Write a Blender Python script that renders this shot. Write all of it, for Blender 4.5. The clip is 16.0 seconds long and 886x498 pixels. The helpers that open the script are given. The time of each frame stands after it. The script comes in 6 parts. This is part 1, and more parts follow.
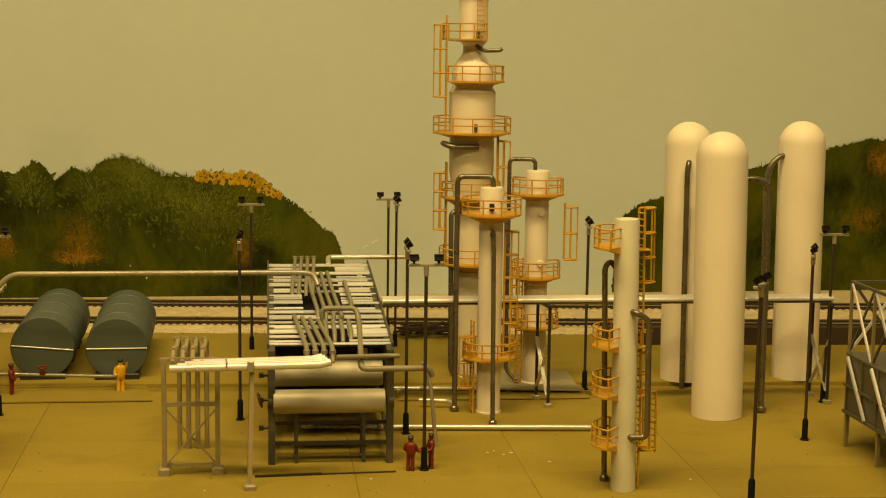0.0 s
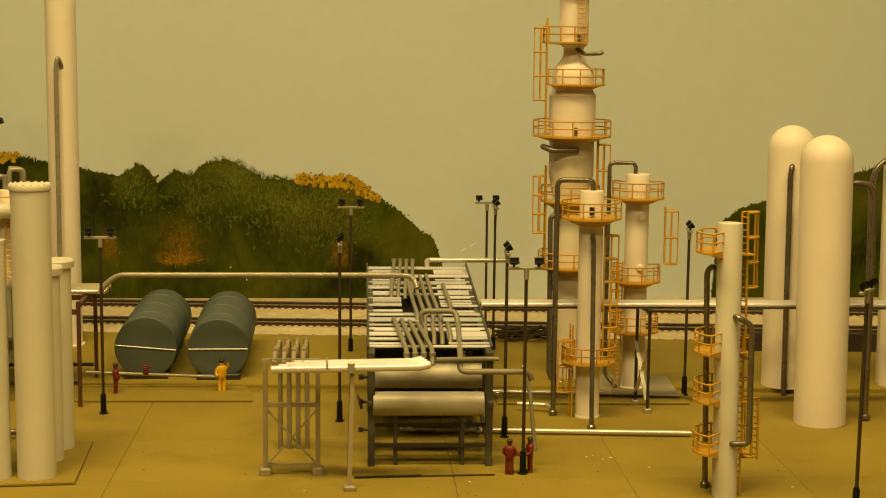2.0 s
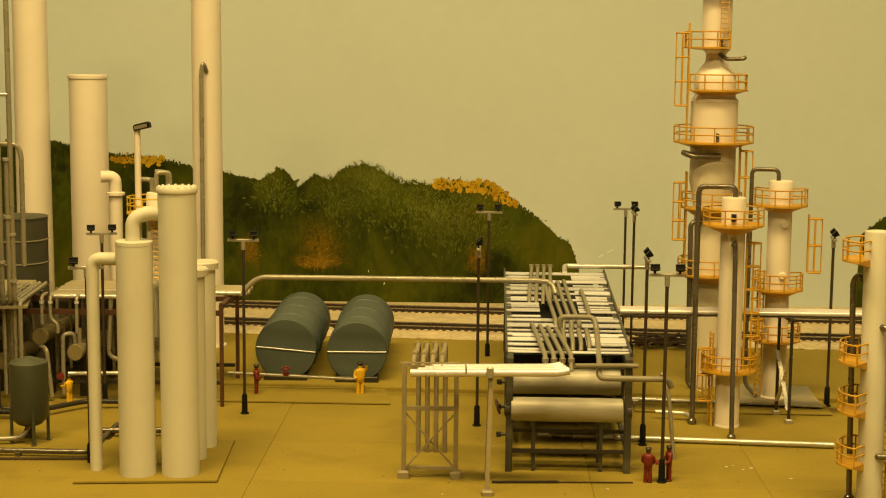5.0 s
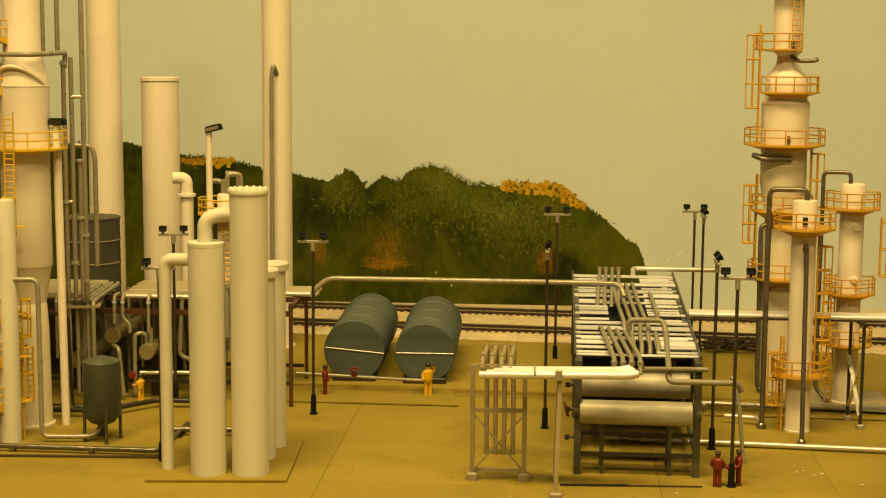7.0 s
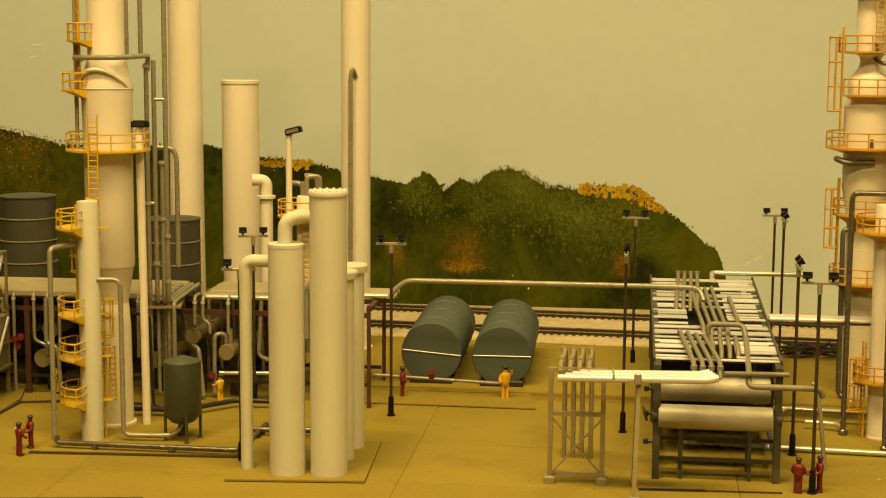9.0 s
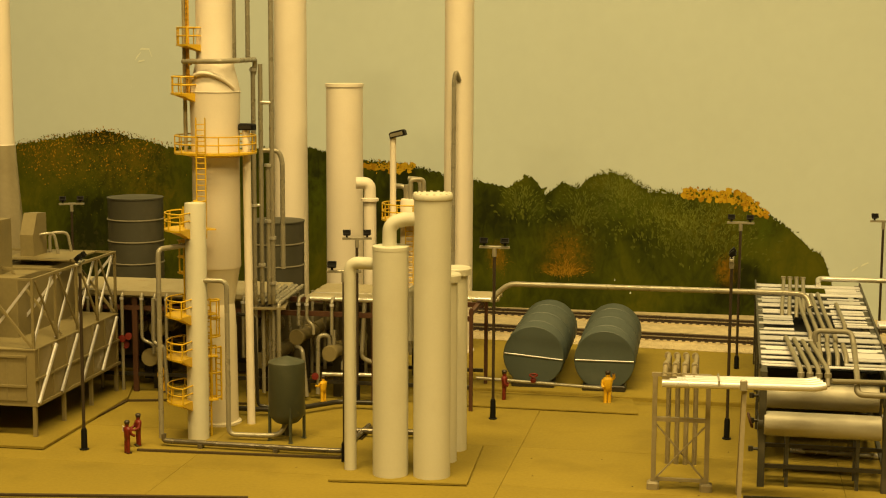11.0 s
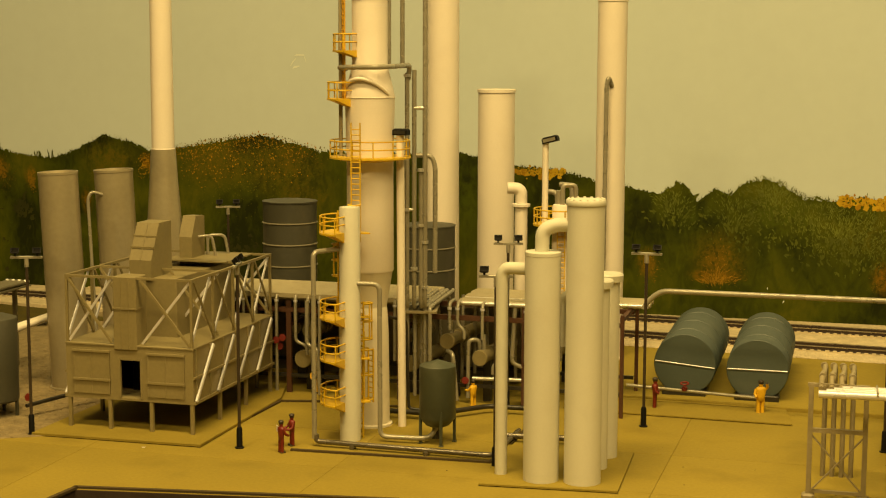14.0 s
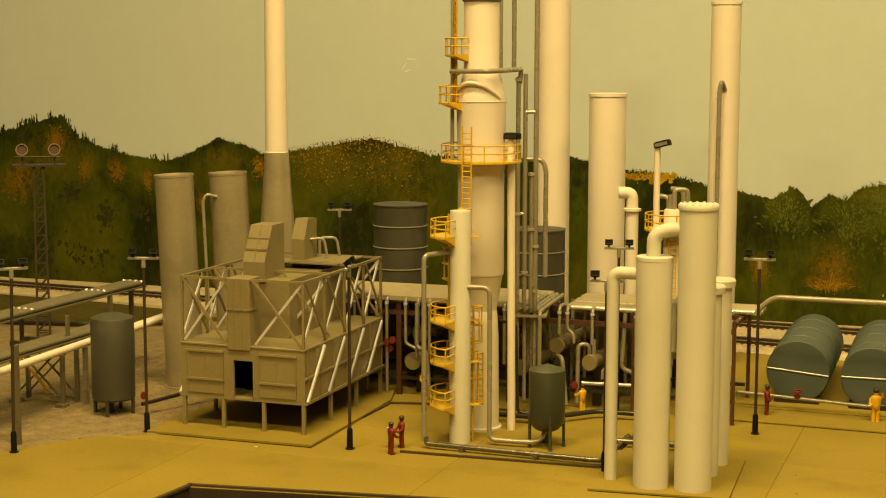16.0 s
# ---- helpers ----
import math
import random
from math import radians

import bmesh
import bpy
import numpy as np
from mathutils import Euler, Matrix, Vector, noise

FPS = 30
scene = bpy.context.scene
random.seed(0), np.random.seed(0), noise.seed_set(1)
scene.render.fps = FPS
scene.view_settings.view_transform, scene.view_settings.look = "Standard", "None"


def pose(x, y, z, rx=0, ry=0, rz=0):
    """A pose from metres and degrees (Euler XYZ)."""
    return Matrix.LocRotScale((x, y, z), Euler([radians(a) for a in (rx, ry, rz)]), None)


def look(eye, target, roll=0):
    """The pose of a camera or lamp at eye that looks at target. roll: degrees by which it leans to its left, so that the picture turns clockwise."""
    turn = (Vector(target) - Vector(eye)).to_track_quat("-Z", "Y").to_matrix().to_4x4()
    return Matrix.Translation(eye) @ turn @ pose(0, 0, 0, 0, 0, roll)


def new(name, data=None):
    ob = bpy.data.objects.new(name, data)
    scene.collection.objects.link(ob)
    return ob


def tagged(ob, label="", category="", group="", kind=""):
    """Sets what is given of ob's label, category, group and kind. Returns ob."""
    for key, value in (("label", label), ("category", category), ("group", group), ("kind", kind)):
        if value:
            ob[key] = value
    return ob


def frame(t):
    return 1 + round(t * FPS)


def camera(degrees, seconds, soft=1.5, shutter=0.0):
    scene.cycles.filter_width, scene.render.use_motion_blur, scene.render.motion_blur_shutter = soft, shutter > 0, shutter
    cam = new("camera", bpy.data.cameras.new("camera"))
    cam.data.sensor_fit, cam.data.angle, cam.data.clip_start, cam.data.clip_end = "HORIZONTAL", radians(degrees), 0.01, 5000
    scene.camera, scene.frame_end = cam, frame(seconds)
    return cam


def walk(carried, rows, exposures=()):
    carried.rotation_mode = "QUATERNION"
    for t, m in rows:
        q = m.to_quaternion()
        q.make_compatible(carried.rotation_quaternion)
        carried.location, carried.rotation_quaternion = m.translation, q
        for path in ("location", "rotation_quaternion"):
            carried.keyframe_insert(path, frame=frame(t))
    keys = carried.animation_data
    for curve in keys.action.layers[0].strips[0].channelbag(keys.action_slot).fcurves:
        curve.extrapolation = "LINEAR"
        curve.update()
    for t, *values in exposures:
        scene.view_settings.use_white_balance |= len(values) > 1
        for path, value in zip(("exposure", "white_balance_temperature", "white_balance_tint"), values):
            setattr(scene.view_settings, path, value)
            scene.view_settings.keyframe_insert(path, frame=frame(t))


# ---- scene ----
cam = camera(32.34, 16.0, 1.15)
# seconds, eye (metres), yaw, pitch, lean (degrees)
ROWS = [
    (0.0, 0.00000, -0.00000, 0.25500, -0.000, -7.995, 0.770),
    (0.5, -0.00101, 0.00047, 0.25420, 1.116, -7.939, 0.701),
    (1.0, -0.00186, 0.00010, 0.25449, 1.960, -7.931, 0.668),
    (1.5, -0.00290, -0.00002, 0.25403, 2.619, -7.894, 0.650),
    (2.0, -0.00334, -0.00004, 0.25451, 3.576, -7.893, 0.613),
    (2.5, -0.00392, -0.00020, 0.25420, 3.982, -7.859, 0.626),
    (3.0, -0.00459, -0.00050, 0.25453, 4.680, -7.865, 0.596),
    (3.5, -0.00586, -0.00053, 0.25436, 5.898, -7.828, 0.581),
    (6.0, -0.00863, -0.00161, 0.25385, 9.894, -7.690, 0.460),
    (6.5, -0.00957, -0.00255, 0.25436, 10.560, -7.692, 0.444),
    (7.0, -0.00974, -0.00276, 0.25450, 11.045, -7.681, 0.438),
    (7.5, -0.01027, -0.00241, 0.25403, 11.486, -7.652, 0.437),
    (8.0, -0.01080, -0.00279, 0.25412, 12.079, -7.634, 0.417),
    (8.5, -0.01120, -0.00313, 0.25379, 12.621, -7.600, 0.422),
    (9.0, -0.01222, -0.00387, 0.25406, 13.852, -7.575, 0.361),
    (11.5, -0.01620, -0.00565, 0.25425, 18.360, -7.450, 0.279),
    (12.0, -0.01670, -0.00620, 0.25436, 19.389, -7.419, 0.257),
    (12.5, -0.01785, -0.00736, 0.25409, 20.655, -7.363, 0.254),
    (13.0, -0.01833, -0.00785, 0.25450, 21.426, -7.360, 0.250),
    (13.5, -0.01855, -0.00860, 0.25453, 22.353, -7.329, 0.174),
    (14.0, -0.01950, -0.00876, 0.25424, 23.009, -7.289, 0.189),
    (14.5, -0.01947, -0.00927, 0.25480, 23.943, -7.287, 0.161),
    (15.0, -0.02029, -0.00958, 0.25398, 24.742, -7.225, 0.159),
    (15.5, -0.01964, -0.01001, 0.25428, 25.767, -7.198, 0.112),
    (16.0, -0.02034, -0.01128, 0.25446, 27.078, -7.159, 0.094),
]
walk(cam, [(t, pose(x, y, z, 90 + pitch, 0, yaw) @ pose(0, 0, 0, 0, 0, lean)) for t, x, y, z, yaw, pitch, lean in ROWS],
     [(0.0, -0.3), (1.5, -0.27), (3.5, -0.15), (6.0, 0.0), (9.0, 0.01), (12.5, 0.02), (14.5, 0.03), (16.0, 0.12)])

# ---------------------------------------------------------------- helpers: lengths in centimetres (an HO-scale model)
U = 0.01


class Shape:
    """Collects vertices and faces, in centimetres."""

    def __init__(self):
        self.v, self.f, self.s, self.e = [], [], [], []

    def add(self, vs, fs, smooth=False):
        n = len(self.v)
        self.v += [tuple(p) for p in vs]
        self.f += [tuple(i + n for i in f) for f in fs]
        self.s += [smooth] * len(fs)
        return self

    def box(self, x0, y0, z0, x1, y1, z1, c=0.0):
        """A box; c cuts its upright edges and top edges as a small chamfer."""
        if c <= 0:
            vs = [(x, y, z) for z in (z0, z1) for x, y in ((x0, y0), (x1, y0), (x1, y1), (x0, y1))]
            return self.add(vs, [(3, 2, 1, 0), (4, 5, 6, 7), (0, 1, 5, 4), (1, 2, 6, 5), (2, 3, 7, 6), (3, 0, 4, 7)])
        vs = []
        for z, d in ((z0, 0), (z1 - c, 0), (z1, c)):
            a, b, e, g = x0 + d, y0 + d, x1 - d, y1 - d
            vs += [(a + c, b, z), (e - c, b, z), (e, b + c, z), (e, g - c, z), (e - c, g, z), (a + c, g, z), (a, g - c, z), (a, b + c, z)]
        fs = [tuple(range(7, -1, -1)), tuple(range(16, 24))]
        for k in (0, 8):
            fs += [(k + i, k + (i + 1) % 8, k + 8 + (i + 1) % 8, k + 8 + i) for i in range(8)]
        return self.add(vs, fs)

    def beam(self, p, q, w, h=None, up=(0, 0, 1)):
        """A square bar from p to q."""
        p, q, h = Vector(p), Vector(q), w if h is None else h
        d = (q - p).normalized()
        up = Vector(up)
        if abs(d.dot(up)) > 0.98:
            up = Vector((0, 1, 0)) if abs(d.y) < 0.9 else Vector((1, 0, 0))
        s = d.cross(up).normalized() * (w / 2)
        t = s.cross(d).normalized() * (h / 2)
        vs = [e + a * s + b * t for e in (p, q) for a, b in ((-1, -1), (1, -1), (1, 1), (-1, 1))]
        return self.add(vs, [(0, 1, 2, 3), (7, 6, 5, 4), (0, 4, 5, 1), (1, 5, 6, 2), (2, 6, 7, 3), (3, 7, 4, 0)])

    def pipe(self, pts, r, seg=10, bend=None, steps=5, closed=False):
        """A round pipe along the points, with bent corners and closed ends."""
        pts = [Vector(p) for p in pts]
        bend = 2.0 * r if bend is None else bend
        line = [pts[0]]
        for a, b, c in zip(pts, pts[1:], pts[2:]):
            u, w = (a - b), (c - b)
            k = min(bend, u.length * 0.49, w.length * 0.49)
            u, w = u.normalized() * k, w.normalized() * k
            if bend <= 0 or u.angle(w) > 3.1:
                line.append(b)
                continue
            for i in range(steps + 1):
                t = i / steps
                line.append(b + u * (1 - t) ** 2 + w * t ** 2)
        line.append(pts[-1])
        rings, ref = [], None
        for i, p in enumerate(line):
            d = (line[min(i + 1, len(line) - 1)] - line[max(i - 1, 0)]).normalized()
            if ref is None:
                ref = Vector((0, 0, 1)) if abs(d.z) < 0.9 else Vector((1, 0, 0))
            ref = (ref - d * ref.dot(d)).normalized()
            o = d.cross(ref)
            rings.append([p + (ref * math.cos(6.28318 * k / seg) + o * math.sin(6.28318 * k / seg)) * r for k in range(seg)])
        vs = [v for g in rings for v in g]
        m = len(rings)
        fs = [(i * seg + k, i * seg + (k + 1) % seg, (i + 1) * seg + (k + 1) % seg, (i + 1) * seg + k) for i in range(m - 1) for k in range(seg)]
        self.add(vs, fs, True)
        self.add(rings[0], [tuple(range(seg - 1, -1, -1))])
        return self.add(rings[-1], [tuple(range(seg))])

    def lathe(self, prof, seg=40, x=0.0, y=0.0, sharp=True):
        """A turned body: prof is (radius, height) from the bottom up. Sharp corners are marked."""
        last = None
        for i, (r, z) in enumerate(prof):
            n = len(self.v)
            self.v += [(x + r * math.cos(6.28318531 * k / seg), y + r * math.sin(6.28318531 * k / seg), z) for k in range(seg)]
            if last is not None:
                self.f += [(last + k, last + (k + 1) % seg, n + (k + 1) % seg, n + k) for k in range(seg)]
                self.s += [True] * seg
            last = n
            if sharp and 0 < i < len(prof) - 1:
                a, b = prof[i - 1], prof[i + 1]
                t = math.atan2(z - a[1], r - a[0]) - math.atan2(b[1] - z, b[0] - r)
                if abs(math.atan2(math.sin(t), math.cos(t))) > 0.6:
                    self.e += [(n + k, n + (k + 1) % seg) for k in range(seg)]
        return self

    def arc_plate(self, r0, r1, a0, a1, z0, z1, seg=28):
        """A flat ring sector between two radii and two angles (degrees)."""
        n = max(3, int(seg * abs(a1 - a0) / 360) + 1)
        vs = []
        for i in range(n + 1):
            a = radians(a0 + (a1 - a0) * i / n)
            c, s = math.cos(a), math.sin(a)
            vs += [(r0 * c, r0 * s, z0), (r1 * c, r1 * s, z0), (r1 * c, r1 * s, z1), (r0 * c, r0 * s, z1)]
        fs = [(0, 1, 2, 3), (4 * n + 3, 4 * n + 2, 4 * n + 1, 4 * n)]
        for i in range(n):
            k = 4 * i
            fs += [(k + j, k + 4 + j, k + 4 + (j + 1) % 4, k + (j + 1) % 4) for j in range(4)]
        return self.add(vs, fs)

    def turned(self, m):
        """The same shape under a matrix (centimetres)."""
        out = Shape()
        out.v, out.f, out.s, out.e = [tuple(m @ Vector(p)) for p in self.v], list(self.f), list(self.s), list(self.e)
        return out

    def mesh(self, name):
        me = bpy.data.meshes.new(name)
        me.from_pydata([(a * U, b * U, c * U) for a, b, c in self.v], [], self.f)
        me.polygons.foreach_set("use_smooth", self.s)
        me.update()
        if self.e:
            keys = {tuple(sorted(k)) for k in self.e}
            flags = [tuple(sorted(e.vertices)) in keys for e in me.edges]
            me.attributes.new("sharp_edge", "BOOLEAN", "EDGE").data.foreach_set("value", flags)
        return me


def arc(r, a0, a1, z, n=10, x=0.0, y=0.0):
    return [(x + r * math.cos(radians(a0 + (a1 - a0) * i / n)), y + r * math.sin(radians(a0 + (a1 - a0) * i / n)), z) for i in range(n + 1)]


def at(x, y, z=0.0, rz=0.0):
    return pose(x * U, y * U, z * U, 0, 0, rz)


def thing(name, label, category, x=0.0, y=0.0, z=0.0, rz=0.0, group="", kind=""):
    """An empty at the base of a thing; its parts hang below it."""
    ob = new(name)
    ob.empty_display_size = 0.005
    ob.matrix_basis = at(x, y, z, rz)
    return tagged(ob, label, category, group, kind)


def part(name, shape, material, parent, label="", m=None):
    """One mesh object under a thing or a part. shape may be a Shape or a mesh to share."""
    me = shape if isinstance(shape, bpy.types.Mesh) else shape.mesh(name)
    if not me.materials:
        me.materials.append(material)
    ob = new(name, me)
    ob.parent = parent
    if m is not None:
        ob.matrix_basis = m
    return tagged(ob, label)


def solid(name, shape, material, label, category, x=0.0, y=0.0, z=0.0, rz=0.0, group="", kind=""):
    """A thing that is one mesh."""
    me = shape.mesh(name)
    me.materials.append(material)
    ob = new(name, me)
    ob.matrix_basis = at(x, y, z, rz)
    return tagged(ob, label, category, group, kind)


def surface(name, colour, rough=0.5, metal=0.0, vary=0.12, grain=60.0, stain=4.0, bump=0.15, dirt=None, dirt_amount=0.0, each=0.0):
    """A procedural material: colour with broad stains and fine grain (scales per decimetre), optional dirt, a little relief,
    and a tone that differs from piece to piece (each)."""
    mat = bpy.data.materials.new(name)
    mat.use_nodes = True
    n, l = mat.node_tree.nodes, mat.node_tree.links
    b = n["Principled BSDF"]
    b.inputs["Roughness"].default_value, b.inputs["Metallic"].default_value = rough, metal
    if rough >= 0.7:
        b.inputs["Specular IOR Level"].default_value = 0.15
    co = n.new("ShaderNodeTexCoord")
    geo = n.new("ShaderNodeNewGeometry")
    fine, broad = n.new("ShaderNodeTexNoise"), n.new("ShaderNodeTexNoise")
    fine.inputs["Scale"].default_value, fine.inputs["Detail"].default_value = grain * 10, 4
    broad.inputs["Scale"].default_value, broad.inputs["Detail"].default_value = stain * 10, 5
    broad.inputs["Roughness"].default_value = 0.6
    for t in (fine, broad):
        l.new(geo.outputs["Position"], t.inputs["Vector"])
    mixed = n.new("ShaderNodeMath")
    mixed.operation = "ADD"
    half = n.new("ShaderNodeMath")
    half.operation, half.inputs[1].default_value = "MULTIPLY", 0.5
    l.new(fine.outputs["Fac"], half.inputs[0])
    l.new(half.outputs[0], mixed.inputs[0])
    l.new(broad.outputs["Fac"], mixed.inputs[1])
    ramp = n.new("ShaderNodeMapRange")
    ramp.inputs["From Min"].default_value, ramp.inputs["From Max"].default_value = 0.35, 1.15
    ramp.inputs["To Min"].default_value, ramp.inputs["To Max"].default_value = 1 - vary, 1 + vary
    l.new(mixed.outputs[0], ramp.inputs["Value"])
    tone = ramp.outputs["Result"]
    if each:
        info = n.new("ShaderNodeObjectInfo")
        r2 = n.new("ShaderNodeMapRange")
        r2.inputs["To Min"].default_value, r2.inputs["To Max"].default_value = 1 - each, 1 + each
        l.new(info.outputs["Random"], r2.inputs["Value"])
        mul = n.new("ShaderNodeMath")
        mul.operation = "MULTIPLY"
        l.new(tone, mul.inputs[0])
        l.new(r2.outputs["Result"], mul.inputs[1])
        tone = mul.outputs[0]
    scale = n.new("ShaderNodeVectorMath")
    scale.operation = "SCALE"
    scale.inputs[0].default_value = colour
    l.new(tone, scale.inputs["Scale"])
    out = scale.outputs["Vector"]
    if dirt:
        spots = n.new("ShaderNodeTexNoise")
        spots.inputs["Scale"].default_value, spots.inputs["Detail"].default_value = stain * 22, 6
        l.new(geo.outputs["Position"], spots.inputs["Vector"])
        cut = n.new("ShaderNodeMapRange")
        cut.inputs["From Min"].default_value, cut.inputs["From Max"].default_value = 0.55, 0.75
        cut.inputs["To Max"].default_value = dirt_amount
        l.new(spots.outputs["Fac"], cut.inputs["Value"])
        mix = n.new("ShaderNodeMix")
        mix.data_type = "RGBA"
        l.new(cut.outputs["Result"], mix.inputs["Factor"])
        l.new(out, mix.inputs["A"])
        mix.inputs["B"].default_value = (*dirt, 1)
        out = mix.outputs["Result"]
    l.new(out, b.inputs["Base Color"])
    rr = n.new("ShaderNodeMapRange")
    rr.inputs["From Min"].default_value, rr.inputs["From Max"].default_value = 0.3, 0.7
    rr.inputs["To Min"].default_value, rr.inputs["To Max"].default_value = max(0.03, rough - 0.09), min(1, rough + 0.09)
    l.new(broad.outputs["Fac"], rr.inputs["Value"])
    l.new(rr.outputs["Result"], b.inputs["Roughness"])
    if bump:
        bp = n.new("ShaderNodeBump")
        bp.inputs["Strength"].default_value, bp.inputs["Distance"].default_value = bump, 0.0003
        l.new(fine.outputs["Fac"], bp.inputs["Height"])
        l.new(bp.outputs["Normal"], b.inputs["Normal"])
    return mat


# ---------------------------------------------------------------- light: warm lamps under the ceiling of a closed room
scene.view_settings.exposure = 0.0
world = bpy.data.worlds.new("room_air")
world.use_nodes = True
world.node_tree.nodes["Background"].inputs["Color"].default_value = (1.0, 0.75, 0.36, 1)
world.node_tree.nodes["Background"].inputs["Strength"].default_value = 0.001
scene.world = world
WARM = (1.0, 0.712, 0.262)


def ceiling_light(x, y, z, w, d, watts, aim=None):
    lamp = bpy.data.lights.new("ceiling_light", "AREA")
    lamp.shape, lamp.size, lamp.size_y, lamp.energy, lamp.color = "RECTANGLE", w * 0.01, d * 0.01, watts, WARM
    ob = new("ceiling_light", lamp)
    ob.matrix_basis = look((x * 0.01, y * 0.01, z * 0.01), aim) if aim else pose(x * 0.01, y * 0.01, z * 0.01)
    return ob


for lx, ly, lw in ((-50, 46, 12.5), (-10, 46, 12.5), (44, 46, 10.4), (-58, -50, 13.5), (36, -50, 16.5)):
    ceiling_light(lx, ly, 140, 40, 20, lw)

# ---------------------------------------------------------------- materials
def woods_paint():
    """Brushed dark green paint, with soft patches of lighter green, olive brown and rust worked into it."""
    mat = bpy.data.materials.new("painted_dark_woods")
    mat.use_nodes = True
    n, l = mat.node_tree.nodes, mat.node_tree.links
    b = n["Principled BSDF"]
    b.inputs["Roughness"].default_value = 0.75
    b.inputs["Specular IOR Level"].default_value = 0.12
    geo = n.new("ShaderNodeNewGeometry")

    def cloud(scale, detail, distortion, stretch=(1, 1, 1)):
        tex, m = n.new("ShaderNodeTexNoise"), n.new("ShaderNodeMapping")
        tex.inputs["Scale"].default_value, tex.inputs["Detail"].default_value, tex.inputs["Distortion"].default_value = scale, detail, distortion
        m.inputs["Scale"].default_value, m.inputs["Rotation"].default_value = stretch, (0, 0.5, 0)
        l.new(geo.outputs["Position"], m.inputs["Vector"])
        l.new(m.outputs["Vector"], tex.inputs["Vector"])
        return tex.outputs["Fac"]

    def calc(op, p, q):
        k = n.new("ShaderNodeMath")
        k.operation = op
        for i, v in enumerate((p, q)):
            if isinstance(v, (int, float)):
                k.inputs[i].default_value = v
            else:
                l.new(v, k.inputs[i])
        return k.outputs[0]

    big, stroke, fleck = cloud(14, 5, 0.5), cloud(80, 4, 1.2, (1.6, 1.6, 0.8)), cloud(330, 3, 0.6)
    tone = calc("ADD", calc("MULTIPLY", big, 0.74), calc("MULTIPLY", stroke, 0.26))
    ramp = n.new("ShaderNodeValToRGB")
    l.new(tone, ramp.inputs["Fac"])
    e = ramp.color_ramp.elements
    e[0].position, e[0].color = 0.36, (0.013, 0.0165, 0.0007, 1)
    e[1].position, e[1].color = 0.66, (0.085, 0.086, 0.003, 1)
    for pos, c in ((0.45, (0.031, 0.040, 0.0010, 1)), (0.54, (0.052, 0.062, 0.0015, 1))):
        k = e.new(pos)
        k.color = c
    colour = ramp.outputs["Color"]
    # patches: wall x and z of the middle, half width, half height (centimetres), strength
    green = ((-28, 10.8, 4.0, 2.4, 0.7), (-16.2, 8.6, 2.4, 3.0, 0.7), (-37, 10, 3.0, 2.0, 0.4), (22, 9, 4, 3, 0.3), (36, 13, 4, 2.2, 0.5), (-58, 11, 5, 4, 0.4))
    olive = ((-97.5, 13.8, 3.6, 2.8, 0.9), (-85, 14.2, 6.0, 2.6, 0.9), (-78, 13.6, 5.0, 3.0, 0.9), (-76, 11, 4, 3, 0.7), (42, 8, 3.4, 2.0, 0.8), (-34.2, 6.6, 3.2, 2.6, 0.7), (-119, 14.5, 5, 3.0, 0.7),
             (-20, 9.0, 3.5, 2.4, 0.4))
    rust = ((-34.4, 4.45, 2.7, 0.75, 1.0), (-34.2, 5.9, 2.3, 1.7, 0.45), (-41, 5.4, 1.1, 1.5, 0.7), (-19.2, 4.8, 1.2, 1.7, 0.75), (43.9, 13.7, 1.7, 1.9, 1.1), (42.2, 7.5, 2.2, 1.2, 0.5))
    rust_west = ((-123, 11.8, 2.4, 2.2, 0.9), (-118, 15.9, 1.6, 1.8, 0.9), (-114.4, 13.1, 0.9, 1.7, 0.9), (-110.6, 13.1, 1.3, 1.5, 0.9), (-106.8, 12.3, 0.8, 1.2, 0.7), (-100.2, 9.8, 0.7, 1.6, 0.7), (-93.3, 14.1, 0.8, 1.0, 0.8))
    for spots, paint in ((green, (0.058, 0.082, 0.0035, 1)), (olive, (0.108, 0.082, 0.0035, 1)), (rust + rust_west, (0.235, 0.115, 0.004, 1))):
        mask = None
        for x, z, w, h, k in spots:
            off, size, dist = n.new("ShaderNodeVectorMath"), n.new("ShaderNodeVectorMath"), n.new("ShaderNodeVectorMath")
            off.operation, size.operation, dist.operation = "SUBTRACT", "MULTIPLY", "LENGTH"
            off.inputs[1].default_value = (x * U, 0, z * U)
            size.inputs[1].default_value = (1 / (w * U), 0, 1 / (h * U))
            l.new(geo.outputs["Position"], off.inputs[0])
            l.new(off.outputs["Vector"], size.inputs[0])
            l.new(size.outputs["Vector"], dist.inputs[0])
            fall = n.new("ShaderNodeMapRange")
            fall.interpolation_type = "SMOOTHSTEP"
            fall.inputs["From Min"].default_value, fall.inputs["From Max"].default_value = 1.25, 0.1
            fall.inputs["To Max"].default_value = k
            l.new(dist.outputs["Value"], fall.inputs["Value"])
            mask = fall.outputs["Result"] if mask is None else calc("MAXIMUM", mask, fall.outputs["Result"])
        rough = calc("ADD", calc("MULTIPLY", stroke, 0.9), calc("MULTIPLY", fleck, 1.0))
        cut = n.new("ShaderNodeMapRange")
        cut.inputs["From Min"].default_value, cut.inputs["From Max"].default_value = 0.78, 1.22
        l.new(rough, cut.inputs["Value"])
        cover = calc("MULTIPLY", mask, calc("ADD", calc("MULTIPLY", cut.outputs["Result"], 1.15), 0.08))
        mix = n.new("ShaderNodeMix")
        mix.data_type = "RGBA"
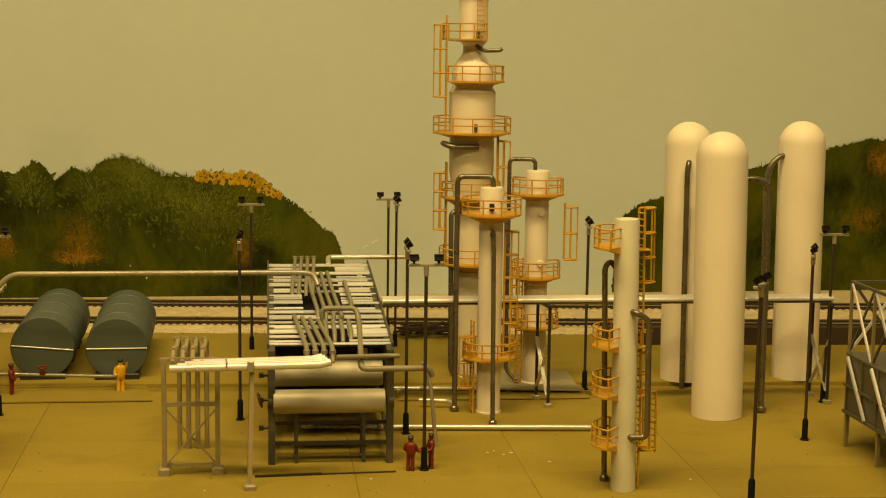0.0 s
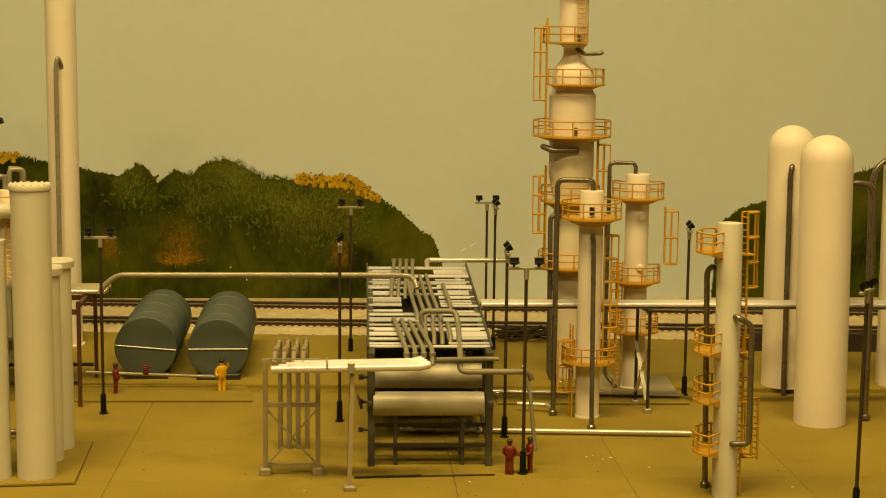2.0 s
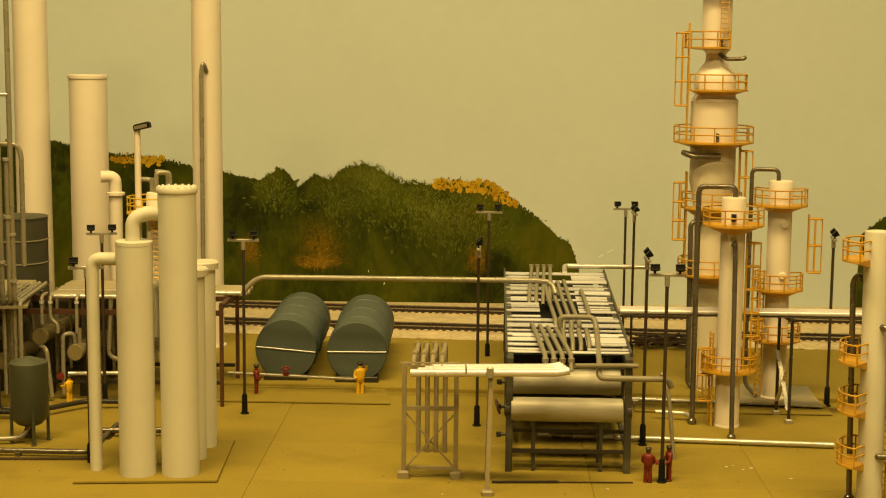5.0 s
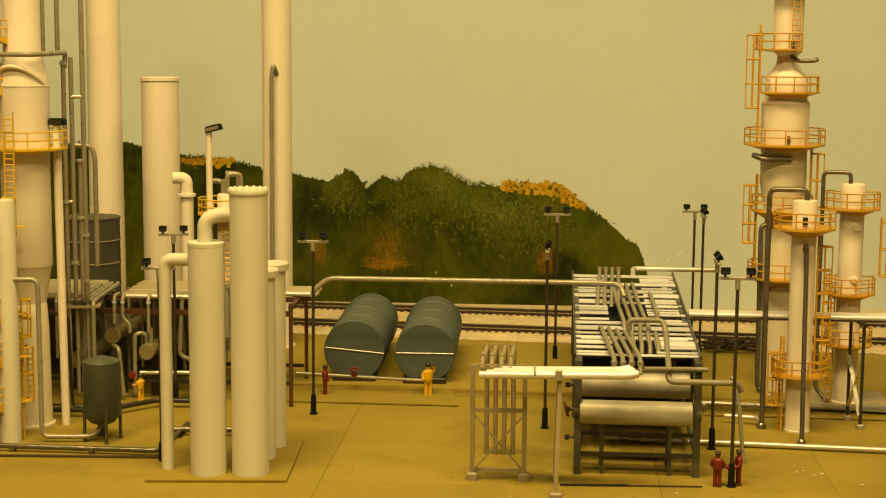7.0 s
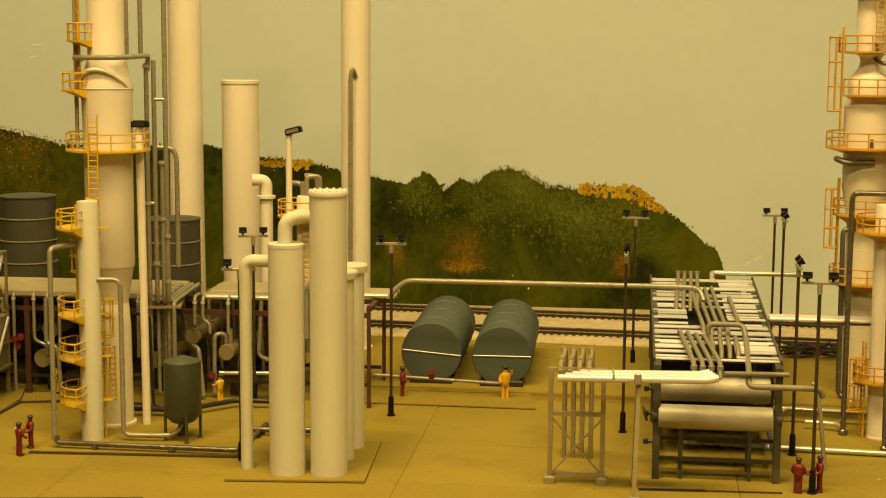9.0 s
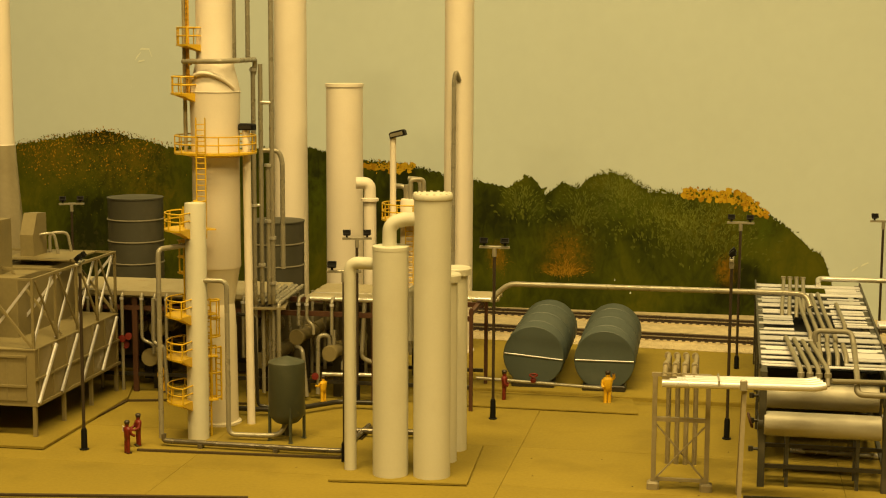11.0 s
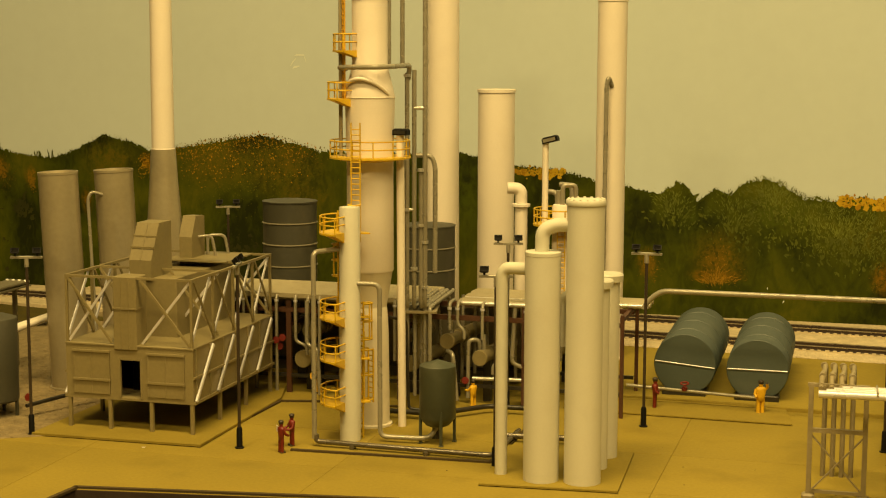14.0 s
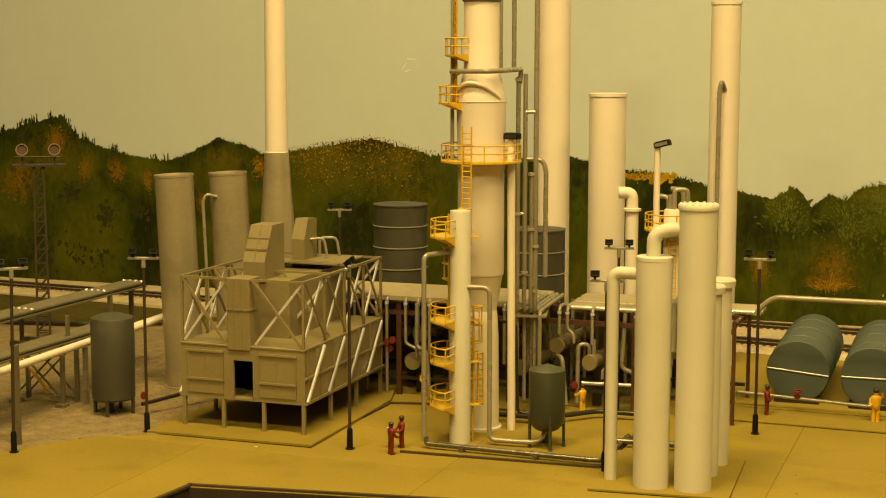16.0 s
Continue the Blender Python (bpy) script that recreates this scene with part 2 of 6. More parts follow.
        l.new(calc("MINIMUM", cover, 1.0), mix.inputs["Factor"])
        l.new(colour, mix.inputs["A"])
        mix.inputs["B"].default_value = paint
        colour = mix.outputs["Result"]
    l.new(colour, b.inputs["Base Color"])
    bp = n.new("ShaderNodeBump")
    bp.inputs["Strength"].default_value, bp.inputs["Distance"].default_value = 0.25, 0.0003
    l.new(stroke, bp.inputs["Height"])
    l.new(bp.outputs["Normal"], b.inputs["Normal"])
    return mat


WHITE = surface("white_styrene", (0.77, 0.70, 0.60), 0.55, vary=0.06, grain=80, stain=1.5, bump=0.08, dirt=(0.58, 0.48, 0.36), dirt_amount=0.16)
LOUVRE = surface("pale_silver_paint", (0.70, 0.68, 0.70), 0.34, 0.35, vary=0.08, grain=60, dirt=(0.4, 0.37, 0.3), dirt_amount=0.12)
SLATWHITE = surface("silver_white_slats", (0.66, 0.655, 0.70), 0.38, 0.1, vary=0.16, grain=60, dirt=(0.5, 0.46, 0.22), dirt_amount=0.3, each=0.28)
DULLPIPE = surface("dull_grey_pipe", (0.22, 0.198, 0.138), 0.42, vary=0.15, grain=60, dirt=(0.1, 0.09, 0.06), dirt_amount=0.3)
CREAM = surface("cream_white_paint", (0.60, 0.58, 0.475), 0.6, vary=0.06, grain=70, stain=1.5, bump=0.12, dirt=(0.42, 0.36, 0.24), dirt_amount=0.2)
MATWHITE = surface("flat_white_paint", (0.68, 0.62, 0.48), 0.6, vary=0.05, grain=80, stain=1.5, bump=0.1, dirt=(0.5, 0.44, 0.34), dirt_amount=0.15)
YELLOW = surface("yellow_plastic", (0.62, 0.40, 0.012), 0.42, vary=0.14, grain=60, bump=0.1, dirt=(0.5, 0.3, 0.02), dirt_amount=0.3)
PALEYELLOW = surface("faded_yellow_plastic", (0.52, 0.285, 0.014), 0.45, vary=0.14, grain=60, bump=0.1, dirt=(0.42, 0.2, 0.02), dirt_amount=0.35)
GREY = surface("grey_plastic", (0.05, 0.047, 0.034), 0.5, vary=0.15, grain=60, dirt=(0.16, 0.14, 0.095), dirt_amount=0.3)
STANDTAN = surface("weathered_tan_steel", (0.27, 0.225, 0.13), 0.5, vary=0.2, grain=60, dirt=(0.12, 0.1, 0.06), dirt_amount=0.35)
PIPEGREY = surface("grey_pipe_paint", (0.31, 0.285, 0.215), 0.3, 0.25, vary=0.12, grain=60, dirt=(0.2, 0.18, 0.12), dirt_amount=0.25)
BLUEGREY = surface("blue_grey_paint", (0.060, 0.078, 0.070), 0.45, vary=0.16, grain=50, stain=2, dirt=(0.17, 0.18, 0.15), dirt_amount=0.25)
TANKGREEN = surface("dark_grey_green_paint", (0.050, 0.057, 0.036), 0.45, vary=0.16, grain=50, stain=2, dirt=(0.15, 0.15, 0.11), dirt_amount=0.25)
TANKGREY = surface("dark_grey_paint", (0.053, 0.051, 0.034), 0.5, vary=0.16, grain=50, stain=2, dirt=(0.17, 0.15, 0.1), dirt_amount=0.25)
STEEL = surface("steel_pipe", (0.17, 0.148, 0.108), 0.28, 0.6, vary=0.12, grain=60, bump=0.03, dirt=(0.05, 0.042, 0.026), dirt_amount=0.4)
SILVER = surface("bright_silver_pipe", (0.64, 0.62, 0.57), 0.32, 0.6, vary=0.06, grain=60, bump=0.02, dirt=(0.4, 0.36, 0.28), dirt_amount=0.15)
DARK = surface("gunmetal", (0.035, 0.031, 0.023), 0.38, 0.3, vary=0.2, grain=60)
POLE = surface("dark_brown_pole", (0.035, 0.023, 0.013), 0.5, vary=0.2, grain=60)
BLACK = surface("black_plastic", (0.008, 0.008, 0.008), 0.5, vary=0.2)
DRUMGREY = surface("aluminium_drum_paint", (0.43, 0.405, 0.325), 0.5, 0.15, vary=0.1, grain=50, stain=2, dirt=(0.26, 0.225, 0.145), dirt_amount=0.35)
RACKTAN = surface("tan_pipe_paint", (0.345, 0.30, 0.187), 0.45, 0.1, vary=0.15, grain=60, dirt=(0.19, 0.155, 0.09), dirt_amount=0.35)
BRIDGEGREY = surface("dull_olive_grey_paint", (0.135, 0.118, 0.07), 0.5, vary=0.18, grain=60, dirt=(0.24, 0.2, 0.12), dirt_amount=0.3)
SHEETGREY = surface("dark_weathered_sheet", (0.078, 0.069, 0.046), 0.5, vary=0.16, grain=40, stain=2, dirt=(0.17, 0.145, 0.085), dirt_amount=0.25)
BEIGE = surface("weathered_grey_sheet", (0.222, 0.182, 0.085), 0.5, vary=0.2, grain=40, stain=2, dirt=(0.15, 0.122, 0.06), dirt_amount=0.4)
STACKGREY = surface("aluminium_paint", (0.42, 0.365, 0.24), 0.38, 0.5, vary=0.16, grain=30, stain=1.5, dirt=(0.2, 0.165, 0.1), dirt_amount=0.35)
BROWN = surface("rust_brown_steel", (0.072, 0.027, 0.011), 0.6, vary=0.25, dirt=(0.14, 0.06, 0.026), dirt_amount=0.3)
MASTBROWN = surface("brown_lattice_paint", (0.042, 0.032, 0.017), 0.5, vary=0.2)
RED = surface("red_paint", (0.15, 0.012, 0.005), 0.5, vary=0.12)
ORANGE = surface("orange_yellow_paint", (0.72, 0.42, 0.012), 0.5, vary=0.1)
LENS = surface("lamp_lens", (0.007, 0.0065, 0.005), 0.85, 0.0, vary=0.05)
for dull in (LENS, BLACK):
    dull.node_tree.nodes["Principled BSDF"].inputs["Specular IOR Level"].default_value = 0.12
CONCRETE = surface("tan_concrete", (0.255, 0.193, 0.031), 0.8, vary=0.22, grain=45, stain=0.9, bump=0.3, dirt=(0.175, 0.128, 0.021), dirt_amount=0.6, each=0.06)
CURB = surface("dark_curb", (0.07, 0.05, 0.022), 0.8, vary=0.2)
BALLAST = surface("tan_ballast", (0.56, 0.47, 0.30), 0.9, vary=0.35, grain=40, stain=8, bump=1.0, dirt=(0.3, 0.24, 0.14), dirt_amount=0.3)
GRAVEL = surface("grey_gravel", (0.225, 0.175, 0.092), 0.9, vary=0.45, grain=30, stain=9, bump=1.0, dirt=(0.17, 0.14, 0.1), dirt_amount=0.5)
GRASS = surface("dry_grass", (0.075, 0.060, 0.012), 0.9, vary=0.5, grain=30, stain=5, bump=1.0, dirt=(0.05, 0.05, 0.012), dirt_amount=0.6)
TIE = surface("dark_ties", (0.05, 0.035, 0.025), 0.7, vary=0.3)
RAIL = surface("rail_metal", (0.5, 0.44, 0.33), 0.3, 0.8, vary=0.2)
SKY = surface("painted_sky", (0.535, 0.605, 0.60), 0.8, vary=0.05, grain=8, stain=0.35, bump=0.12)
TREES = woods_paint()
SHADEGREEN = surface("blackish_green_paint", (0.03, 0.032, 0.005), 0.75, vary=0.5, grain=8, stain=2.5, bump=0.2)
MIDLEAF = surface("mid_green_paint_dabs", (0.076, 0.088, 0.009), 0.75, vary=0.5, grain=8, stain=2.5, bump=0.2)
BRIGHTLEAF = surface("leaf_green_paint_dabs", (0.115, 0.135, 0.018), 0.75, vary=0.5, grain=8, stain=2.5, bump=0.2)
FANORANGE = surface("bright_orange_paint_dabs", (0.30, 0.165, 0.008), 0.75, vary=0.4, grain=8, stain=2.5, bump=0.2)
LEAF = surface("green_paint_dabs", (0.062, 0.075, 0.002), 0.75, vary=0.5, grain=8, stain=2.5, bump=0.2)
OLIVE = surface("olive_gold_paint_dabs", (0.085, 0.085, 0.003), 0.75, vary=0.4, grain=8, stain=2.5, bump=0.2)
BRICKDAB = surface("brown_orange_paint_dabs", (0.11, 0.075, 0.002), 0.75, vary=0.4, grain=8, stain=2.5, bump=0.2)
RUSSET = surface("orange_paint_dabs", (0.165, 0.098, 0.004), 0.75, vary=0.4, grain=8, stain=2.5, bump=0.2)
GOLD = surface("golden_paint_dabs", (0.46, 0.29, 0.012), 0.75, vary=0.6, grain=8, stain=2.5, bump=0.2)
DEEPGOLD = surface("deep_golden_paint_dabs", (0.33, 0.18, 0.006), 0.75, vary=0.5, grain=8, stain=2.5, bump=0.2)
CHALK = surface("pale_paint_dabs", (0.70, 0.75, 0.69), 0.8, vary=0.1, grain=8, stain=2.5, bump=0.2)
ROOM = surface("room_paint", (0.13, 0.12, 0.10), 0.85, vary=0.04, bump=0.05)

# ---------------------------------------------------------------- kinds of fittings
ROUND = {}


def shared(key, make):
    """A mesh that several alike pieces share."""
    if key not in ROUND:
        ROUND[key] = make().mesh(key[0])
    return ROUND[key]


def platform(parent, z, r0, r1, a0, a1, mat, h=1.05, gap=32, x=0.0, y=0.0, bracket=0.55):
    """A curved walkway round a vessel with its railing."""
    full = abs(a1 - a0) >= 359
    m = at(x, y)
    deck = part("deck", Shape().arc_plate(r0 + 0.01, r1, a0, a1, z - 0.1, z + 0.02, 44), mat, parent, "", m)
    skirt = Shape()
    n = max(4, int(40 * abs(a1 - a0) / 360))
    vs, fs = [], []
    for i in range(n + 1):
        a = radians(a0 + (a1 - a0) * i / n)
        c, s = math.cos(a), math.sin(a)
        vs += [((r1 - 0.12) * c, (r1 - 0.12) * s, z - 0.1), (r0 * c, r0 * s, z - 0.1 - bracket), (r0 * c, r0 * s, z - 0.1)]
    for i in range(n):
        k = 3 * i
        fs += [(k, k + 3, k + 4, k + 1), (k + 1, k + 4, k + 5, k + 2)]
    fs += [(0, 1, 2), (3 * n + 2, 3 * n + 1, 3 * n)]
    skirt.add(vs, fs)
    part("bracket", skirt, mat, parent, "", m)
    rr = r1 - 0.06
    b0, b1 = (a0, a1) if not full else (a0, a0 + 360)
    pts = int(max(4, abs(b1 - b0) / 9))
    for k, name in ((1.0, "top_rail"), (0.52, "middle_rail")):
        line = arc(rr, b0, b1, z + h * k, pts)
        if not full:
            line = [(r0 * 1.02 * math.cos(radians(b0)), r0 * 1.02 * math.sin(radians(b0)), z + h * k)] + line + [(r0 * 1.02 * math.cos(radians(b1)), r0 * 1.02 * math.sin(radians(b1)), z + h * k)]
        part(name, Shape().pipe(line, 0.05, 6, 0), mat, parent, "", m)
    post = shared(("railing_post", mat.name, h), lambda: Shape().pipe([(0, 0, 0), (0, 0, h)], 0.05, 6, 0))
    count = max(2, round(abs(b1 - b0) / gap))
    for i in range(count + (0 if full else 1)):
        a = radians(b0 + (b1 - b0) * i / count)
        part("railing_post", post, mat, parent, "", at(x + rr * math.cos(a), y + rr * math.sin(a), z))
    return deck


def ladder(parent, x, y, facing, z0, z1, mat, cage=None, w=0.52):
    """A ladder with round rungs; facing is the angle from its rungs to the climber; cage: heights of the safety cage."""
    m = at(x, y, 0, facing)
    lad = part("ladder", Shape().beam((0, -w / 2, z0), (0, -w / 2, z1), 0.11, 0.07), mat, parent, "", m)
    part("ladder_stile", Shape().beam((0, w / 2, z0), (0, w / 2, z1), 0.11, 0.07), mat, lad)
    rung = shared(("rung", mat.name, w), lambda: Shape().pipe([(0, -w / 2, 0), (0, w / 2, 0)], 0.04, 5, 0))
    n = int((z1 - z0) / 0.36)
    for i in range(n):
        part("rung", rung, mat, lad, "", at(0, 0, z0 + 0.25 + i * 0.36))
    if cage:
        c0, c1 = cage
        k = max(2, round((c1 - c0) / 1.6))
        hoop = shared(("cage_hoop", mat.name, w), lambda: Shape().pipe([(0, -w / 2, 0), (0.45, -w * 0.62, 0), (0.85, -w * 0.35, 0), (0.92, 0, 0), (0.85, w * 0.35, 0), (0.45, w * 0.62, 0), (0, w / 2, 0)], 0.06, 6, 0))
        for i in range(k + 1):
            part("cage_hoop", hoop, mat, lad, "", at(0, 0, c0 + (c1 - c0) * i / k))
        bar = shared(("cage_bar", mat.name, round(c1 - c0, 2)), lambda: Shape().beam((0, 0, 0), (0, 0, c1 - c0), 0.09, 0.05))
        for bx, by in ((0.45, -w * 0.62), (0.92, 0), (0.45, w * 0.62)):
            part("cage_bar", bar, mat, lad, "", at(bx, by, c0))
    return lad


def truss_frame(parent, x0, x1, y0, y1, z0, z1, mat, brace, w=0.3, mid=True, name="post"):
    """Four posts with ties and crossed braces on the sides."""
    post = shared((name, mat.name, round(z1 - z0, 2), w), lambda: Shape().box(-w / 2, -w / 2, 0, w / 2, w / 2, z1 - z0, 0.03))
    for x in (x0, x1):
        for y in (y0, y1):
            part(name, post, mat, parent, "", at(x, y, z0))
    for y in (y0, y1):
        for za, zb in ((z0, z1),):
            part("brace", Shape().beam((x0, y - 0.06, za + 0.5), (x1, y - 0.06, zb - 0.2), 0.16, 0.1), brace, parent)
            part("brace", Shape().beam((x1, y + 0.06, za + 0.5), (x0, y + 0.06, zb - 0.2), 0.16, 0.1), brace, parent)
    for y in (y0, y1):
        part("tie_beam", Shape().beam((x0, y, z1 - 0.1), (x1, y, z1 - 0.1), 0.22), mat, parent)


def floodlight(x, y, turn, h=12.4, tilt=0.0, lean=0.0):
    """A yard lamp: dark pole with a thick foot, a pale crossbar and two black lamp heads."""
    ob = thing("yard_lamp", "dark pole lamp with two black floodlights on a crossbar", "lamp post", x, y, 0, turn, "yard lamps")
    part("foot", Shape().lathe([(0, 0), (0.3, 0), (0.3, 0.06), (0.2, 0.1), (0.19, 1.25), (0.13, 1.4), (0, 1.4)], 14), BLACK, ob)
    part("pole", Shape().pipe([(0, 0, 1.3), (lean, 0, h - 0.55)], 0.105, 10, 0), POLE, ob)
    part("pole_head", Shape().lathe([(0.0, h - 0.95), (0.15, h - 0.95), (0.15, h - 0.3), (0, h - 0.3)], 12, lean), PIPEGREY, ob, "pale grey socket")
    part("crossbar", Shape().box(lean - 1.05, -0.13, h - 0.38, lean + 1.05, 0.13, h - 0.22, 0.03), PIPEGREY, ob, "pale grey crossbar")
    for sx in (-0.72, 0.72):
        m = Matrix.Translation((lean + sx, -0.08, h + 0.12)) @ Matrix.Rotation(radians(-32 - tilt), 4, "X")
        a, b, c, d = 0.28, 0.18, 0.18, 0.11
        body = Shape()
        body.add([(-c, 0.26, -d), (c, 0.26, -d), (c, 0.26, d), (-c, 0.26, d), (-a, -0.06, -b), (a, -0.06, -b), (a, -0.06, b), (-a, -0.06, b),
                  (-a, -0.14, -b), (a, -0.14, -b), (a, -0.14, b), (-a, -0.14, b), (-0.23, -0.14, -0.13), (0.23, -0.14, -0.13), (0.23, -0.14, 0.13), (-0.23, -0.14, 0.13),
                  (-0.23, -0.08, -0.13), (0.23, -0.08, -0.13), (0.23, -0.08, 0.13), (-0.23, -0.08, 0.13)],
                 [(0, 1, 2, 3), (0, 4, 5, 1), (1, 5, 6, 2), (2, 6, 7, 3), (3, 7, 4, 0)]
                 + [(k + i, k + (i + 1) % 4, k + 4 + (i + 1) % 4, k + 4 + i) for k in (4, 8, 12) for i in range(4)])
        head = part("lamp_head", body.turned(m), BLACK, ob, "black rectangular floodlight")
        part("lens", Shape().box(-0.23, -0.085, -0.13, 0.23, -0.075, 0.13).turned(m), LENS, head, "black lens")
        part("lamp_bracket", Shape().beam((lean + sx, 0, h - 0.25), (lean + sx, 0.02, h + 0.05), 0.14, 0.08), BLACK, ob)
    return ob


def figurine(x, y, turn, mat, label, arm=0.0, fwd=0.5, size=1.0, paper=False):
    """A small painted model figure, plain."""
    s = Shape()
    for sx in (-0.13, 0.13):
        s.pipe([(sx, 0.02, 0.0), (sx, 0, 0.95)], 0.12, 8, 0)
        s.box(sx - 0.11, -0.2, 0.0, sx + 0.11, 0.12, 0.1, 0.02)
    body = Shape().lathe([(0, 0.8), (0.24, 0.82), (0.27, 1.15), (0.33, 1.5), (0.3, 1.66), (0.12, 1.74), (0, 1.75)], 12)
    s.add([(a * 1.0, b * 0.62, c) for a, b, c in body.v], body.f, True)
    s.lathe([(0, 1.72), (0.11, 1.74), (0.15, 1.88), (0.15, 2.0), (0.19, 2.0), (0.19, 2.04), (0.13, 2.12), (0, 2.15)], 12)
    for sx in (-1, 1):
        a = arm if sx > 0 else 0.0
        s.pipe([(sx * 0.3, 0, 1.58), (sx * 0.38, -0.12 * fwd, 1.25 + 0.5 * a), (sx * 0.3, -0.45 * fwd, 1.12 + 1.0 * a)], 0.085, 8, 0.1)
    if paper:
        s.box(-0.24, -0.98, 1.02, 0.24, -0.93, 1.4)
        s.box(-0.34, -0.95, 1.1, 0.34, -0.36, 1.2)
    s = s.turned(Matrix.Scale(size, 4))
    ob = solid("model_worker", s, mat, label, "figurine", x, y, 0, turn, "model workers")
    ob.data.materials.append(POLE)
    ob.data.materials.append(WHITE)
    for f in ob.data.polygons:
        z = f.center.z / U
        if z > 1.86 * size or z < 0.12 * size:
            f.material_index = 1
        elif paper and f.center.y / U < -0.9 * size:
            f.material_index = 2
    return ob


# ---------------------------------------------------------------- the setting: base board, wall with painted woods, room
def wall_y(x):
    return 147 + 0.135 * x


def slab(outline, z0, z1, groove=0.05):
    """A flat slab with a chamfered upper edge."""
    bm = bmesh.new()
    f = bm.faces.new([bm.verts.new((x, y, z1)) for x, y in outline])
    if f.calc_area() and f.normal.z < 0:
        f.normal_flip()
    bm.normal_update()
    if f.normal.z < 0:
        f.normal_flip()
    bmesh.ops.inset_individual(bm, faces=[f], thickness=groove, depth=0)
    ring = [v for v in bm.verts if not any(g is f for g in v.link_faces)]
    for v in ring:
        v.co.z -= groove
    lower = {v: bm.verts.new((v.co.x, v.co.y, z0)) for v in ring}
    for e in [e for e in bm.edges if e.verts[0] in lower and e.verts[1] in lower]:
        a, b = e.verts
        bm.faces.new((a, b, lower[b], lower[a]))
    bmesh.ops.recalc_face_normals(bm, faces=bm.faces)
    bmesh.ops.triangulate(bm, faces=[g for g in bm.faces if len(g.verts) > 4])
    s = Shape()
    bm.verts.index_update()
    s.add([v.co for v in bm.verts], [[v.index for v in g.verts] for g in bm.faces])
    bm.free()
    return s


ground = thing("ground", "tan concrete yard of large flat slabs with fine joints", "ground", kind="structure")
base = slab([(-230, 20), (130, 20), (130, 175), (-230, 175)], -3.2, -1.6)
part("baseboard", base, CURB, ground, "dark board below the slabs")

# concrete yard, cut into slabs along its joints; a sunken pit lies in front, and the board ends in front of the domed vessels
bm = bmesh.new()
outline = [(-230, 30), (-55.6, 30), (-56.0, 71.0), (-38.0, 76.2), (-37.6, 30), (19.0, 30), (19.2, 83.05), (26.6, 83.6), (26.6, 30), (120, 30), (120, 135), (-230, 125)]
bm.faces.new([bm.verts.new((x, y, 0)) for x, y in outline])
TURN = radians(7.0)
AX, AY = Vector((math.cos(TURN), math.sin(TURN), 0)), Vector((-math.sin(TURN), math.cos(TURN), 0))
for u in (-68.0, -51.0, -33.9, -14.2, 5.6, 15.7, 25.8):
    q = AX * u
    bmesh.ops.bisect_plane(bm, geom=bm.verts[:] + bm.edges[:] + bm.faces[:], plane_co=q, plane_no=AX)
for v in (70.8, 86.0, 94.9, 108.5, 121.5):
    q = AY * v
    bmesh.ops.bisect_plane(bm, geom=bm.verts[:] + bm.edges[:] + bm.faces[:], plane_co=q, plane_no=AY)
for f in sorted(bm.faces, key=lambda f: (round(f.calc_center_median().y, 3), round(f.calc_center_median().x, 3))):
    pts = [(v.co.x, v.co.y) for v in f.verts]
    part("slab", slab(pts, -0.8, random.uniform(-0.012, 0.0), 0.05), CONCRETE, ground)
bm.free()
pit = Shape()
pit.box(-60, 28, -1.58, -34, 80, -1.3)
part("pit_floor", pit, BLACK, ground, "dark sunken pit floor")
rim = Shape()
rim.beam((-56.1, 71.15, 0.03), (-37.5, 76.5, 0.03), 0.28, 0.16)
rim.beam((-55.95, 71.2, 0.03), (-55.55, 40, 0.03), 0.28, 0.16)
lining = Shape()
lining.beam((-56.0, 70.93, -0.72), (-37.9, 76.13, -0.72), 0.1, 1.3)
lining.beam((-55.98, 71.0, -0.72), (-55.6, 40, -0.72), 0.1, 1.3)
part("pit_wall", lining, TIE, ground, "dark brown pit wall")
part("pit_rim", rim, CURB, ground, "narrow dark edging round the pit")

def pad(name, outline, top, label):
    """A thin card pad that lies on a slightly smaller packing, with a narrow gap below its edge."""
    ob = thing(name, label, "pad", kind="structure")
    cx, cy = sum(p[0] for p in outline) / len(outline), sum(p[1] for p in outline) / len(outline)
    part("plate", slab(outline, 0.05, top, 0.03), CONCRETE, ob)
    inner = [(x + 0.12 * (1 if cx > x else -1), y + 0.12 * (1 if cy > y else -1)) for x, y in outline]
    # dark colour here helps the contact shadow under the plate's edge
    part("packing", slab(inner, -0.02, 0.05, 0.01), CURB, ob, "dark packing that draws a shadow line below the plate")
    return ob


# specks and scuffs lying on the concrete
specks = Shape()
rsp = random.Random(21)
for i in range(70):
    x, y = rsp.uniform(-52, 26), rsp.uniform(82.5, 106)
    r = rsp.uniform(0.025, 0.06)
    specks.add([(x + r * math.cos(a), y + 1.4 * r * math.sin(a), 0.012) for a in (0, 1, 2, 3, 4, 5)] + [(x, y, 0.012 + 0.5 * r)], [(k, (k + 1) % 6, 6) for k in range(6)])
solid("yard_specks", specks, CURB, "dark specks and crumbs scattered over the concrete", "specks", kind="stuff")

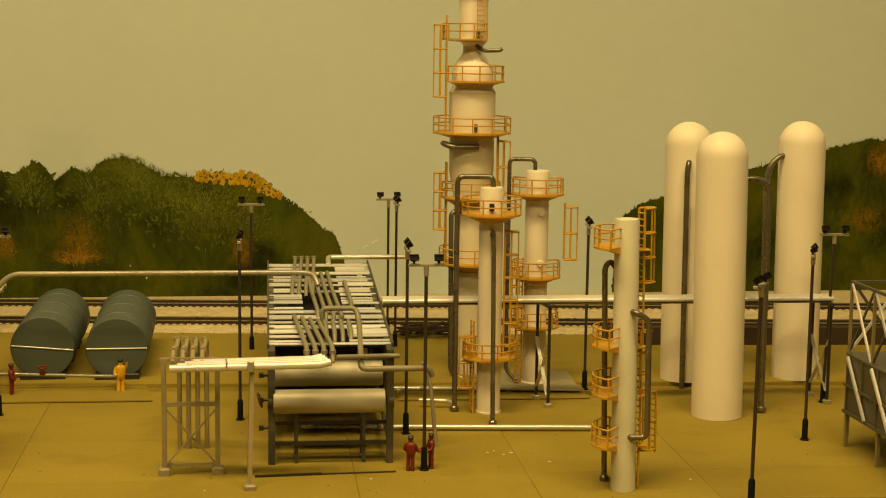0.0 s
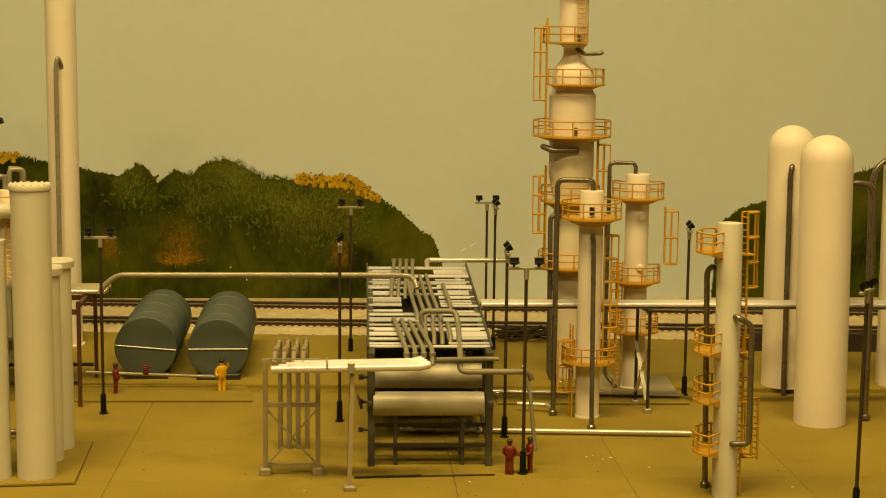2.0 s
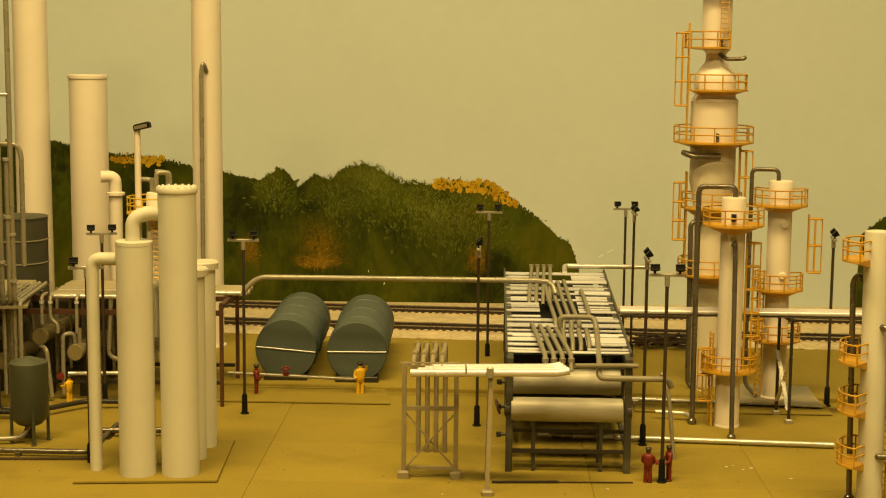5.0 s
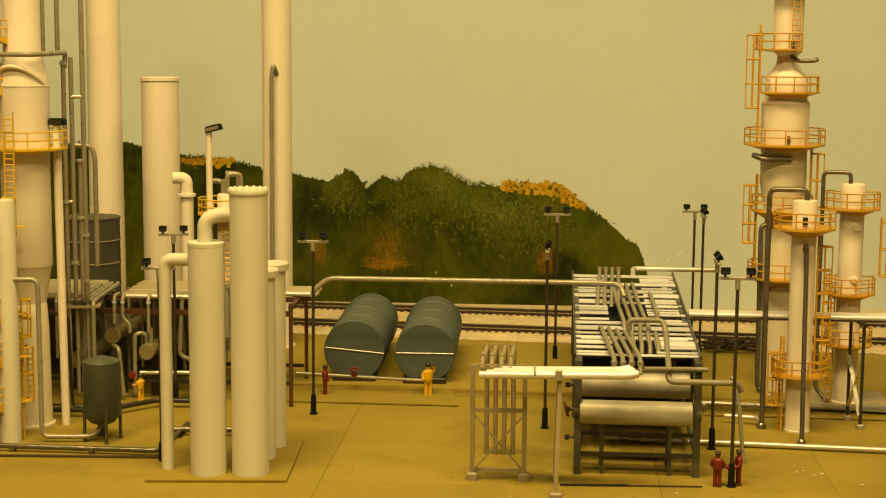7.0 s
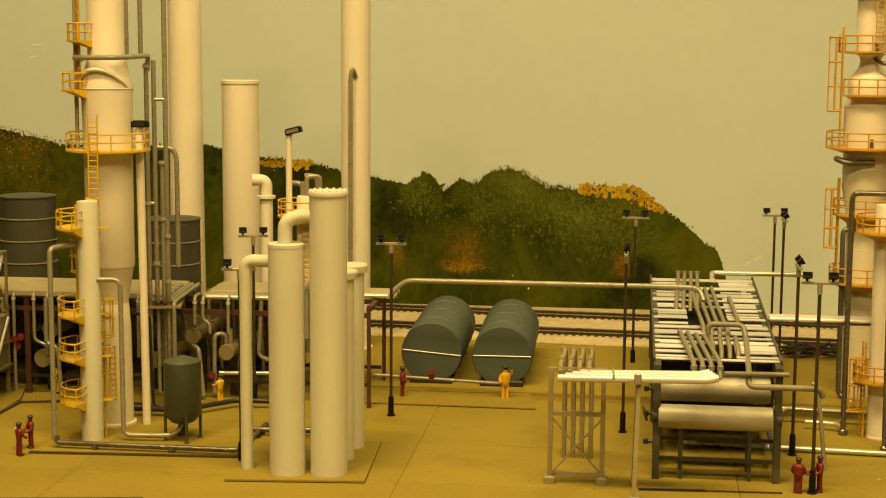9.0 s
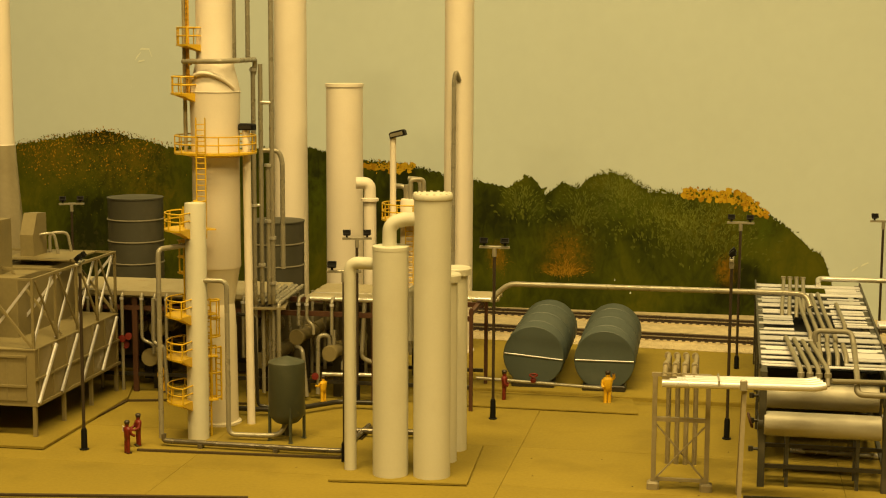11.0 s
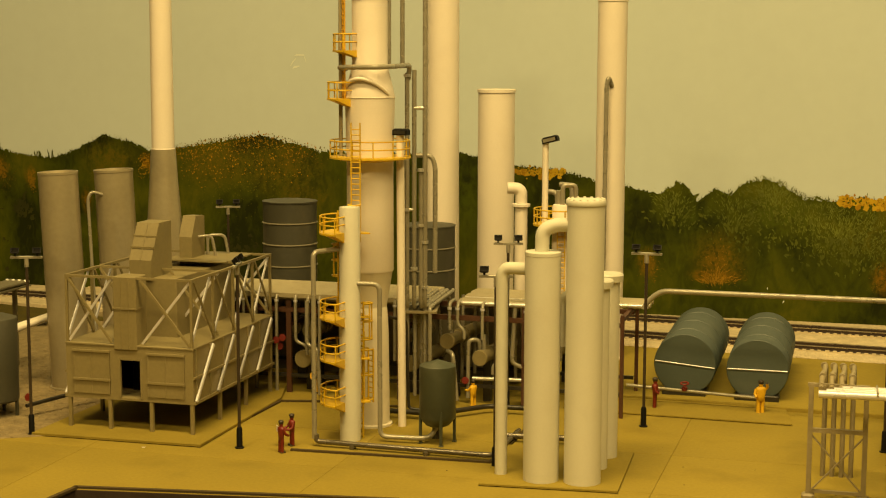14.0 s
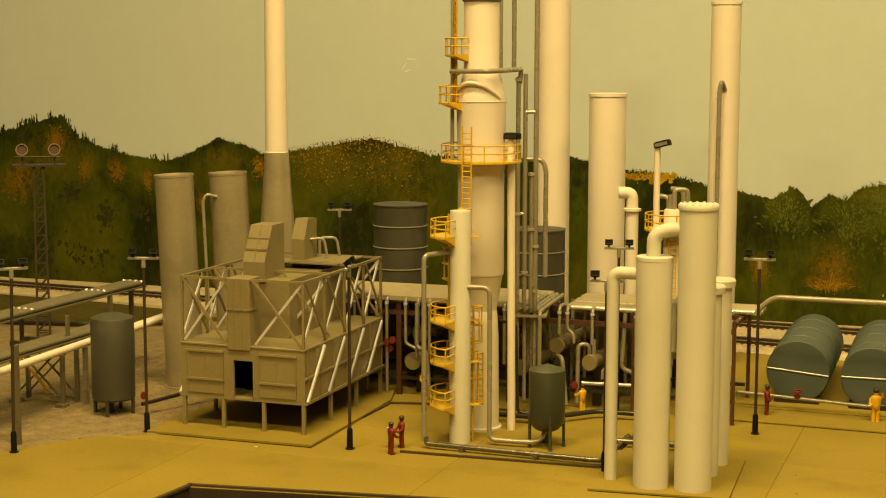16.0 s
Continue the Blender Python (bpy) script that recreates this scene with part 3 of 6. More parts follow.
chips = Shape()
for x, y in ((2.9, 91.6), (3.3, 92.0), (3.9, 91.2), (4.4, 91.6), (14.6, 86.4), (-4.0, 85.6), (6.6, 89.7), (-13.2, 82.9), (-42.5, 84.9), (-57.6, 80.6)):
    r = rsp.uniform(0.06, 0.13)
    a = rsp.uniform(0, 3)
    chips.add([(x + r * math.cos(a + k) * (1.5 if k % 2 else 0.8), y + r * math.sin(a + k), 0.012) for k in range(6)] + [(x, y, 0.03)], [(k, (k + 1) % 6, 6) for k in range(6)])
solid("paint_chips", chips, CREAM, "small pale paint chips lying on the concrete", "chips", kind="stuff")

# the raised bed behind, with the two tracks
def bed_y(x):
    return 109.2 + 0.075 * x


bed = slab([(-82, bed_y(-82)), (130, bed_y(130)), (130, 175), (-82, 140)], -0.7, 0.34, 0.08)
solid("raised_bed", bed, CONCRETE, "tan raised bed of the yard behind a low step", "pavement", kind="structure")


def track_y(x, k):
    return (131.4 if k == 0 else 139.9) + 0.05 * x


bal = slab([(-230, track_y(-230, 0) - 4.2), (130, track_y(130, 0) - 4.2), (130, 175), (-230, 130)], 0.0, 0.42, 0.05)
ballast = solid("ballast", bal, BALLAST, "pale tan crushed-stone ballast under the tracks", "ballast", kind="structure")
grit = Shape()
rng = random.Random(5)
for i in range(5200):
    x = rng.uniform(-70, 52)
    y = track_y(x, 0) - 4.3 + abs(rng.gauss(0, 3.2))
    if y > wall_y(x) - 0.5:
        continue
    r = rng.uniform(0.05, 0.13)
    a = rng.uniform(0, 3)
    c, s = math.cos(a) * r, math.sin(a) * r
    z = 0.42
    grit.add([(x + c, y + s, z), (x - s, y + c, z), (x - c, y - s, z), (x + s, y - c, z), (x, y, z + r * 0.8)], [(0, 1, 4), (1, 2, 4), (2, 3, 4), (3, 0, 4)])
solid("ballast_stones", grit, BALLAST, "loose pale stones along the ballast edge", "stones", kind="stuff")

for k in (0, 1):
    tr = thing("railway_track", "dark model railway track with metal rails on ties", "railway track", 0, 0, 0, group="railway tracks", kind="structure")
    for side in (-0.83, 0.83):
        y0, y1 = track_y(-150, k) + side, track_y(75, k) + side
        rail = part("rail", Shape().beam((-150, y0, 0.80), (75, y1, 0.80), 0.12, 0.07), RAIL, tr, "bright worn rail head")
        part("rail_web", Shape().beam((-150, y0, 0.66), (75, y1, 0.66), 0.09, 0.22).beam((-150, y0, 0.57), (75, y1, 0.57), 0.26, 0.05), TIE, rail, "dark rail web")
    fill = Shape().beam((-150, track_y(-150, k), 0.46), (75, track_y(75, k), 0.46), 2.9, 0.16)
    part("ballast_fill", fill, BALLAST, tr, "pale ballast between the ties")
    far = Shape()
    one = Shape().beam((0, -1.42, 0.49), (0, 1.42, 0.49), 0.3, 0.14).mesh("tie")
    for i in range(330):
        x = -145 + i * 0.64
        y = track_y(x, k)
        if -44 <= x < 48:
            part("tie", one, TIE, tr, m=at(x, y, 0, 2.9 + random.uniform(-1, 1)))
        else:
            far.beam((x + 0.07, y - 1.42, 0.49), (x - 0.07, y + 1.42, 0.49), 0.3, 0.14)
    t = part("tie_rows", far, TIE, tr)
    tagged(t, kind="stuff")

# gravel and dry grass at the far end of the yard
grav = slab([(-230, 30), (-73.0, 30), (-71.9, 71.5), (-70.4, 74.6), (-69.0, 77.6), (-66.3, 79.6), (-64.0, 81.5), (-66.0, 101), (-78, 118), (-84, 128), (-230, 118)], -0.5, 0.06, 0.05)
solid("gravel_yard", grav, GRAVEL, "grey-tan gravel yard beside the concrete", "gravel", kind="structure")
peb = Shape()
for i in range(5200):
    x, y = rng.uniform(-92, -64.5), rng.uniform(72, 108)
    if x > (-64.6 - 1.0 * (81.5 - y) if y < 81.5 else -64.6 - 0.1 * (y - 81.5)):
        continue
    r = rng.uniform(0.05, 0.15)
    a = rng.uniform(0, 3)
    c, s = math.cos(a) * r, math.sin(a) * r
    peb.add([(x + c, y + s, 0.05), (x - s, y + c, 0.05), (x - c, y - s, 0.05), (x + s, y - c, 0.05), (x, y, 0.06 + r * 0.7)], [(0, 1, 4), (1, 2, 4), (2, 3, 4), (3, 0, 4)])
solid("gravel_stones", peb, GRAVEL, "loose grey-tan stones of the gravel yard", "stones", kind="stuff")
gr = slab([(-230, 88), (-104.6, 108.2), (-97.6, 110.6), (-91.5, 114.6), (-87, 119.5), (-97, 121.6), (-105, 122.2), (-230, 114)], 0.0, 0.2, 0.08)
solid("grass_strip", gr, GRASS, "strip of dry olive grass before the painted woods", "grass", kind="structure")


# the wall, and the woods painted on it
def on_wall(x, z, lift):
    return (x, wall_y(x) - lift, z)


w = Shape()
for x0, x1, y0, y1 in ((-330, 150, 0.0, 4.0),):
    w.add([(x, wall_y(x) + d, z) for z in (-3, 145) for x, d in ((x0, y0), (x1, y0), (x1, y1), (x0, y1))],
          [(3, 2, 1, 0), (4, 5, 6, 7), (0, 1, 5, 4), (1, 2, 6, 5), (2, 3, 7, 6), (3, 0, 4, 7)])
solid("wall_north", w, SKY, "wall painted as a pale hazy grey-green sky", "wall", kind="structure")

WOODS = [(-170, 18.5), (-150, 16.5), (-136, 17.5), (-125.4, 16.9), (-121.6, 17.9), (-117.2, 18.9), (-115.1, 16.5), (-111.6, 15.3), (-108.1, 14.6), (-104, 14.2), (-101.2, 15.2), (-98.1, 16.8), (-95.2, 16.1),
         (-92.5, 15.1), (-88, 15.8), (-84.1, 16.5), (-80.4, 17.0), (-76.7, 16.2), (-74.2, 15.5), (-66, 15.4), (-59.5, 15.6), (-57.8, 15.3), (-53.9, 14.5), (-50, 14.2), (-46.2, 13.3), (-42.9, 12.7),
         (-39.9, 12.1), (-38.3, 13.3), (-37.6, 13.2), (-36.3, 11.5), (-34.7, 12.7), (-33.4, 12.2), (-31.8, 13.4), (-30.0, 13.8), (-28.4, 13.1), (-26.4, 11.9), (-23.8, 11.9),
         (-21.4, 12.2), (-19.1, 12.0), (-17.0, 11.4), (-15.8, 10.3), (-13.2, 8.5), (-11.6, 6.9), (-10.6, 6.5), (-9.9, 5.0), (-9.5, 3.6), (-9.3, -1)]
WOODS_EAST = [(16.7, -1), (17.1, 7.4), (19.2, 9.2), (21.3, 9.8), (25.5, 11.2), (30.5, 12.7), (35, 13.9), (39.1, 14.9), (42.5, 15.7), (47, 15.2), (54, 14), (70, 13)]


def height_at(line, x):
    for (a, p), (b, q) in zip(line, line[1:]):
        if a <= x <= b:
            return p + (q - p) * (x - a) / (b - a)
    return -5


def painted_woods(line, seed):
    rg = random.Random(seed)
    x0, x1 = line[0][0], line[-1][0]
    ob = thing("painted_woods", "dark green and russet autumn woods painted flat on the wall", "mural", kind="structure")
    s = Shape()
    n = int((x1 - x0) / 0.22)
    top, low = [], []
    for i in range(n + 1):
        x = x0 + (x1 - x0) * i / n
        z = height_at(line, x)
        z += 0.22 * noise.noise((x * 1.1, 3, seed)) + 0.28 * noise.noise((x * 3.1, 7, seed))
        top.append(on_wall(x, max(z, -0.9), 0.02))
        low.append(on_wall(x, -1.0, 0.02))
    m = len(top)
    s.add(low + top, [(i, i + 1, m + i + 1, m + i) for i in range(m - 1)])
    part("paint_ground", s, TREES, ob, "dark green paint")

    def dabs(name, mat, count, pick, label, w=(0.12, 0.5), tall=(0.8, 2.2), lift=0.03):
        d = Shape()
        for _ in range(count):
            x, z, a = pick()
            z_top = height_at(line, x)
            if z > z_top + 0.5 or z < -0.6 or x < x0 or x > x1:
                continue
            sx = rg.uniform(*w)
            sz = sx * rg.uniform(*tall)
            k = rg.randint(5, 7) if sx < 0.2 else rg.randint(9, 12)
            off = rg.uniform(0, 6)
            vs = []
            for j in range(k):
                t = off + 6.283 * j / k
                r = rg.uniform(0.45, 1.0) if sx < 0.2 else rg.uniform(0.6, 1.0)
                u, h = sx * r * math.cos(t), sz * r * math.sin(t)
                u, h = u * math.cos(a) - h * math.sin(a), u * math.sin(a) + h * math.cos(a)
                vs.append(on_wall(x + u, z + h, 0.3 * lift + rg.uniform(0, 0.004)))
            d.add(vs, [tuple(range(k - 1, -1, -1))])
        tagged(part(name, d, mat, ob, label), kind="stuff")

    def anywhere():
        x = rg.uniform(x0, x1)
        return x, rg.uniform(0, max(0.5, height_at(line, x))), rg.uniform(-0.7, 0.7)

    def crown():
        x = rg.uniform(x0, x1)
        return x, height_at(line, x) - abs(rg.gauss(0, 0.5)) + 0.08, rg.uniform(-0.4, 0.4)

    def tufts():
        while True:
            x = rg.uniform(x0, x1)
            if noise.noise((x * 0.35, 9.1, seed)) > 0.0:
                break
        return x, height_at(line, x) - abs(rg.gauss(0.6, 1.6)), rg.gauss(0, 0.35)

    def clump(spots):
        def pick():
            cx, cz, rx, rz = rg.choice(spots)
            return cx + rg.gauss(0, rx), cz + rg.gauss(0, rz), rg.uniform(-0.8, 0.8)
        return pick

    def fan(spots):
        def pick():
            cx, cz, rx, rz = rg.choice(spots)
            u, w = rg.gauss(0, rx), rg.gauss(0, rz)
            return cx + u, cz + w, -0.55 * u / rx + rg.gauss(0, 0.25)
        return pick

    many = int((x1 - x0) * 10)
    dabs("green_dabs", LEAF, many, tufts, "olive green strokes", (0.015, 0.05), (8, 20), lift=0.05)
    dabs("fleck_dabs", OLIVE, many * 2, anywhere, "small olive flecks", (0.02, 0.06), (0.7, 2.5), lift=0.05)
    dabs("crown_dabs", TREES, int(many * 2.5), crown, "ragged dark crowns", (0.03, 0.16), (0.8, 2.4), 0.06)
    if seed == 1:
        russet = [(-34.4, 4.35, 0.95, 0.2), (-34.2, 4.4, 0.8, 0.25), (-33.9, 4.6, 0.9, 0.4), (-34.2, 5.7, 0.8, 0.9), (-19.4, 4.6, 0.5, 0.9), (-40.6, 5.1, 0.5, 0.7), (-124.1, 11, 1.2, 1.0), (-118.5, 16, 1.2, 1.2), (-114.5, 13, 0.5, 1.0),
                  (-109.9, 12.2, 0.6, 0.8), (-86, 14.4, 2.6, 0.5), (-79, 14.6, 2.2, 0.5)]
        dabs("russet_dabs", RUSSET, 1500, fan(russet), "rust-orange brush strokes", (0.010, 0.028), (1.5, 5.0), 0.08)
        dabs("russet_dabs", BRICKDAB, 900, fan(russet), "dull brown-orange strokes", (0.02, 0.06), (1.5, 3.5), 0.07)
        base = [(-34.8, 3.95, 0.7, 0.18), (-34.2, 4.0, 0.8, 0.22), (-34.5, 4.6, 0.7, 0.5)]
        dabs("fan_dabs", FANORANGE, 260, fan(base), "bright orange strokes fanning upwards", (0.014, 0.04), (5.0, 11.0), 0.095)
        dabs("fan_dabs", FANORANGE, 60, fan([(-34.3, 6.4, 0.7, 0.7), (-40.6, 5.2, 0.4, 0.5)]), "thin orange strokes", (0.012, 0.03), (4.0, 9.0), 0.095)
        light = [(-29.6, 12.4, 1.0, 0.8), (-26.0, 11.4, 1.6, 0.7), (-22.0, 10.8, 1.6, 0.7), (-38.5, 11.6, 1.0, 0.7), (-33.0, 11.0, 1.2, 0.8), (-19.0, 9.6, 1.6, 0.9), (-26.0, 9.0, 3.0, 1.2), (-21.0, 8.0, 2.0, 1.0), (-23.5, 9.6, 1.4, 0.9)]
        dabs("leaf_patches", MIDLEAF, 1100, fan([(x, z - 1.3, 1.3 * rx, 0.75) for x, z, rx, rz in light]), "broad leaf green strokes", (0.06, 0.2), (1.2, 3.0), 0.06)
        dabs("light_green_dabs", BRIGHTLEAF, 1500, fan(light), "lighter leaf green strokes", (0.014, 0.05), (3.0, 8.0), 0.07)
        dabs("light_green_dabs", BRIGHTLEAF, 350, fan([(-29.6, 13.0, 1.0, 0.5), (-29.0, 12.0, 0.9, 0.7)]), "feathery light green strokes", (0.014, 0.04), (5.0, 11.0), 0.075)
        plume = [(-29.4, 13.0, 0.7, 0.5), (-27.6, 12.5, 0.9, 0.5), (-26.2, 11.8, 0.9, 0.5), (-33.4, 11.7, 0.4, 0.4)]
        dabs("plume_dabs", LEAF, 500, fan(plume), "feathery olive green strokes", (0.012, 0.035), (5.0, 14.0), 0.065)
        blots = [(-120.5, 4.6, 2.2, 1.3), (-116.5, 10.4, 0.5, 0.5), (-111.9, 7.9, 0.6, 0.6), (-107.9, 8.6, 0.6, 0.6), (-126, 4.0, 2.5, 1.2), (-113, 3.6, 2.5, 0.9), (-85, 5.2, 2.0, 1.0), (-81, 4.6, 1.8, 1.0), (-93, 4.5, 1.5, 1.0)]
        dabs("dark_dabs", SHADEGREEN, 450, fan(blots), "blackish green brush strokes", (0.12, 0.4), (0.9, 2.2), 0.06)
        rusty = [(-124.4, 10.5, 0.8, 0.8), (-122.9, 10.0, 0.6, 0.7), (-117.9, 16.3, 0.5, 0.7), (-114.5, 12.9, 0.35, 0.7), (-110.3, 12.7, 0.45, 0.6), (-106.7, 11.7, 0.3, 0.5)]
        dabs("russet_dabs", RUSSET, 420, clump(rusty), "rust-orange brush dabs", (0.04, 0.15), (0.9, 2.0), 0.085)
        fringe = [(-88.5, 15.1, 1.5, 0.5), (-84.7, 15.8, 1.6, 0.45), (-80.8, 16.6, 1.7, 0.5), (-77.2, 15.8, 1.2, 0.6), (-79, 14.0, 2.4, 1.0), (-86, 13.6, 2.4, 0.9), (-93.4, 13.7, 0.4, 0.6)]
        dabs("golden_specks", DEEPGOLD, 800, clump(fringe), "golden specks along the crowns", (0.03, 0.1), (0.7, 1.6), 0.105)
        olive = [(-86, 14.6, 2.8, 1.3), (-80, 14.6, 3.0, 1.3), (-83, 12.5, 3.5, 1.6)]
        dabs("olive_dabs", OLIVE, 1500, clump(olive), "golden olive stipple", (0.03, 0.09), (0.7, 1.6), 0.075)
        gold = [(-22.6, 11.95, 0.4, 0.2), (-21.6, 11.9, 0.5, 0.25), (-20.2, 11.8, 0.6, 0.28), (-19.0, 11.8, 0.55, 0.3), (-18.0, 11.5, 0.45, 0.3), (-16.9, 10.8, 0.4, 0.22), (-16.1, 10.3, 0.3, 0.16), (-52.6, 14.0, 0.7, 0.22), (-50.9, 13.9, 0.7, 0.2)]
        speck = [(-86, 15.4, 2.4, 0.6), (-80, 15.8, 2.6, 0.6), (-82, 16.6, 3.0, 0.25), (-76, 15.2, 1.2, 0.5)]
        dabs("golden_specks", BRICKDAB, 500, clump(speck), "small golden specks", (0.03, 0.11), (0.7, 1.3), 0.1)
        dabs("golden_dabs", DEEPGOLD, 110, clump(gold), "rounded deep golden dabs", (0.13, 0.4), (0.75, 1.1), 0.09)
        dabs("golden_dabs", GOLD, 70, clump(gold), "rounded golden yellow dabs", (0.14, 0.42), (0.75, 1.1), 0.1)
        dabs("golden_dabs", GOLD, 350, clump(gold), "small golden yellow dabs", (0.04, 0.16), (0.7, 1.3), 0.11)
        dabs("golden_dabs", DEEPGOLD, 160, clump(gold), "deeper dabs among the gold", (0.03, 0.14), (0.75, 1.4), 0.125)
        dabs("green_dabs", LEAF, 60, clump(gold), "green dabs among the gold", (0.04, 0.18), (0.75, 1.6), 0.135)
    else:
        russet = [(43.4, 13.0, 0.9, 1.0), (42.2, 7.2, 1.2, 0.9), (44, 14.5, 0.8, 0.5)]
        dabs("russet_dabs", RUSSET, 250, fan(russet), "rust-orange strokes", (0.015, 0.05), (1.5, 3.0), 0.08)
    # brush strokes that stand up out of the crowns like grass
    st, drips = Shape(), Shape()
    for i in range(int((x1 - x0) * 9)):
        x = rg.uniform(x0, x1)
        if noise.noise((x * 0.16, 1.7, seed)) < -0.02 and not -134 < x < -112:
            continue
        z = height_at(line, x) - 0.2
        h, lean, wd = rg.uniform(0.2, 0.7), rg.gauss(0, 0.45), rg.uniform(0.015, 0.035)
        if -134 < x < -104:
            if noise.noise((x * 0.9, 4.4, seed)) < 0.0:
                continue
            h, lean, wd = rg.uniform(0.4, 1.3), rg.gauss(0.0, 0.14), rg.uniform(0.03, 0.1)
            drips.add([on_wall(x - wd, z, 0.05), on_wall(x + wd, z, 0.05), on_wall(x + wd * 0.8 + lean * h, z + h * 0.8, 0.05), on_wall(x + lean * h, z + h, 0.05), on_wall(x - wd * 0.8 + lean * h, z + h * 0.8, 0.05)], [(0, 1, 2, 3, 4)])
            continue
        st.add([on_wall(x - wd, z, 0.05), on_wall(x + wd, z, 0.05), on_wall(x + lean * h, z + h, 0.05)], [(0, 1, 2)])
    if drips.v:
        tagged(part("upright_dabs", drips, TREES, ob, "upright dark green dabs"), kind="stuff")
    tagged(part("brush_strokes", st, LEAF, ob, "thin upright brush strokes"), kind="stuff")


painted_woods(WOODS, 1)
painted_woods(WOODS_EAST, 2)
# pale scratches in the sky paint
sc = Shape()
for x, z, l, a in ((-76.9, 24.5, 1.0, 0.9), (-76.2, 25.2, 1.1, 0.0), (-75.6, 24.8, 0.7, -1.2), (-76.6, 24.0, 0.8, 0.3), (-77.5, 22.4, 0.5, 1.5), (-77.7, 21.3, 0.5, 1.5), (-77.7, 19.9, 0.3, 1.5), (-6.6, 5.6, 0.8, 0.5), (-7.5, 5.1, 0.7, 0.6), (-32.7, 2.8, 0.3, 0.1), (-28.1, 2.2, 0.18, 0.8), (-24.4, 2.5, 0.2, 1.2), (-29.6, 3.4, 0.15, 1.1)):
    dx, dz = math.cos(a) * l / 2, math.sin(a) * l / 2
    sc.add([on_wall(x - dx, z - dz - 0.05, 0.03), on_wall(x + dx, z + dz - 0.05, 0.03), on_wall(x + dx * 0.9, z + dz * 0.9 + 0.10, 0.03), on_wall(x - dx * 0.6, z - dz * 0.6 + 0.15, 0.03)], [(0, 1, 2, 3)])
solid("paint_scratches", sc, CHALK, "pale scratches and flakes in the sky paint", "scratches", kind="structure")

# the room round the layout
for name, b in (("wall_west", (-334, -260, -120, -330, 110, 145)), ("wall_east", (146, -260, -120, 150, 170, 145)), ("wall_south", (-334, -264, -120, 150, -260, 145)),
                ("ceiling", (-334, -264, 145, 150, 180, 149)), ("floor", (-334, -264, -124, 150, 180, -120))):
    solid(name, Shape().box(*b), ROOM, "plain dim painted " + ("floor" if name == "floor" else "surface") + " of the room", name.split("_")[0], kind="structure")

# ---------------------------------------------------------------- the tall cracking tower and the columns beside it
def dome(r, z0, n=8, k=1.0):
    return [(r * math.cos(radians(90 * i / n)), z0 + k * r * math.sin(radians(90 * i / n))) for i in range(1, n + 1)]


def domed_vessel(x, y, r, h, z=0.0, lean=0.0):
    ob = thing("domed_vessel", "tall white vertical vessel with a domed top", "vessel", x, y, z, 0, "domed vessels")
    part("shell", Shape().lathe([(0, 0), (r, 0), (r, h - r)] + dome(r, h - r), 56), WHITE, ob)
    ob.matrix_basis = at(x, y, z) @ Matrix.Rotation(radians(lean), 4, "Y")
    return ob


def riser(parent, pts, r, mat, label="", collar=True):
    p = part("pipe", Shape().pipe(pts, r, 12, r * 2.6), mat, parent, label)
    if collar:
        part("pipe_foot", Shape().lathe([(0, 0), (r * 1.7, 0), (r * 1.7, 0.25), (r * 1.2, 0.35), (0, 0.35)], 12, pts[-1][0], pts[-1][1]).turned(Matrix.Translation((0, 0, pts[-1][2]))), mat, p)
    return p


v1 = domed_vessel(18.85, 101.9, 1.72, 19.35, 0.0, -0.9)
riser(v1, [(1.4, 0.7, 16.1), (2.5, 0.75, 16.1), (3.1, 0.8, 15.9), (3.38, 0.8, 15.2), (3.2, 0.9, 0.05)], 0.21, STEEL, "dark grey steel pipe")
v2 = domed_vessel(18.05, 111.7, 1.72, 19.1, 0.34, -0.5)
riser(v2, [(-0.2, -1.2, 16.0), (-0.3, -2.05, 16.4), (-0.42, -2.15, 15.6), (-0.4, -2.0, -0.3)], 0.2, STEEL, "dark steel pipe", False)
v3 = domed_vessel(26.6, 112.8, 1.7, 19.2, 0.34, -0.6)
riser(v3, [(-1.2, -0.6, 16.7), (-1.8, -0.8, 16.65), (-2.45, -0.95, 16.1), (-2.75, -1.05, 15.0), (-2.75, -1.2, 0)], 0.22, STEEL, "grey steel pipe", False)

# the big tower
T = thing("refinery_tower", "tall white stepped tower with yellow railed platforms", "tower", 2.02, 113.0, 0.0)
part("skirt", Shape().lathe([(0, 0), (1.35, 0), (1.35, 0.2), (1.22, 0.22), (1.2, 11.1), (1.2, 11.15), (0, 11.15)], 48), MATWHITE, T)
part("middle_shell", Shape().lathe([(1.18, 11.1), (1.22, 13.2), (1.6, 15.3), (1.65, 15.6), (1.65, 18.3)], 48), MATWHITE, T)
part("upper_shell", Shape().lathe([(1.68, 18.2), (1.7, 18.6), (1.7, 21.35), (1.52, 21.6), (1.47, 21.9), (1.5, 22.3), (1.5, 22.9), (1.38, 23.3), (1.05, 23.75), (0.8, 24.1), (0.74, 24.4), (0.74, 24.75), (1.06, 25.05), (1.06, 34), (0.6, 34.8), (0, 35)], 48), WHITE, T)
part("weld_ring", Shape().pipe(arc(1.70, 0, 360, 21.3, 32), 0.035, 6, 0), WHITE, T)
part("weld_ring", Shape().pipe([(1.62 * math.cos(radians(a)), 1.62 * math.sin(radians(a)), 15.9 + 1.0 * math.cos(radians(a + 75))) for a in range(180, 361, 12)], 0.06, 6, 0), MATWHITE, T)
platform(T, 18.4, 1.6, 2.9, 0, 360, PALEYELLOW, 1.1, 30, bracket=0.35)
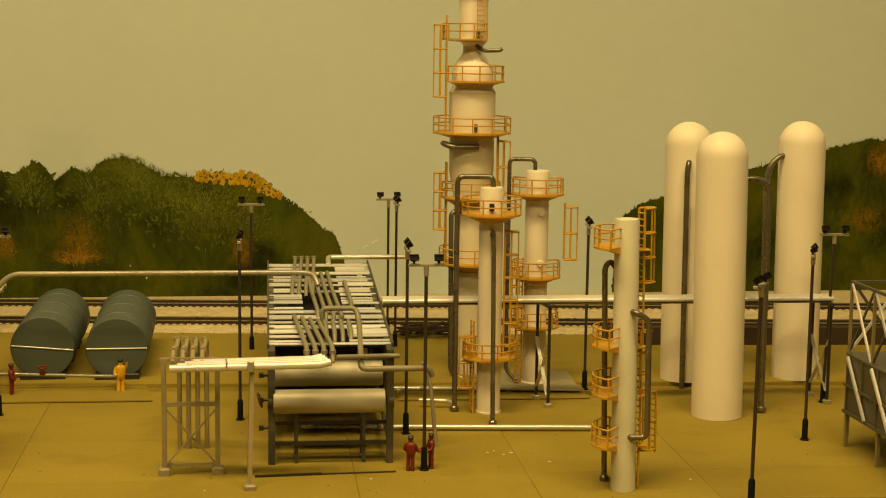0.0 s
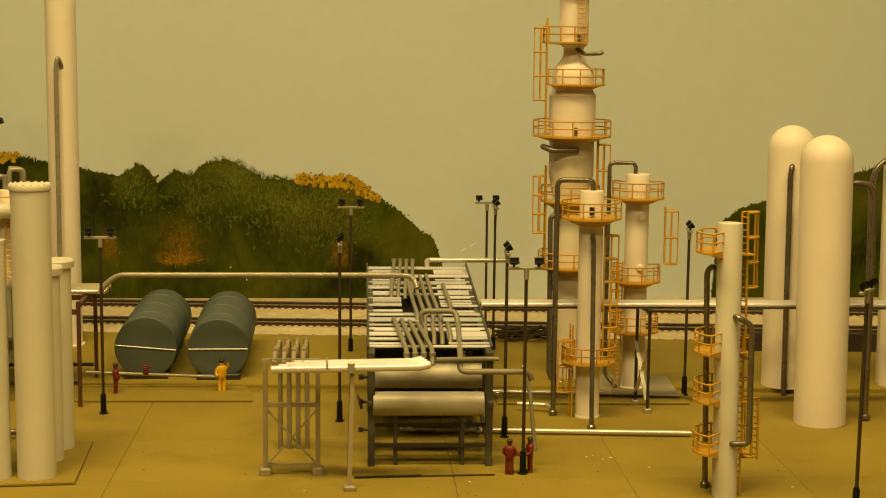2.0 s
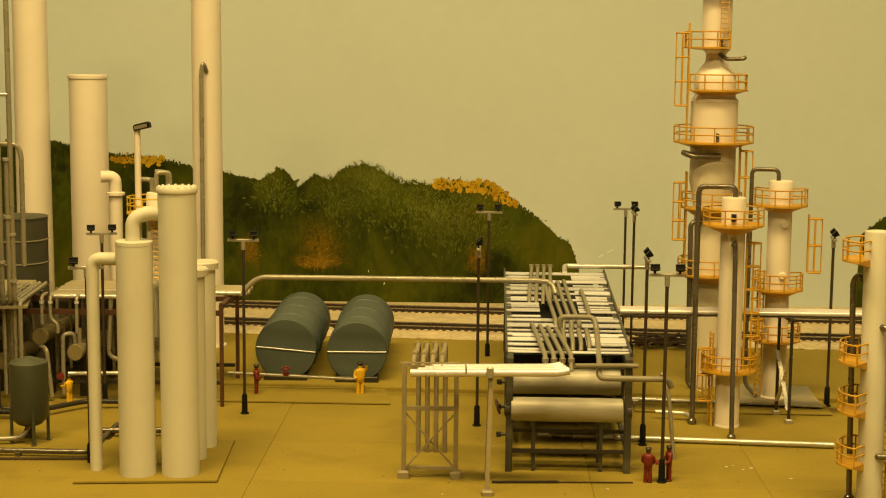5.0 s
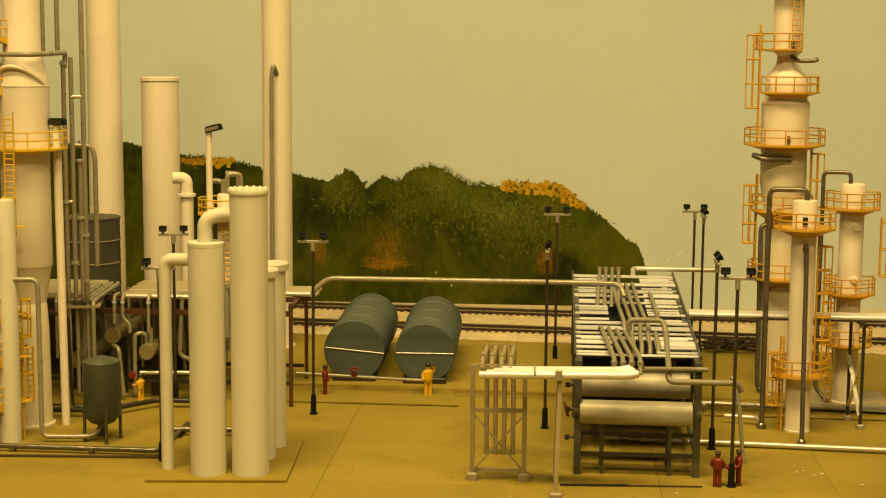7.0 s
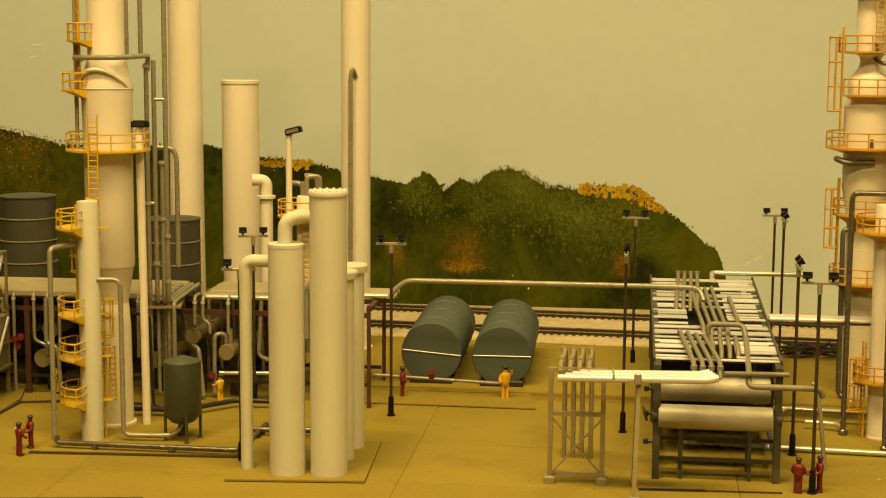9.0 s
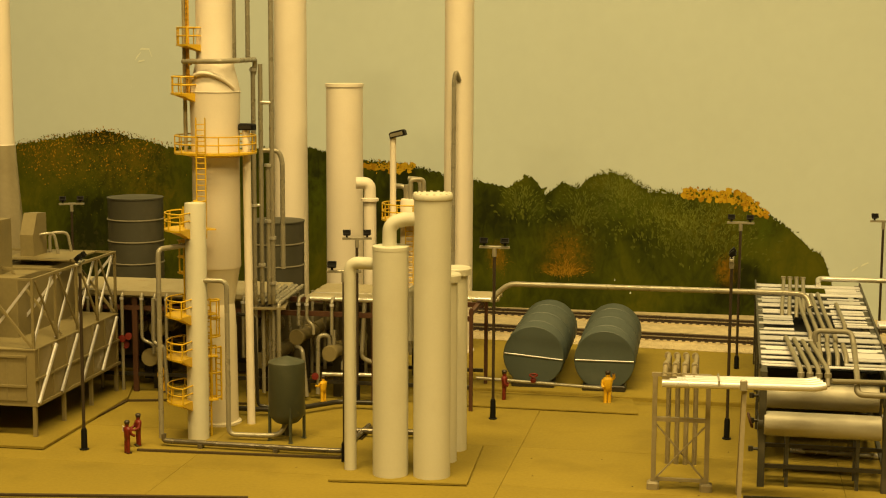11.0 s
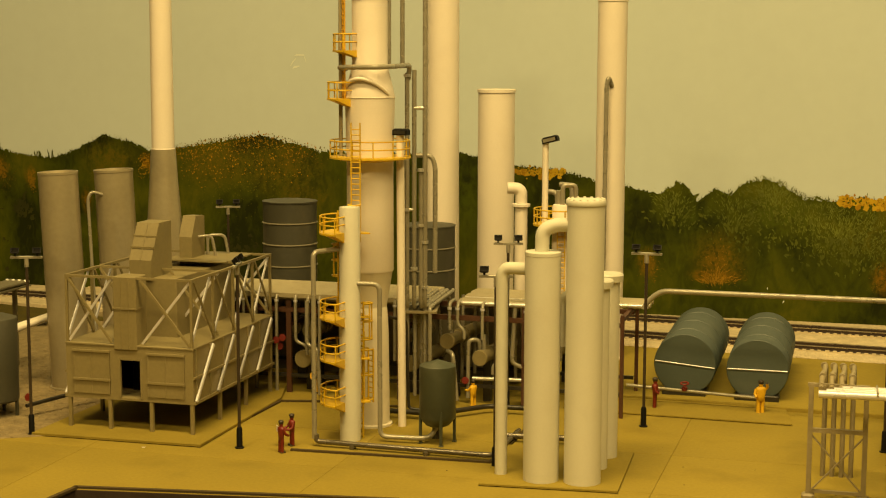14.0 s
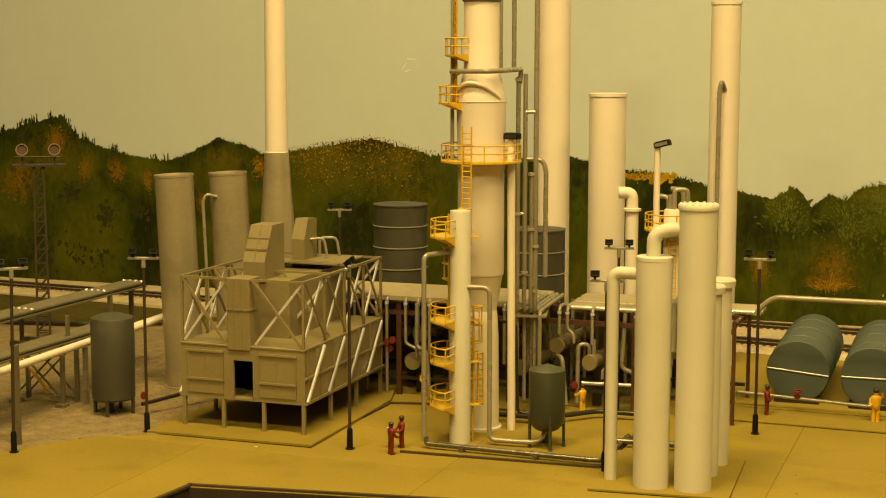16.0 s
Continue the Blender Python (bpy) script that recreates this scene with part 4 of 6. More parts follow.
platform(T, 22.15, 1.46, 2.35, -142, 50, PALEYELLOW, 1.1, 30, bracket=0.25)
platform(T, 25.2, 0.8, 2.0, 160, 310, PALEYELLOW, 1.1, 30, -0.32, bracket=0.12)
platform(T, 29.4, 1.06, 1.9, 190, 350, PALEYELLOW, 1.1, 30, bracket=0.3)
platform(T, 8.7, 1.2, 2.35, 150, 310, PALEYELLOW, 1.1, 30)
platform(T, 13.6, 1.24, 2.2, 180, 360, PALEYELLOW, 1.1, 30)
ladder(T, -1.95, -0.9, 185, 18.4, 26.9, PALEYELLOW, (21.0, 26.2), 0.6)
ladder(T, 1.9, -1.0, -10, 13.6, 18.4, PALEYELLOW, (14.0, 17.8))
ladder(T, -1.85, -0.6, 190, 8.8, 16.2, PALEYELLOW, (11.2, 15.4))
ladder(T, 0.5, -1.5, 270, 25.2, 30, PALEYELLOW)
for hx, hy, hz in ((0.25, -1.68, 18.45), (0.3, -1.2, 25.25)):
    part("hatch", Shape().box(hx - 0.12, hy - 0.1, hz, hx + 0.12, hy + 0.12, hz + 0.62, 0.03), STEEL, T, "small dark hatch box")
part("nozzle_pipe", Shape().pipe([(-1.1, -1.2, 17.3), (-2.3, -1.5, 17.7), (-1.5, -2.1, 17.4), (0.5, -1.75, 17.4)], 0.2, 10, 0.4), STEEL, T, "bent steel pipe")
part("nozzle_pipe", Shape().pipe([(0.2, -0.6, 24.75), (0.7, -1.2, 24.35), (1.9, -1.2, 24.4), (2.05, -1.1, 24.5)], 0.15, 10, 0.3), STEEL, T, "bent steel pipe")
riser(T, [(-0.6, -1.1, 12.6), (-1.45, -1.3, 12.6), (-1.35, -1.6, 0.6), (-0.4, -2.2, 0.2), (0.6, -2.2, 0.2)], 0.19, STEEL, "grey steel pipe", False)

# the small column in front of the tower
C = thing("distillation_column", "slim white column with yellow platforms and a caged ladder", "column", 3.22, 101.9)
part("shell", Shape().lathe([(0, 0), (0.86, 0), (0.86, 0.12), (0.82, 0.14), (0.80, 13.5), (0.80, 15.3), (0.76, 15.42), (0, 15.44)], 40), WHITE, C)
platform(C, 13.65, 0.8, 2.02, 110, 430, PALEYELLOW, 1.05, 34, bracket=0.5)
platform(C, 3.9, 0.8, 1.85, 120, 420, PALEYELLOW, 1.05, 34, bracket=0.15)
ladder(C, 0.95, 0.15, 0, 3.9, 13.6, PALEYELLOW, (4.6, 12.4))
ladder(C, -1.15, -0.35, 200, 0, 6.4, PALEYELLOW, (1.8, 5.3))
part("manway", Shape().lathe([(0, 0), (0.17, 0), (0.17, 0.5), (0, 0.5)], 10).turned(Matrix.Translation((0.0, -0.86, 13.9))), DARK, C, "dark hatch")
riser(C, [(0.1, 0.0, 15.3), (0.1, 0.0, 16.1), (-2.3, 0.05, 16.1), (-2.3, 0.05, 0.05)], 0.18, STEEL, "grey steel overhead pipe")
riser(C, [(0.0, -0.6, 12.2), (0.12, -1.15, 12.65), (0.16, -1.2, 11.6), (0.2, -3.7, 0.02)], 0.16, STEEL, "grey steel pipe down the front")
part("branch_pipe", Shape().pipe([(-2.3, 0.05, 0.4), (-2.7, 0.9, 0.5), (-4.75, 1.0, 0.5)], 0.15, 10, 0.3), SILVER, C, "short bright pipe")

# the column behind it
C = thing("distillation_column", "white column with three yellow platforms and cages", "column", 6.75, 109.6, 0.3)
part("shell", Shape().lathe([(0, 0), (1.0, 0), (1.0, 0.15), (0.84, 0.2), (0.84, 14.1), (0.86, 15.5), (0.8, 15.62), (0, 15.65)], 40), WHITE, C)
platform(C, 13.95, 0.84, 1.9, 160, 380, PALEYELLOW, 1.1, 32, bracket=0.4)
platform(C, 7.95, 0.84, 1.8, 150, 380, PALEYELLOW, 1.1, 32, bracket=0.4)
platform(C, 4.3, 0.84, 1.75, 150, 380, PALEYELLOW, 1.1, 32, bracket=0.3)
ladder(C, 2.0, -0.2, 0, 9.2, 13.3, PALEYELLOW, (9.2, 13.0))
ladder(C, -1.2, -0.85, 230, 0.2, 9.4, PALEYELLOW, (4.4, 8.8))
for z in (12.6, 8.95):
    part("manhole", Shape().lathe([(0, 0), (0.27, 0), (0.27, 0.12), (0.2, 0.18), (0, 0.18)], 14).turned(Matrix.Translation((0.28, -0.8, z)) @ Matrix.Rotation(radians(90), 4, "X")), WHITE, C)
riser(C, [(-0.2, -0.1, 15.5), (-0.2, -0.1, 16.4), (-2.05, -0.1, 16.4), (-2.05, -0.1, 1.0), (-1.2, -0.6, 0.1)], 0.15, STEEL, "grey steel overhead pipe", False)

solid("column_plate", slab([(4.2, 107.1), (10.0, 107.1), (9.5, 113.4), (4.0, 113.2)], 0.3, 0.4, 0.03), STANDTAN, "thin pale plate under the rear column", "plate", kind="structure")

# sheltering base slab of the two columns
pad("column_pad", [(-3.0, 104.5), (10.6, 106.0), (10.0, 112.5), (-3.0, 111.2)], 0.14, "thin pale concrete pad under the columns")


def slim_column(x, y, dirn, riser_pts, label, upper=None, reach=1.72, tint=YELLOW, cage=(1.75, 2.3)):
    ob = thing("slim_column", label, "column", x, y, 0, 0, "slim columns")
    part("shell", Shape().lathe([(0, 0), (0.70, 0), (0.69, 15.40), (0.66, 15.5), (0.6, 15.5), (0.57, 15.42), (0, 15.42)], 36), CREAM, ob)
    for z in (13.85, 8.25, 5.5, 2.6):
        platform(ob, z + (0.12 if upper is None else 0), 0.68, reach, dirn - 62, dirn + 62, tint, 1.05, 31, bracket=0.3 if upper is None else 0.55)
    side = radians(dirn + 180)
    cx, cy = math.cos(side), math.sin(side)
    px, py = math.cos(side + 0.7), math.sin(side + 0.7)
    ladder(ob, 0.88 * px, 0.88 * py, math.degrees(side + 0.7), 0.0, 2.6, tint)
    ladder(ob, 0.95 * px, 0.95 * py, math.degrees(side + 0.7), 2.3, 7.2, tint)
    ladder(ob, cage[0] * px, cage[0] * py, math.degrees(side + 0.7) + 180, cage[1], cage[1] + 3.6, tint, (cage[1] + 0.2, cage[1] + 3.6))
    ladder(ob, 0.92 * px, 0.92 * py, math.degrees(side + 0.7), 5.6, 9.2, tint, (6.6, 9.0))
    if upper is None:
        ladder(ob, 1.05 * px, 1.05 * py, math.degrees(side + 0.7), 8.3, 16.0, tint, (11.8, 16.0))
    else:
        ux, uy = math.cos(radians(upper)), math.sin(radians(upper))
        ladder(ob, 1.0 * ux, 1.0 * uy, upper, 8.3, 15.2, tint, (10.8, 12.9))
    for z in (13.75, 8.2, 5.4, 2.5):
        part("landing", Shape().arc_plate(0.67, 1.35, math.degrees(side + 0.7) - 32, math.degrees(side + 0.7) + 32, z - 0.06, z + 0.02), tint, ob)
    riser(ob, riser_pts, 0.165, STEEL if upper is None else PIPEGREY, "grey steel pipe", riser_pts[-1][2] < 0.1)
    return ob


near = slim_column(10.42, 84.3, 172, [(-0.3, 0.4, 12.3), (-0.75, 1.0, 13.0), (-1.05, 1.45, 12.6), (-0.9, 1.6, 0.02)], "slim white column with small yellow platforms and grey pipes", None, 1.85, PALEYELLOW, (2.1, 1.9))
near.matrix_basis = at(10.42, 84.3) @ Matrix.Rotation(radians(-0.75), 4, "Y")
part("loop_pipe", Shape().pipe([(0.25, -0.5, 10.35), (0.45, -0.85, 10.35), (1.22, -0.75, 9.95), (1.22, -0.75, 3.2), (0.3, -0.7, 3.2), (0.2, -0.4, 3.2)], 0.17, 12, 0.4), STEEL, near, "grey steel side pipe")

# the pipe bridge across the yard on braced stands
B = thing("pipe_bridge", "pale silver pipe bridge on crossed steel stands", "pipe bridge", 7.2, 104.3, 0, 6.4)
for k in range(4):
    part("pipe", Shape().pipe([(-11.4, -0.54 + 0.36 * k, 7.45), (20.4, -0.54 + 0.36 * k, 7.45)], 0.175, 12, 0), LOUVRE, B)
part("tray", Shape().box(-11.3, -0.75, 7.2, 20.3, 0.75, 7.25), STEEL, B, "grey steel tray")
for sx in (0.0, 20.0):
    feet = ((sx + 0.1, -0.95), (sx - 0.3, 1.55))
    for x, y in feet:
        part("post", Shape().beam((x, y, 0), (x, y, 7.2), 0.2, 0.14), DARK, B)
        part("stand_foot", Shape().box(x - 0.26, y - 0.26, 0, x + 0.26, y + 0.26, 0.3, 0.07), PIPEGREY, B)
    (xa, ya), (xb, yb) = feet
    part("brace", Shape().beam((xa - 0.08, ya, 0.9), (xb - 0.08, yb, 4.6), 0.26, 0.06), SILVER, B, "bright flat brace")
    part("brace", Shape().beam((xa + 0.02, ya, 4.6), (xb + 0.02, yb, 0.9), 0.26, 0.06), SILVER, B, "bright flat brace")
    part("tie_beam", Shape().beam((xa, ya - 0.3, 7.08), (xb, yb + 0.3, 7.08), 0.22), DARK, B)

# pipes on the ground
def ground_pipe(pts, r, mat, label, feet=()):
    ob = thing("ground_pipe", label, "pipe")
    part("pipe", Shape().pipe(pts, r, 12, r * 2.6), mat, ob)
    for x, y in feet:
        part("saddle", Shape().box(x - 0.16, y - 0.22, 0, x + 0.16, y + 0.22, 0.28, 0.03), mat, ob)
    return ob


ground_pipe([(-9.0, 96.3, 0.24), (9.8, 97.1, 0.24)], 0.17, SILVER, "bright silver pipe lying along the yard floor")
ground_pipe([(-4.5, 107.2, 0.3), (5.2, 107.5, 0.3)], 0.15, SILVER, "bright silver pipe lying before the raised bed", ((-3, 107.25), (3.5, 107.45)))

# dark low wall and scrap along the tracks
lw = Shape()
lw.box(13.5, -0.4, 0, 40, 0.4, 1.5, 0.05)
solid("dark_low_wall", lw, TIE, "dark low wall of stacked ties beside the track", "low wall", 0, 123.0, 0.34, 4)
scrap = Shape()
rs = random.Random(11)
for i in range(46):
    cx, cy = rs.uniform(-3.6, 2.6), rs.uniform(124.8, 127.4)
    a, l = rs.uniform(-0.7, 0.7), rs.uniform(0.8, 2.6)
    dz = rs.uniform(-0.25, 0.25)
    z = 0.55 + rs.uniform(0, 0.75)
    scrap.beam((cx - l / 2 * math.cos(a), cy - l / 2 * math.sin(a), z - dz), (cx + l / 2 * math.cos(a), cy + l / 2 * math.sin(a), z + dz), rs.uniform(0.08, 0.3), rs.uniform(0.06, 0.2))
solid("scrap_heap", scrap, TIE, "heap of dark scrap metal beside the tracks", "scrap heap", kind="stuff")

# ---------------------------------------------------------------- the bank of air coolers, pipe stand and storage drums
A = thing("air_cooler_bank", "long grey steel air cooler bank with silver louvred top", "air cooler", -10.23, 88.36, 0, 6.6)
WID, LEN, TOP = 7.43, 34.6, 6.55
post = Shape().box(-0.21, -0.22, 0, 0.21, 0.22, TOP, 0.04).mesh("leg")
SPLAY = 0.65  # the bank is a little wider at its far end
for y in (0.0, 14.0, 24.0, 34.2):
    for x in (0.2, WID - 0.2 + SPLAY * y / LEN):
        part("leg", post, GREY, A, "", at(x, y))
for x, far in ((0.2, 0.2), (WID - 0.2, WID - 0.2 + SPLAY)):
    part("side_beam", Shape().beam((x, -0.2, TOP + 0.12), (far, LEN, TOP + 0.12), 0.4, 0.45), GREY, A)
    part("lower_beam", Shape().beam((x, 0, 1.27), (far, LEN, 1.27), 0.24, 0.25), DARK, A)
    # added dark sheet, puts the shade under the bank's sides into colour
    part("side_shade", Shape().beam((x + (far - x) * 0.15, 5.0, 4.3), (far, LEN - 0.3, 4.3), 0.16, 4.1), DARK, A, "dark sheet imitating shade along the side")
for y, z in ((0.0, TOP - 0.15), (0.0, 1.25), (1.6, 2.1), (14, 1.3)):
    part("cross_beam", Shape().box(0.1, y - 0.11, z - 0.11, WID - 0.1, y + 0.11, z + 0.11), GREY if z > 3 else DARK, A)
for y, z, r in ((0.2, 3.75, 0.72), (2.3, 5.0, 0.78)):
    dr = part("header_drum", Shape().lathe([(0, 0.3), (r - 0.03, 0.3), (r, 0.33), (r, WID - 0.53), (r - 0.03, WID - 0.5), (0, WID - 0.5)], 32).turned(Matrix.Translation((0, y, z)) @ Matrix.Rotation(radians(90), 4, "Y")), DRUMGREY, A, "aluminium-grey horizontal drum")
    for x in (1.67, 5.68):
        part("drum_leg", Shape().box(x - 0.1, y - 0.15, 0, x + 0.1, y + 0.15, z - r * 0.6), GREY, dr)
    for x in (0.1, WID - 0.1):
        part("flange", Shape().lathe([(0, -0.14), (0.5, -0.14), (0.5, 0.14), (0, 0.14)], 20).turned(Matrix.Translation((x, y, z)) @ Matrix.Rotation(radians(90), 4, "Y")), GREY, dr)
# no partition here: an added dark sheet paints the shade deep inside
part("under_shade", Shape().box(0.5, 20.0, 0.5, WID - 0.5, 20.3, TOP - 0.6), DARK, A, "dark sheet imitating the shade under the bank")
# added black sheet, stands in for the shade seen through the louvre gaps
part("louvre_gap_shade", Shape().box(0.3, 4.6, TOP - 0.5, WID - 0.3, LEN - 0.2, TOP - 0.4), BLACK, A, "black sheet that shades the louvre gaps")
rl = random.Random(8)
sizes = (0.5, 0.8, 1.3)
slat = [[Shape().beam((xa, 0, 0), (xb, 0, 0), w, 0.06).mesh("louvre") for w in sizes] for xa, xb in ((-0.05, WID), (-0.05, 2.3), (4.9, WID))]
y = 1.7
while y < LEN - 1.2:
    k = rl.choice((0, 0, 1, 1, 2))
    wd = sizes[k]
    z = TOP + 0.34 + rl.uniform(-0.05, 0.07)
    whole = rl.random() < 0.45
    for row in ((0,) if whole else (1, 2)):
        dy = 0 if whole else rl.uniform(-0.3, 0.3)
        part("louvre", slat[row][k], SLATWHITE, A, "", at(0, y + wd / 2 + dy, z) @ pose(0, 0, 0, rl.uniform(-3, 4), 0, rl.uniform(-0.5, 0.5)) @ Matrix.Diagonal((1 + SPLAY * y / LEN / WID, 1, 1, 1)))
    y += wd + rl.choice((0.1, 0.12, 0.16, 0.9, 0.75, 0.5))
part("edge_trim", Shape().beam((0.0, 0.8, TOP + 0.45), (0.0, LEN, TOP + 0.45), 0.12, 0.3), GREY, A)
part("edge_trim", Shape().beam((WID, 0.8, TOP + 0.45), (WID + SPLAY, LEN, TOP + 0.45), 0.12, 0.3), GREY, A)

# stepped runs of four pipes along its top
runs = thing("manifold_pipes", "stepped grey pipe runs lying along the cooler top", "pipes", -9.9, 88.4, 0, 6.6)
Z = TOP + 0.55
for k in range(4):
    o = 0.5 * k
    lag = 0.5 * k
    part("pipe", Shape().pipe([(1.9 + o, -1.9, Z - 0.55), (1.9 + o, -1.5, Z + 0.2), (1.85 + o, -0.3, Z + 0.25), (1.35 + o, 9.6 - lag, Z + 0.1), (1.35 + o, 10.0 - lag, Z - 0.4)], 0.145, 10, 0.3), DULLPIPE, runs)
    part("collar", Shape().lathe([(0, 0), (0.2, 0), (0.2, 0.24), (0, 0.24)], 10).turned(Matrix.Translation((1.9 + o, -1.62, Z - 0.1))), DULLPIPE, runs)
    part("pipe", Shape().pipe([(3.25 + o, 3.4, Z - 0.45), (3.25 + o, 3.8, Z + 0.1), (3.3 + o, 7.8, Z + 0.1), (3.3 + o, 8.2, Z - 0.4)], 0.145, 10, 0.3), DULLPIPE, runs)
    part("pipe", Shape().pipe([(2.95 + o, 10.2 - lag, Z - 0.45), (2.95 + o, 10.7 - lag, Z + 0.15), (2.75 + o, 19.0, Z + 0.15), (2.7 + o, 26.5 + lag, Z + 0.12), (2.7 + o, 27.0 + lag, Z - 0.45)], 0.145, 10, 0.3), DULLPIPE, runs)
    part("pipe", Shape().pipe([(1.4 + o, 20.0, Z - 0.45), (1.4 + o, 20.5, Z + 0.12), (1.85 + o, 33.7, Z + 0.15), (1.85 + o, 34.1, Z + 0.32)], 0.145, 10, 0.35), DULLPIPE, runs)
    part("collar", Shape().lathe([(0, 0), (0.2, 0), (0.2, 0.22), (0, 0.22)], 10).turned(Matrix.Translation((1.85 + o, 34.1, Z + 0.22))), DULLPIPE, runs)
part("pipe", Shape().pipe([(5.3, 24.0, Z - 0.4), (5.3, 23.6, Z + 0.1), (5.35, 14.5, Z + 0.1), (5.35, 14.0, Z - 0.4)], 0.14, 10, 0.35), DULLPIPE, runs)
part("header_pipe", Shape().pipe([(3.2, 8.6, Z - 0.1), (3.1, 8.6, Z + 0.75), (5.35, 8.6, Z + 0.75), (5.5, 8.0, Z - 0.1), (5.1, -0.6, Z - 0.35), (5.05, -1.2, Z - 1.1), (9.1, -1.2, Z - 1.1), (9.3, -1.1, Z - 1.6)], 0.18, 12, 0.4), DULLPIPE, runs)
part("header_pipe", Shape().pipe([(4.5, 32.9, Z + 0.0), (4.5, 34.2, Z + 0.35), (12.0, 34.2, Z + 0.35)], 0.2, 12, 0.4), SILVER, runs, "bright pipe to the tower")
part("header_pipe", Shape().pipe([(3.6, -1.8, Z - 0.25), (6.6, -0.4, Z - 0.5), (7.4, -0.4, Z - 0.5)], 0.14, 10, 0.3), DULLPIPE, runs)

for y, z in ((0.1, 3.9), (0.1, 2.2), (2.3, 4.9)):
    wheel = Shape().lathe([(0, z - 0.16), (0.15, z - 0.14), (0.15, z + 0.14), (0, z + 0.16)], 10, -0.42, y)
    part("valve_stub", Shape().pipe([(0.0, y, z), (-0.42, y, z)], 0.09, 8, 0), DARK, A, "small dark valve")
    part("valve_cap", wheel, DARK, A)
part("valve_wheel", Shape().pipe(arc(0.42, 0, 360, 0.0, 16), 0.07, 6, 0).turned(Matrix.Translation((-0.5, 0.1, 3.9)) @ Matrix.Rotation(radians(72), 4, "Y")), BROWN, A, "dark brown valve wheel")

loose = thing("floor_strip", "thin dark strip lying on the concrete by the cooler", "strip")
part("bar", Shape().beam((-10.7, 85.6, 0.07), (-6.9, 86.3, 0.07), 0.16, 0.12), DARK, loose)
part("bar", Shape().beam((-6.9, 86.3, 0.05), (-2.6, 87.05, 0.05), 0.1, 0.08), CURB, loose, "dull brown bar end")
prop = thing("leaning_rod", "thin light grey steel rod leaning beside a lamp post", "rod")
part("rod", Shape().pipe([(-0.25, 92.8, 0.0), (-0.62, 92.85, 3.6), (-0.95, 92.9, 5.2), (-1.2, 92.9, 5.3)], 0.13, 10, 0.3), PIPEGREY, prop)

# the long overhead pipe from the rack to the coolers
ov = thing("overhead_pipe", "long pale grey overhead pipe with a bent end", "pipe")
part("pipe", Shape().pipe([(-30.35, 102.0, 7.7), (-30.1, 102.05, 8.2), (-29.2, 102.2, 9.02), (-10.0, 104.0, 9.12), (-8.9, 104.1, 9.05), (-8.55, 103.6, 8.3)], 0.19, 14, 0.6), PIPEGREY, ov)

# the stand with upright pipes and the flat pipe run that leaves it
F = thing("pipe_stand", "weathered tan steel stand with upright pipes and crossed braces", "pipe stand", -14.42, 86.1, 0, 8.0)
for x in (-1.55, 1.5):
    part("leg", Shape().box(x - 0.14, -0.14, 0, x + 0.14, 0.14, 6.85, 0.02), STANDTAN, F)
    part("stand_foot", Shape().box(x - 0.36, -0.38, 0, x + 0.36, 0.38, 0.46, 0.1), STANDTAN, F)
part("cross_beam", Shape().box(-1.6, -0.13, 4.05, 1.55, 0.13, 4.29), STANDTAN, F)
part("cross_beam", Shape().box(-1.5, -0.1, 0.5, 1.45, 0.1, 0.68), STANDTAN, F)
part("brace", Shape().beam((-1.45, -0.06, 0.6), (1.4, -0.06, 3.85), 0.2, 0.08), STANDTAN, F)
part("brace", Shape().beam((1.4, 0.05, 0.6), (-1.45, 0.05, 3.85), 0.2, 0.08), STANDTAN, F)
part("top_beam", Shape().box(-1.75, -0.13, 6.7, 1.65, 0.13, 6.9), STANDTAN, F)
for k in range(4):
    x = -0.85 + 0.55 * k
    part("upright_pipe", Shape().pipe([(x, 5.6, 0.0), (x, 5.6, 6.55), (x - 0.02, 5.1, 6.95), (x - 0.05, 1.9, 7.0), (x - 0.1, 1.2, 7.3), (x - 0.12, 0.2, 7.3), (x - 0.15, -0.4, 6.95), (x - 0.15, -1.2, 6.85)], 0.15, 10, 0.4), STANDTAN, F)
    for y, z in ((5.0, 6.94), (1.7, 7.05), (0.2, 7.28), (-0.75, 6.9)):
        part("cap", Shape().lathe([(0, -0.13), (0.21, -0.13), (0.21, 0.13), (0, 0.13)], 10).turned(Matrix.Translation((x - 0.1, y, z)) @ Matrix.Rotation(radians(90), 4, "X")), STANDTAN, F)
D = thing("pipe_run", "flat silver run of four pipes on an angled steel post", "pipe run", -10.7, 84.0, 0, 9)
for k in range(4):
    part("pipe", Shape().pipe([(-4.5 + 0.42 * k, 0.25 + 0.47 * k, 6.8), (4.0 - 0.15 * k, 0.25 + 0.47 * k, 6.87), (4.5 - 0.12 * k, 0.3 + 0.47 * k, 7.0)], 0.225, 12, 0.3), LOUVRE, D)
part("clamp", Shape().box(-0.2, -0.12, 6.62, 0.2, 0.12, 7.22, 0.06), PIPEGREY, D, "bolted pipe clamp")
part("clamp", Shape().box(-1.4, -0.02, 6.85, -1.3, 1.9, 7.12), PIPEGREY, D)
part("post", Shape().beam((-0.12, -0.7, 0.1), (0.08, 0.3, 6.6), 0.24, 0.2), STANDTAN, D)
part("post", Shape().beam((-0.05, 2.2, 0.1), (0.08, 1.2, 6.6), 0.24, 0.2), STANDTAN, D)
part("post_foot", Shape().box(-0.45, -1.05, 0, 0.25, -0.4, 0.3, 0.08), STANDTAN, D)

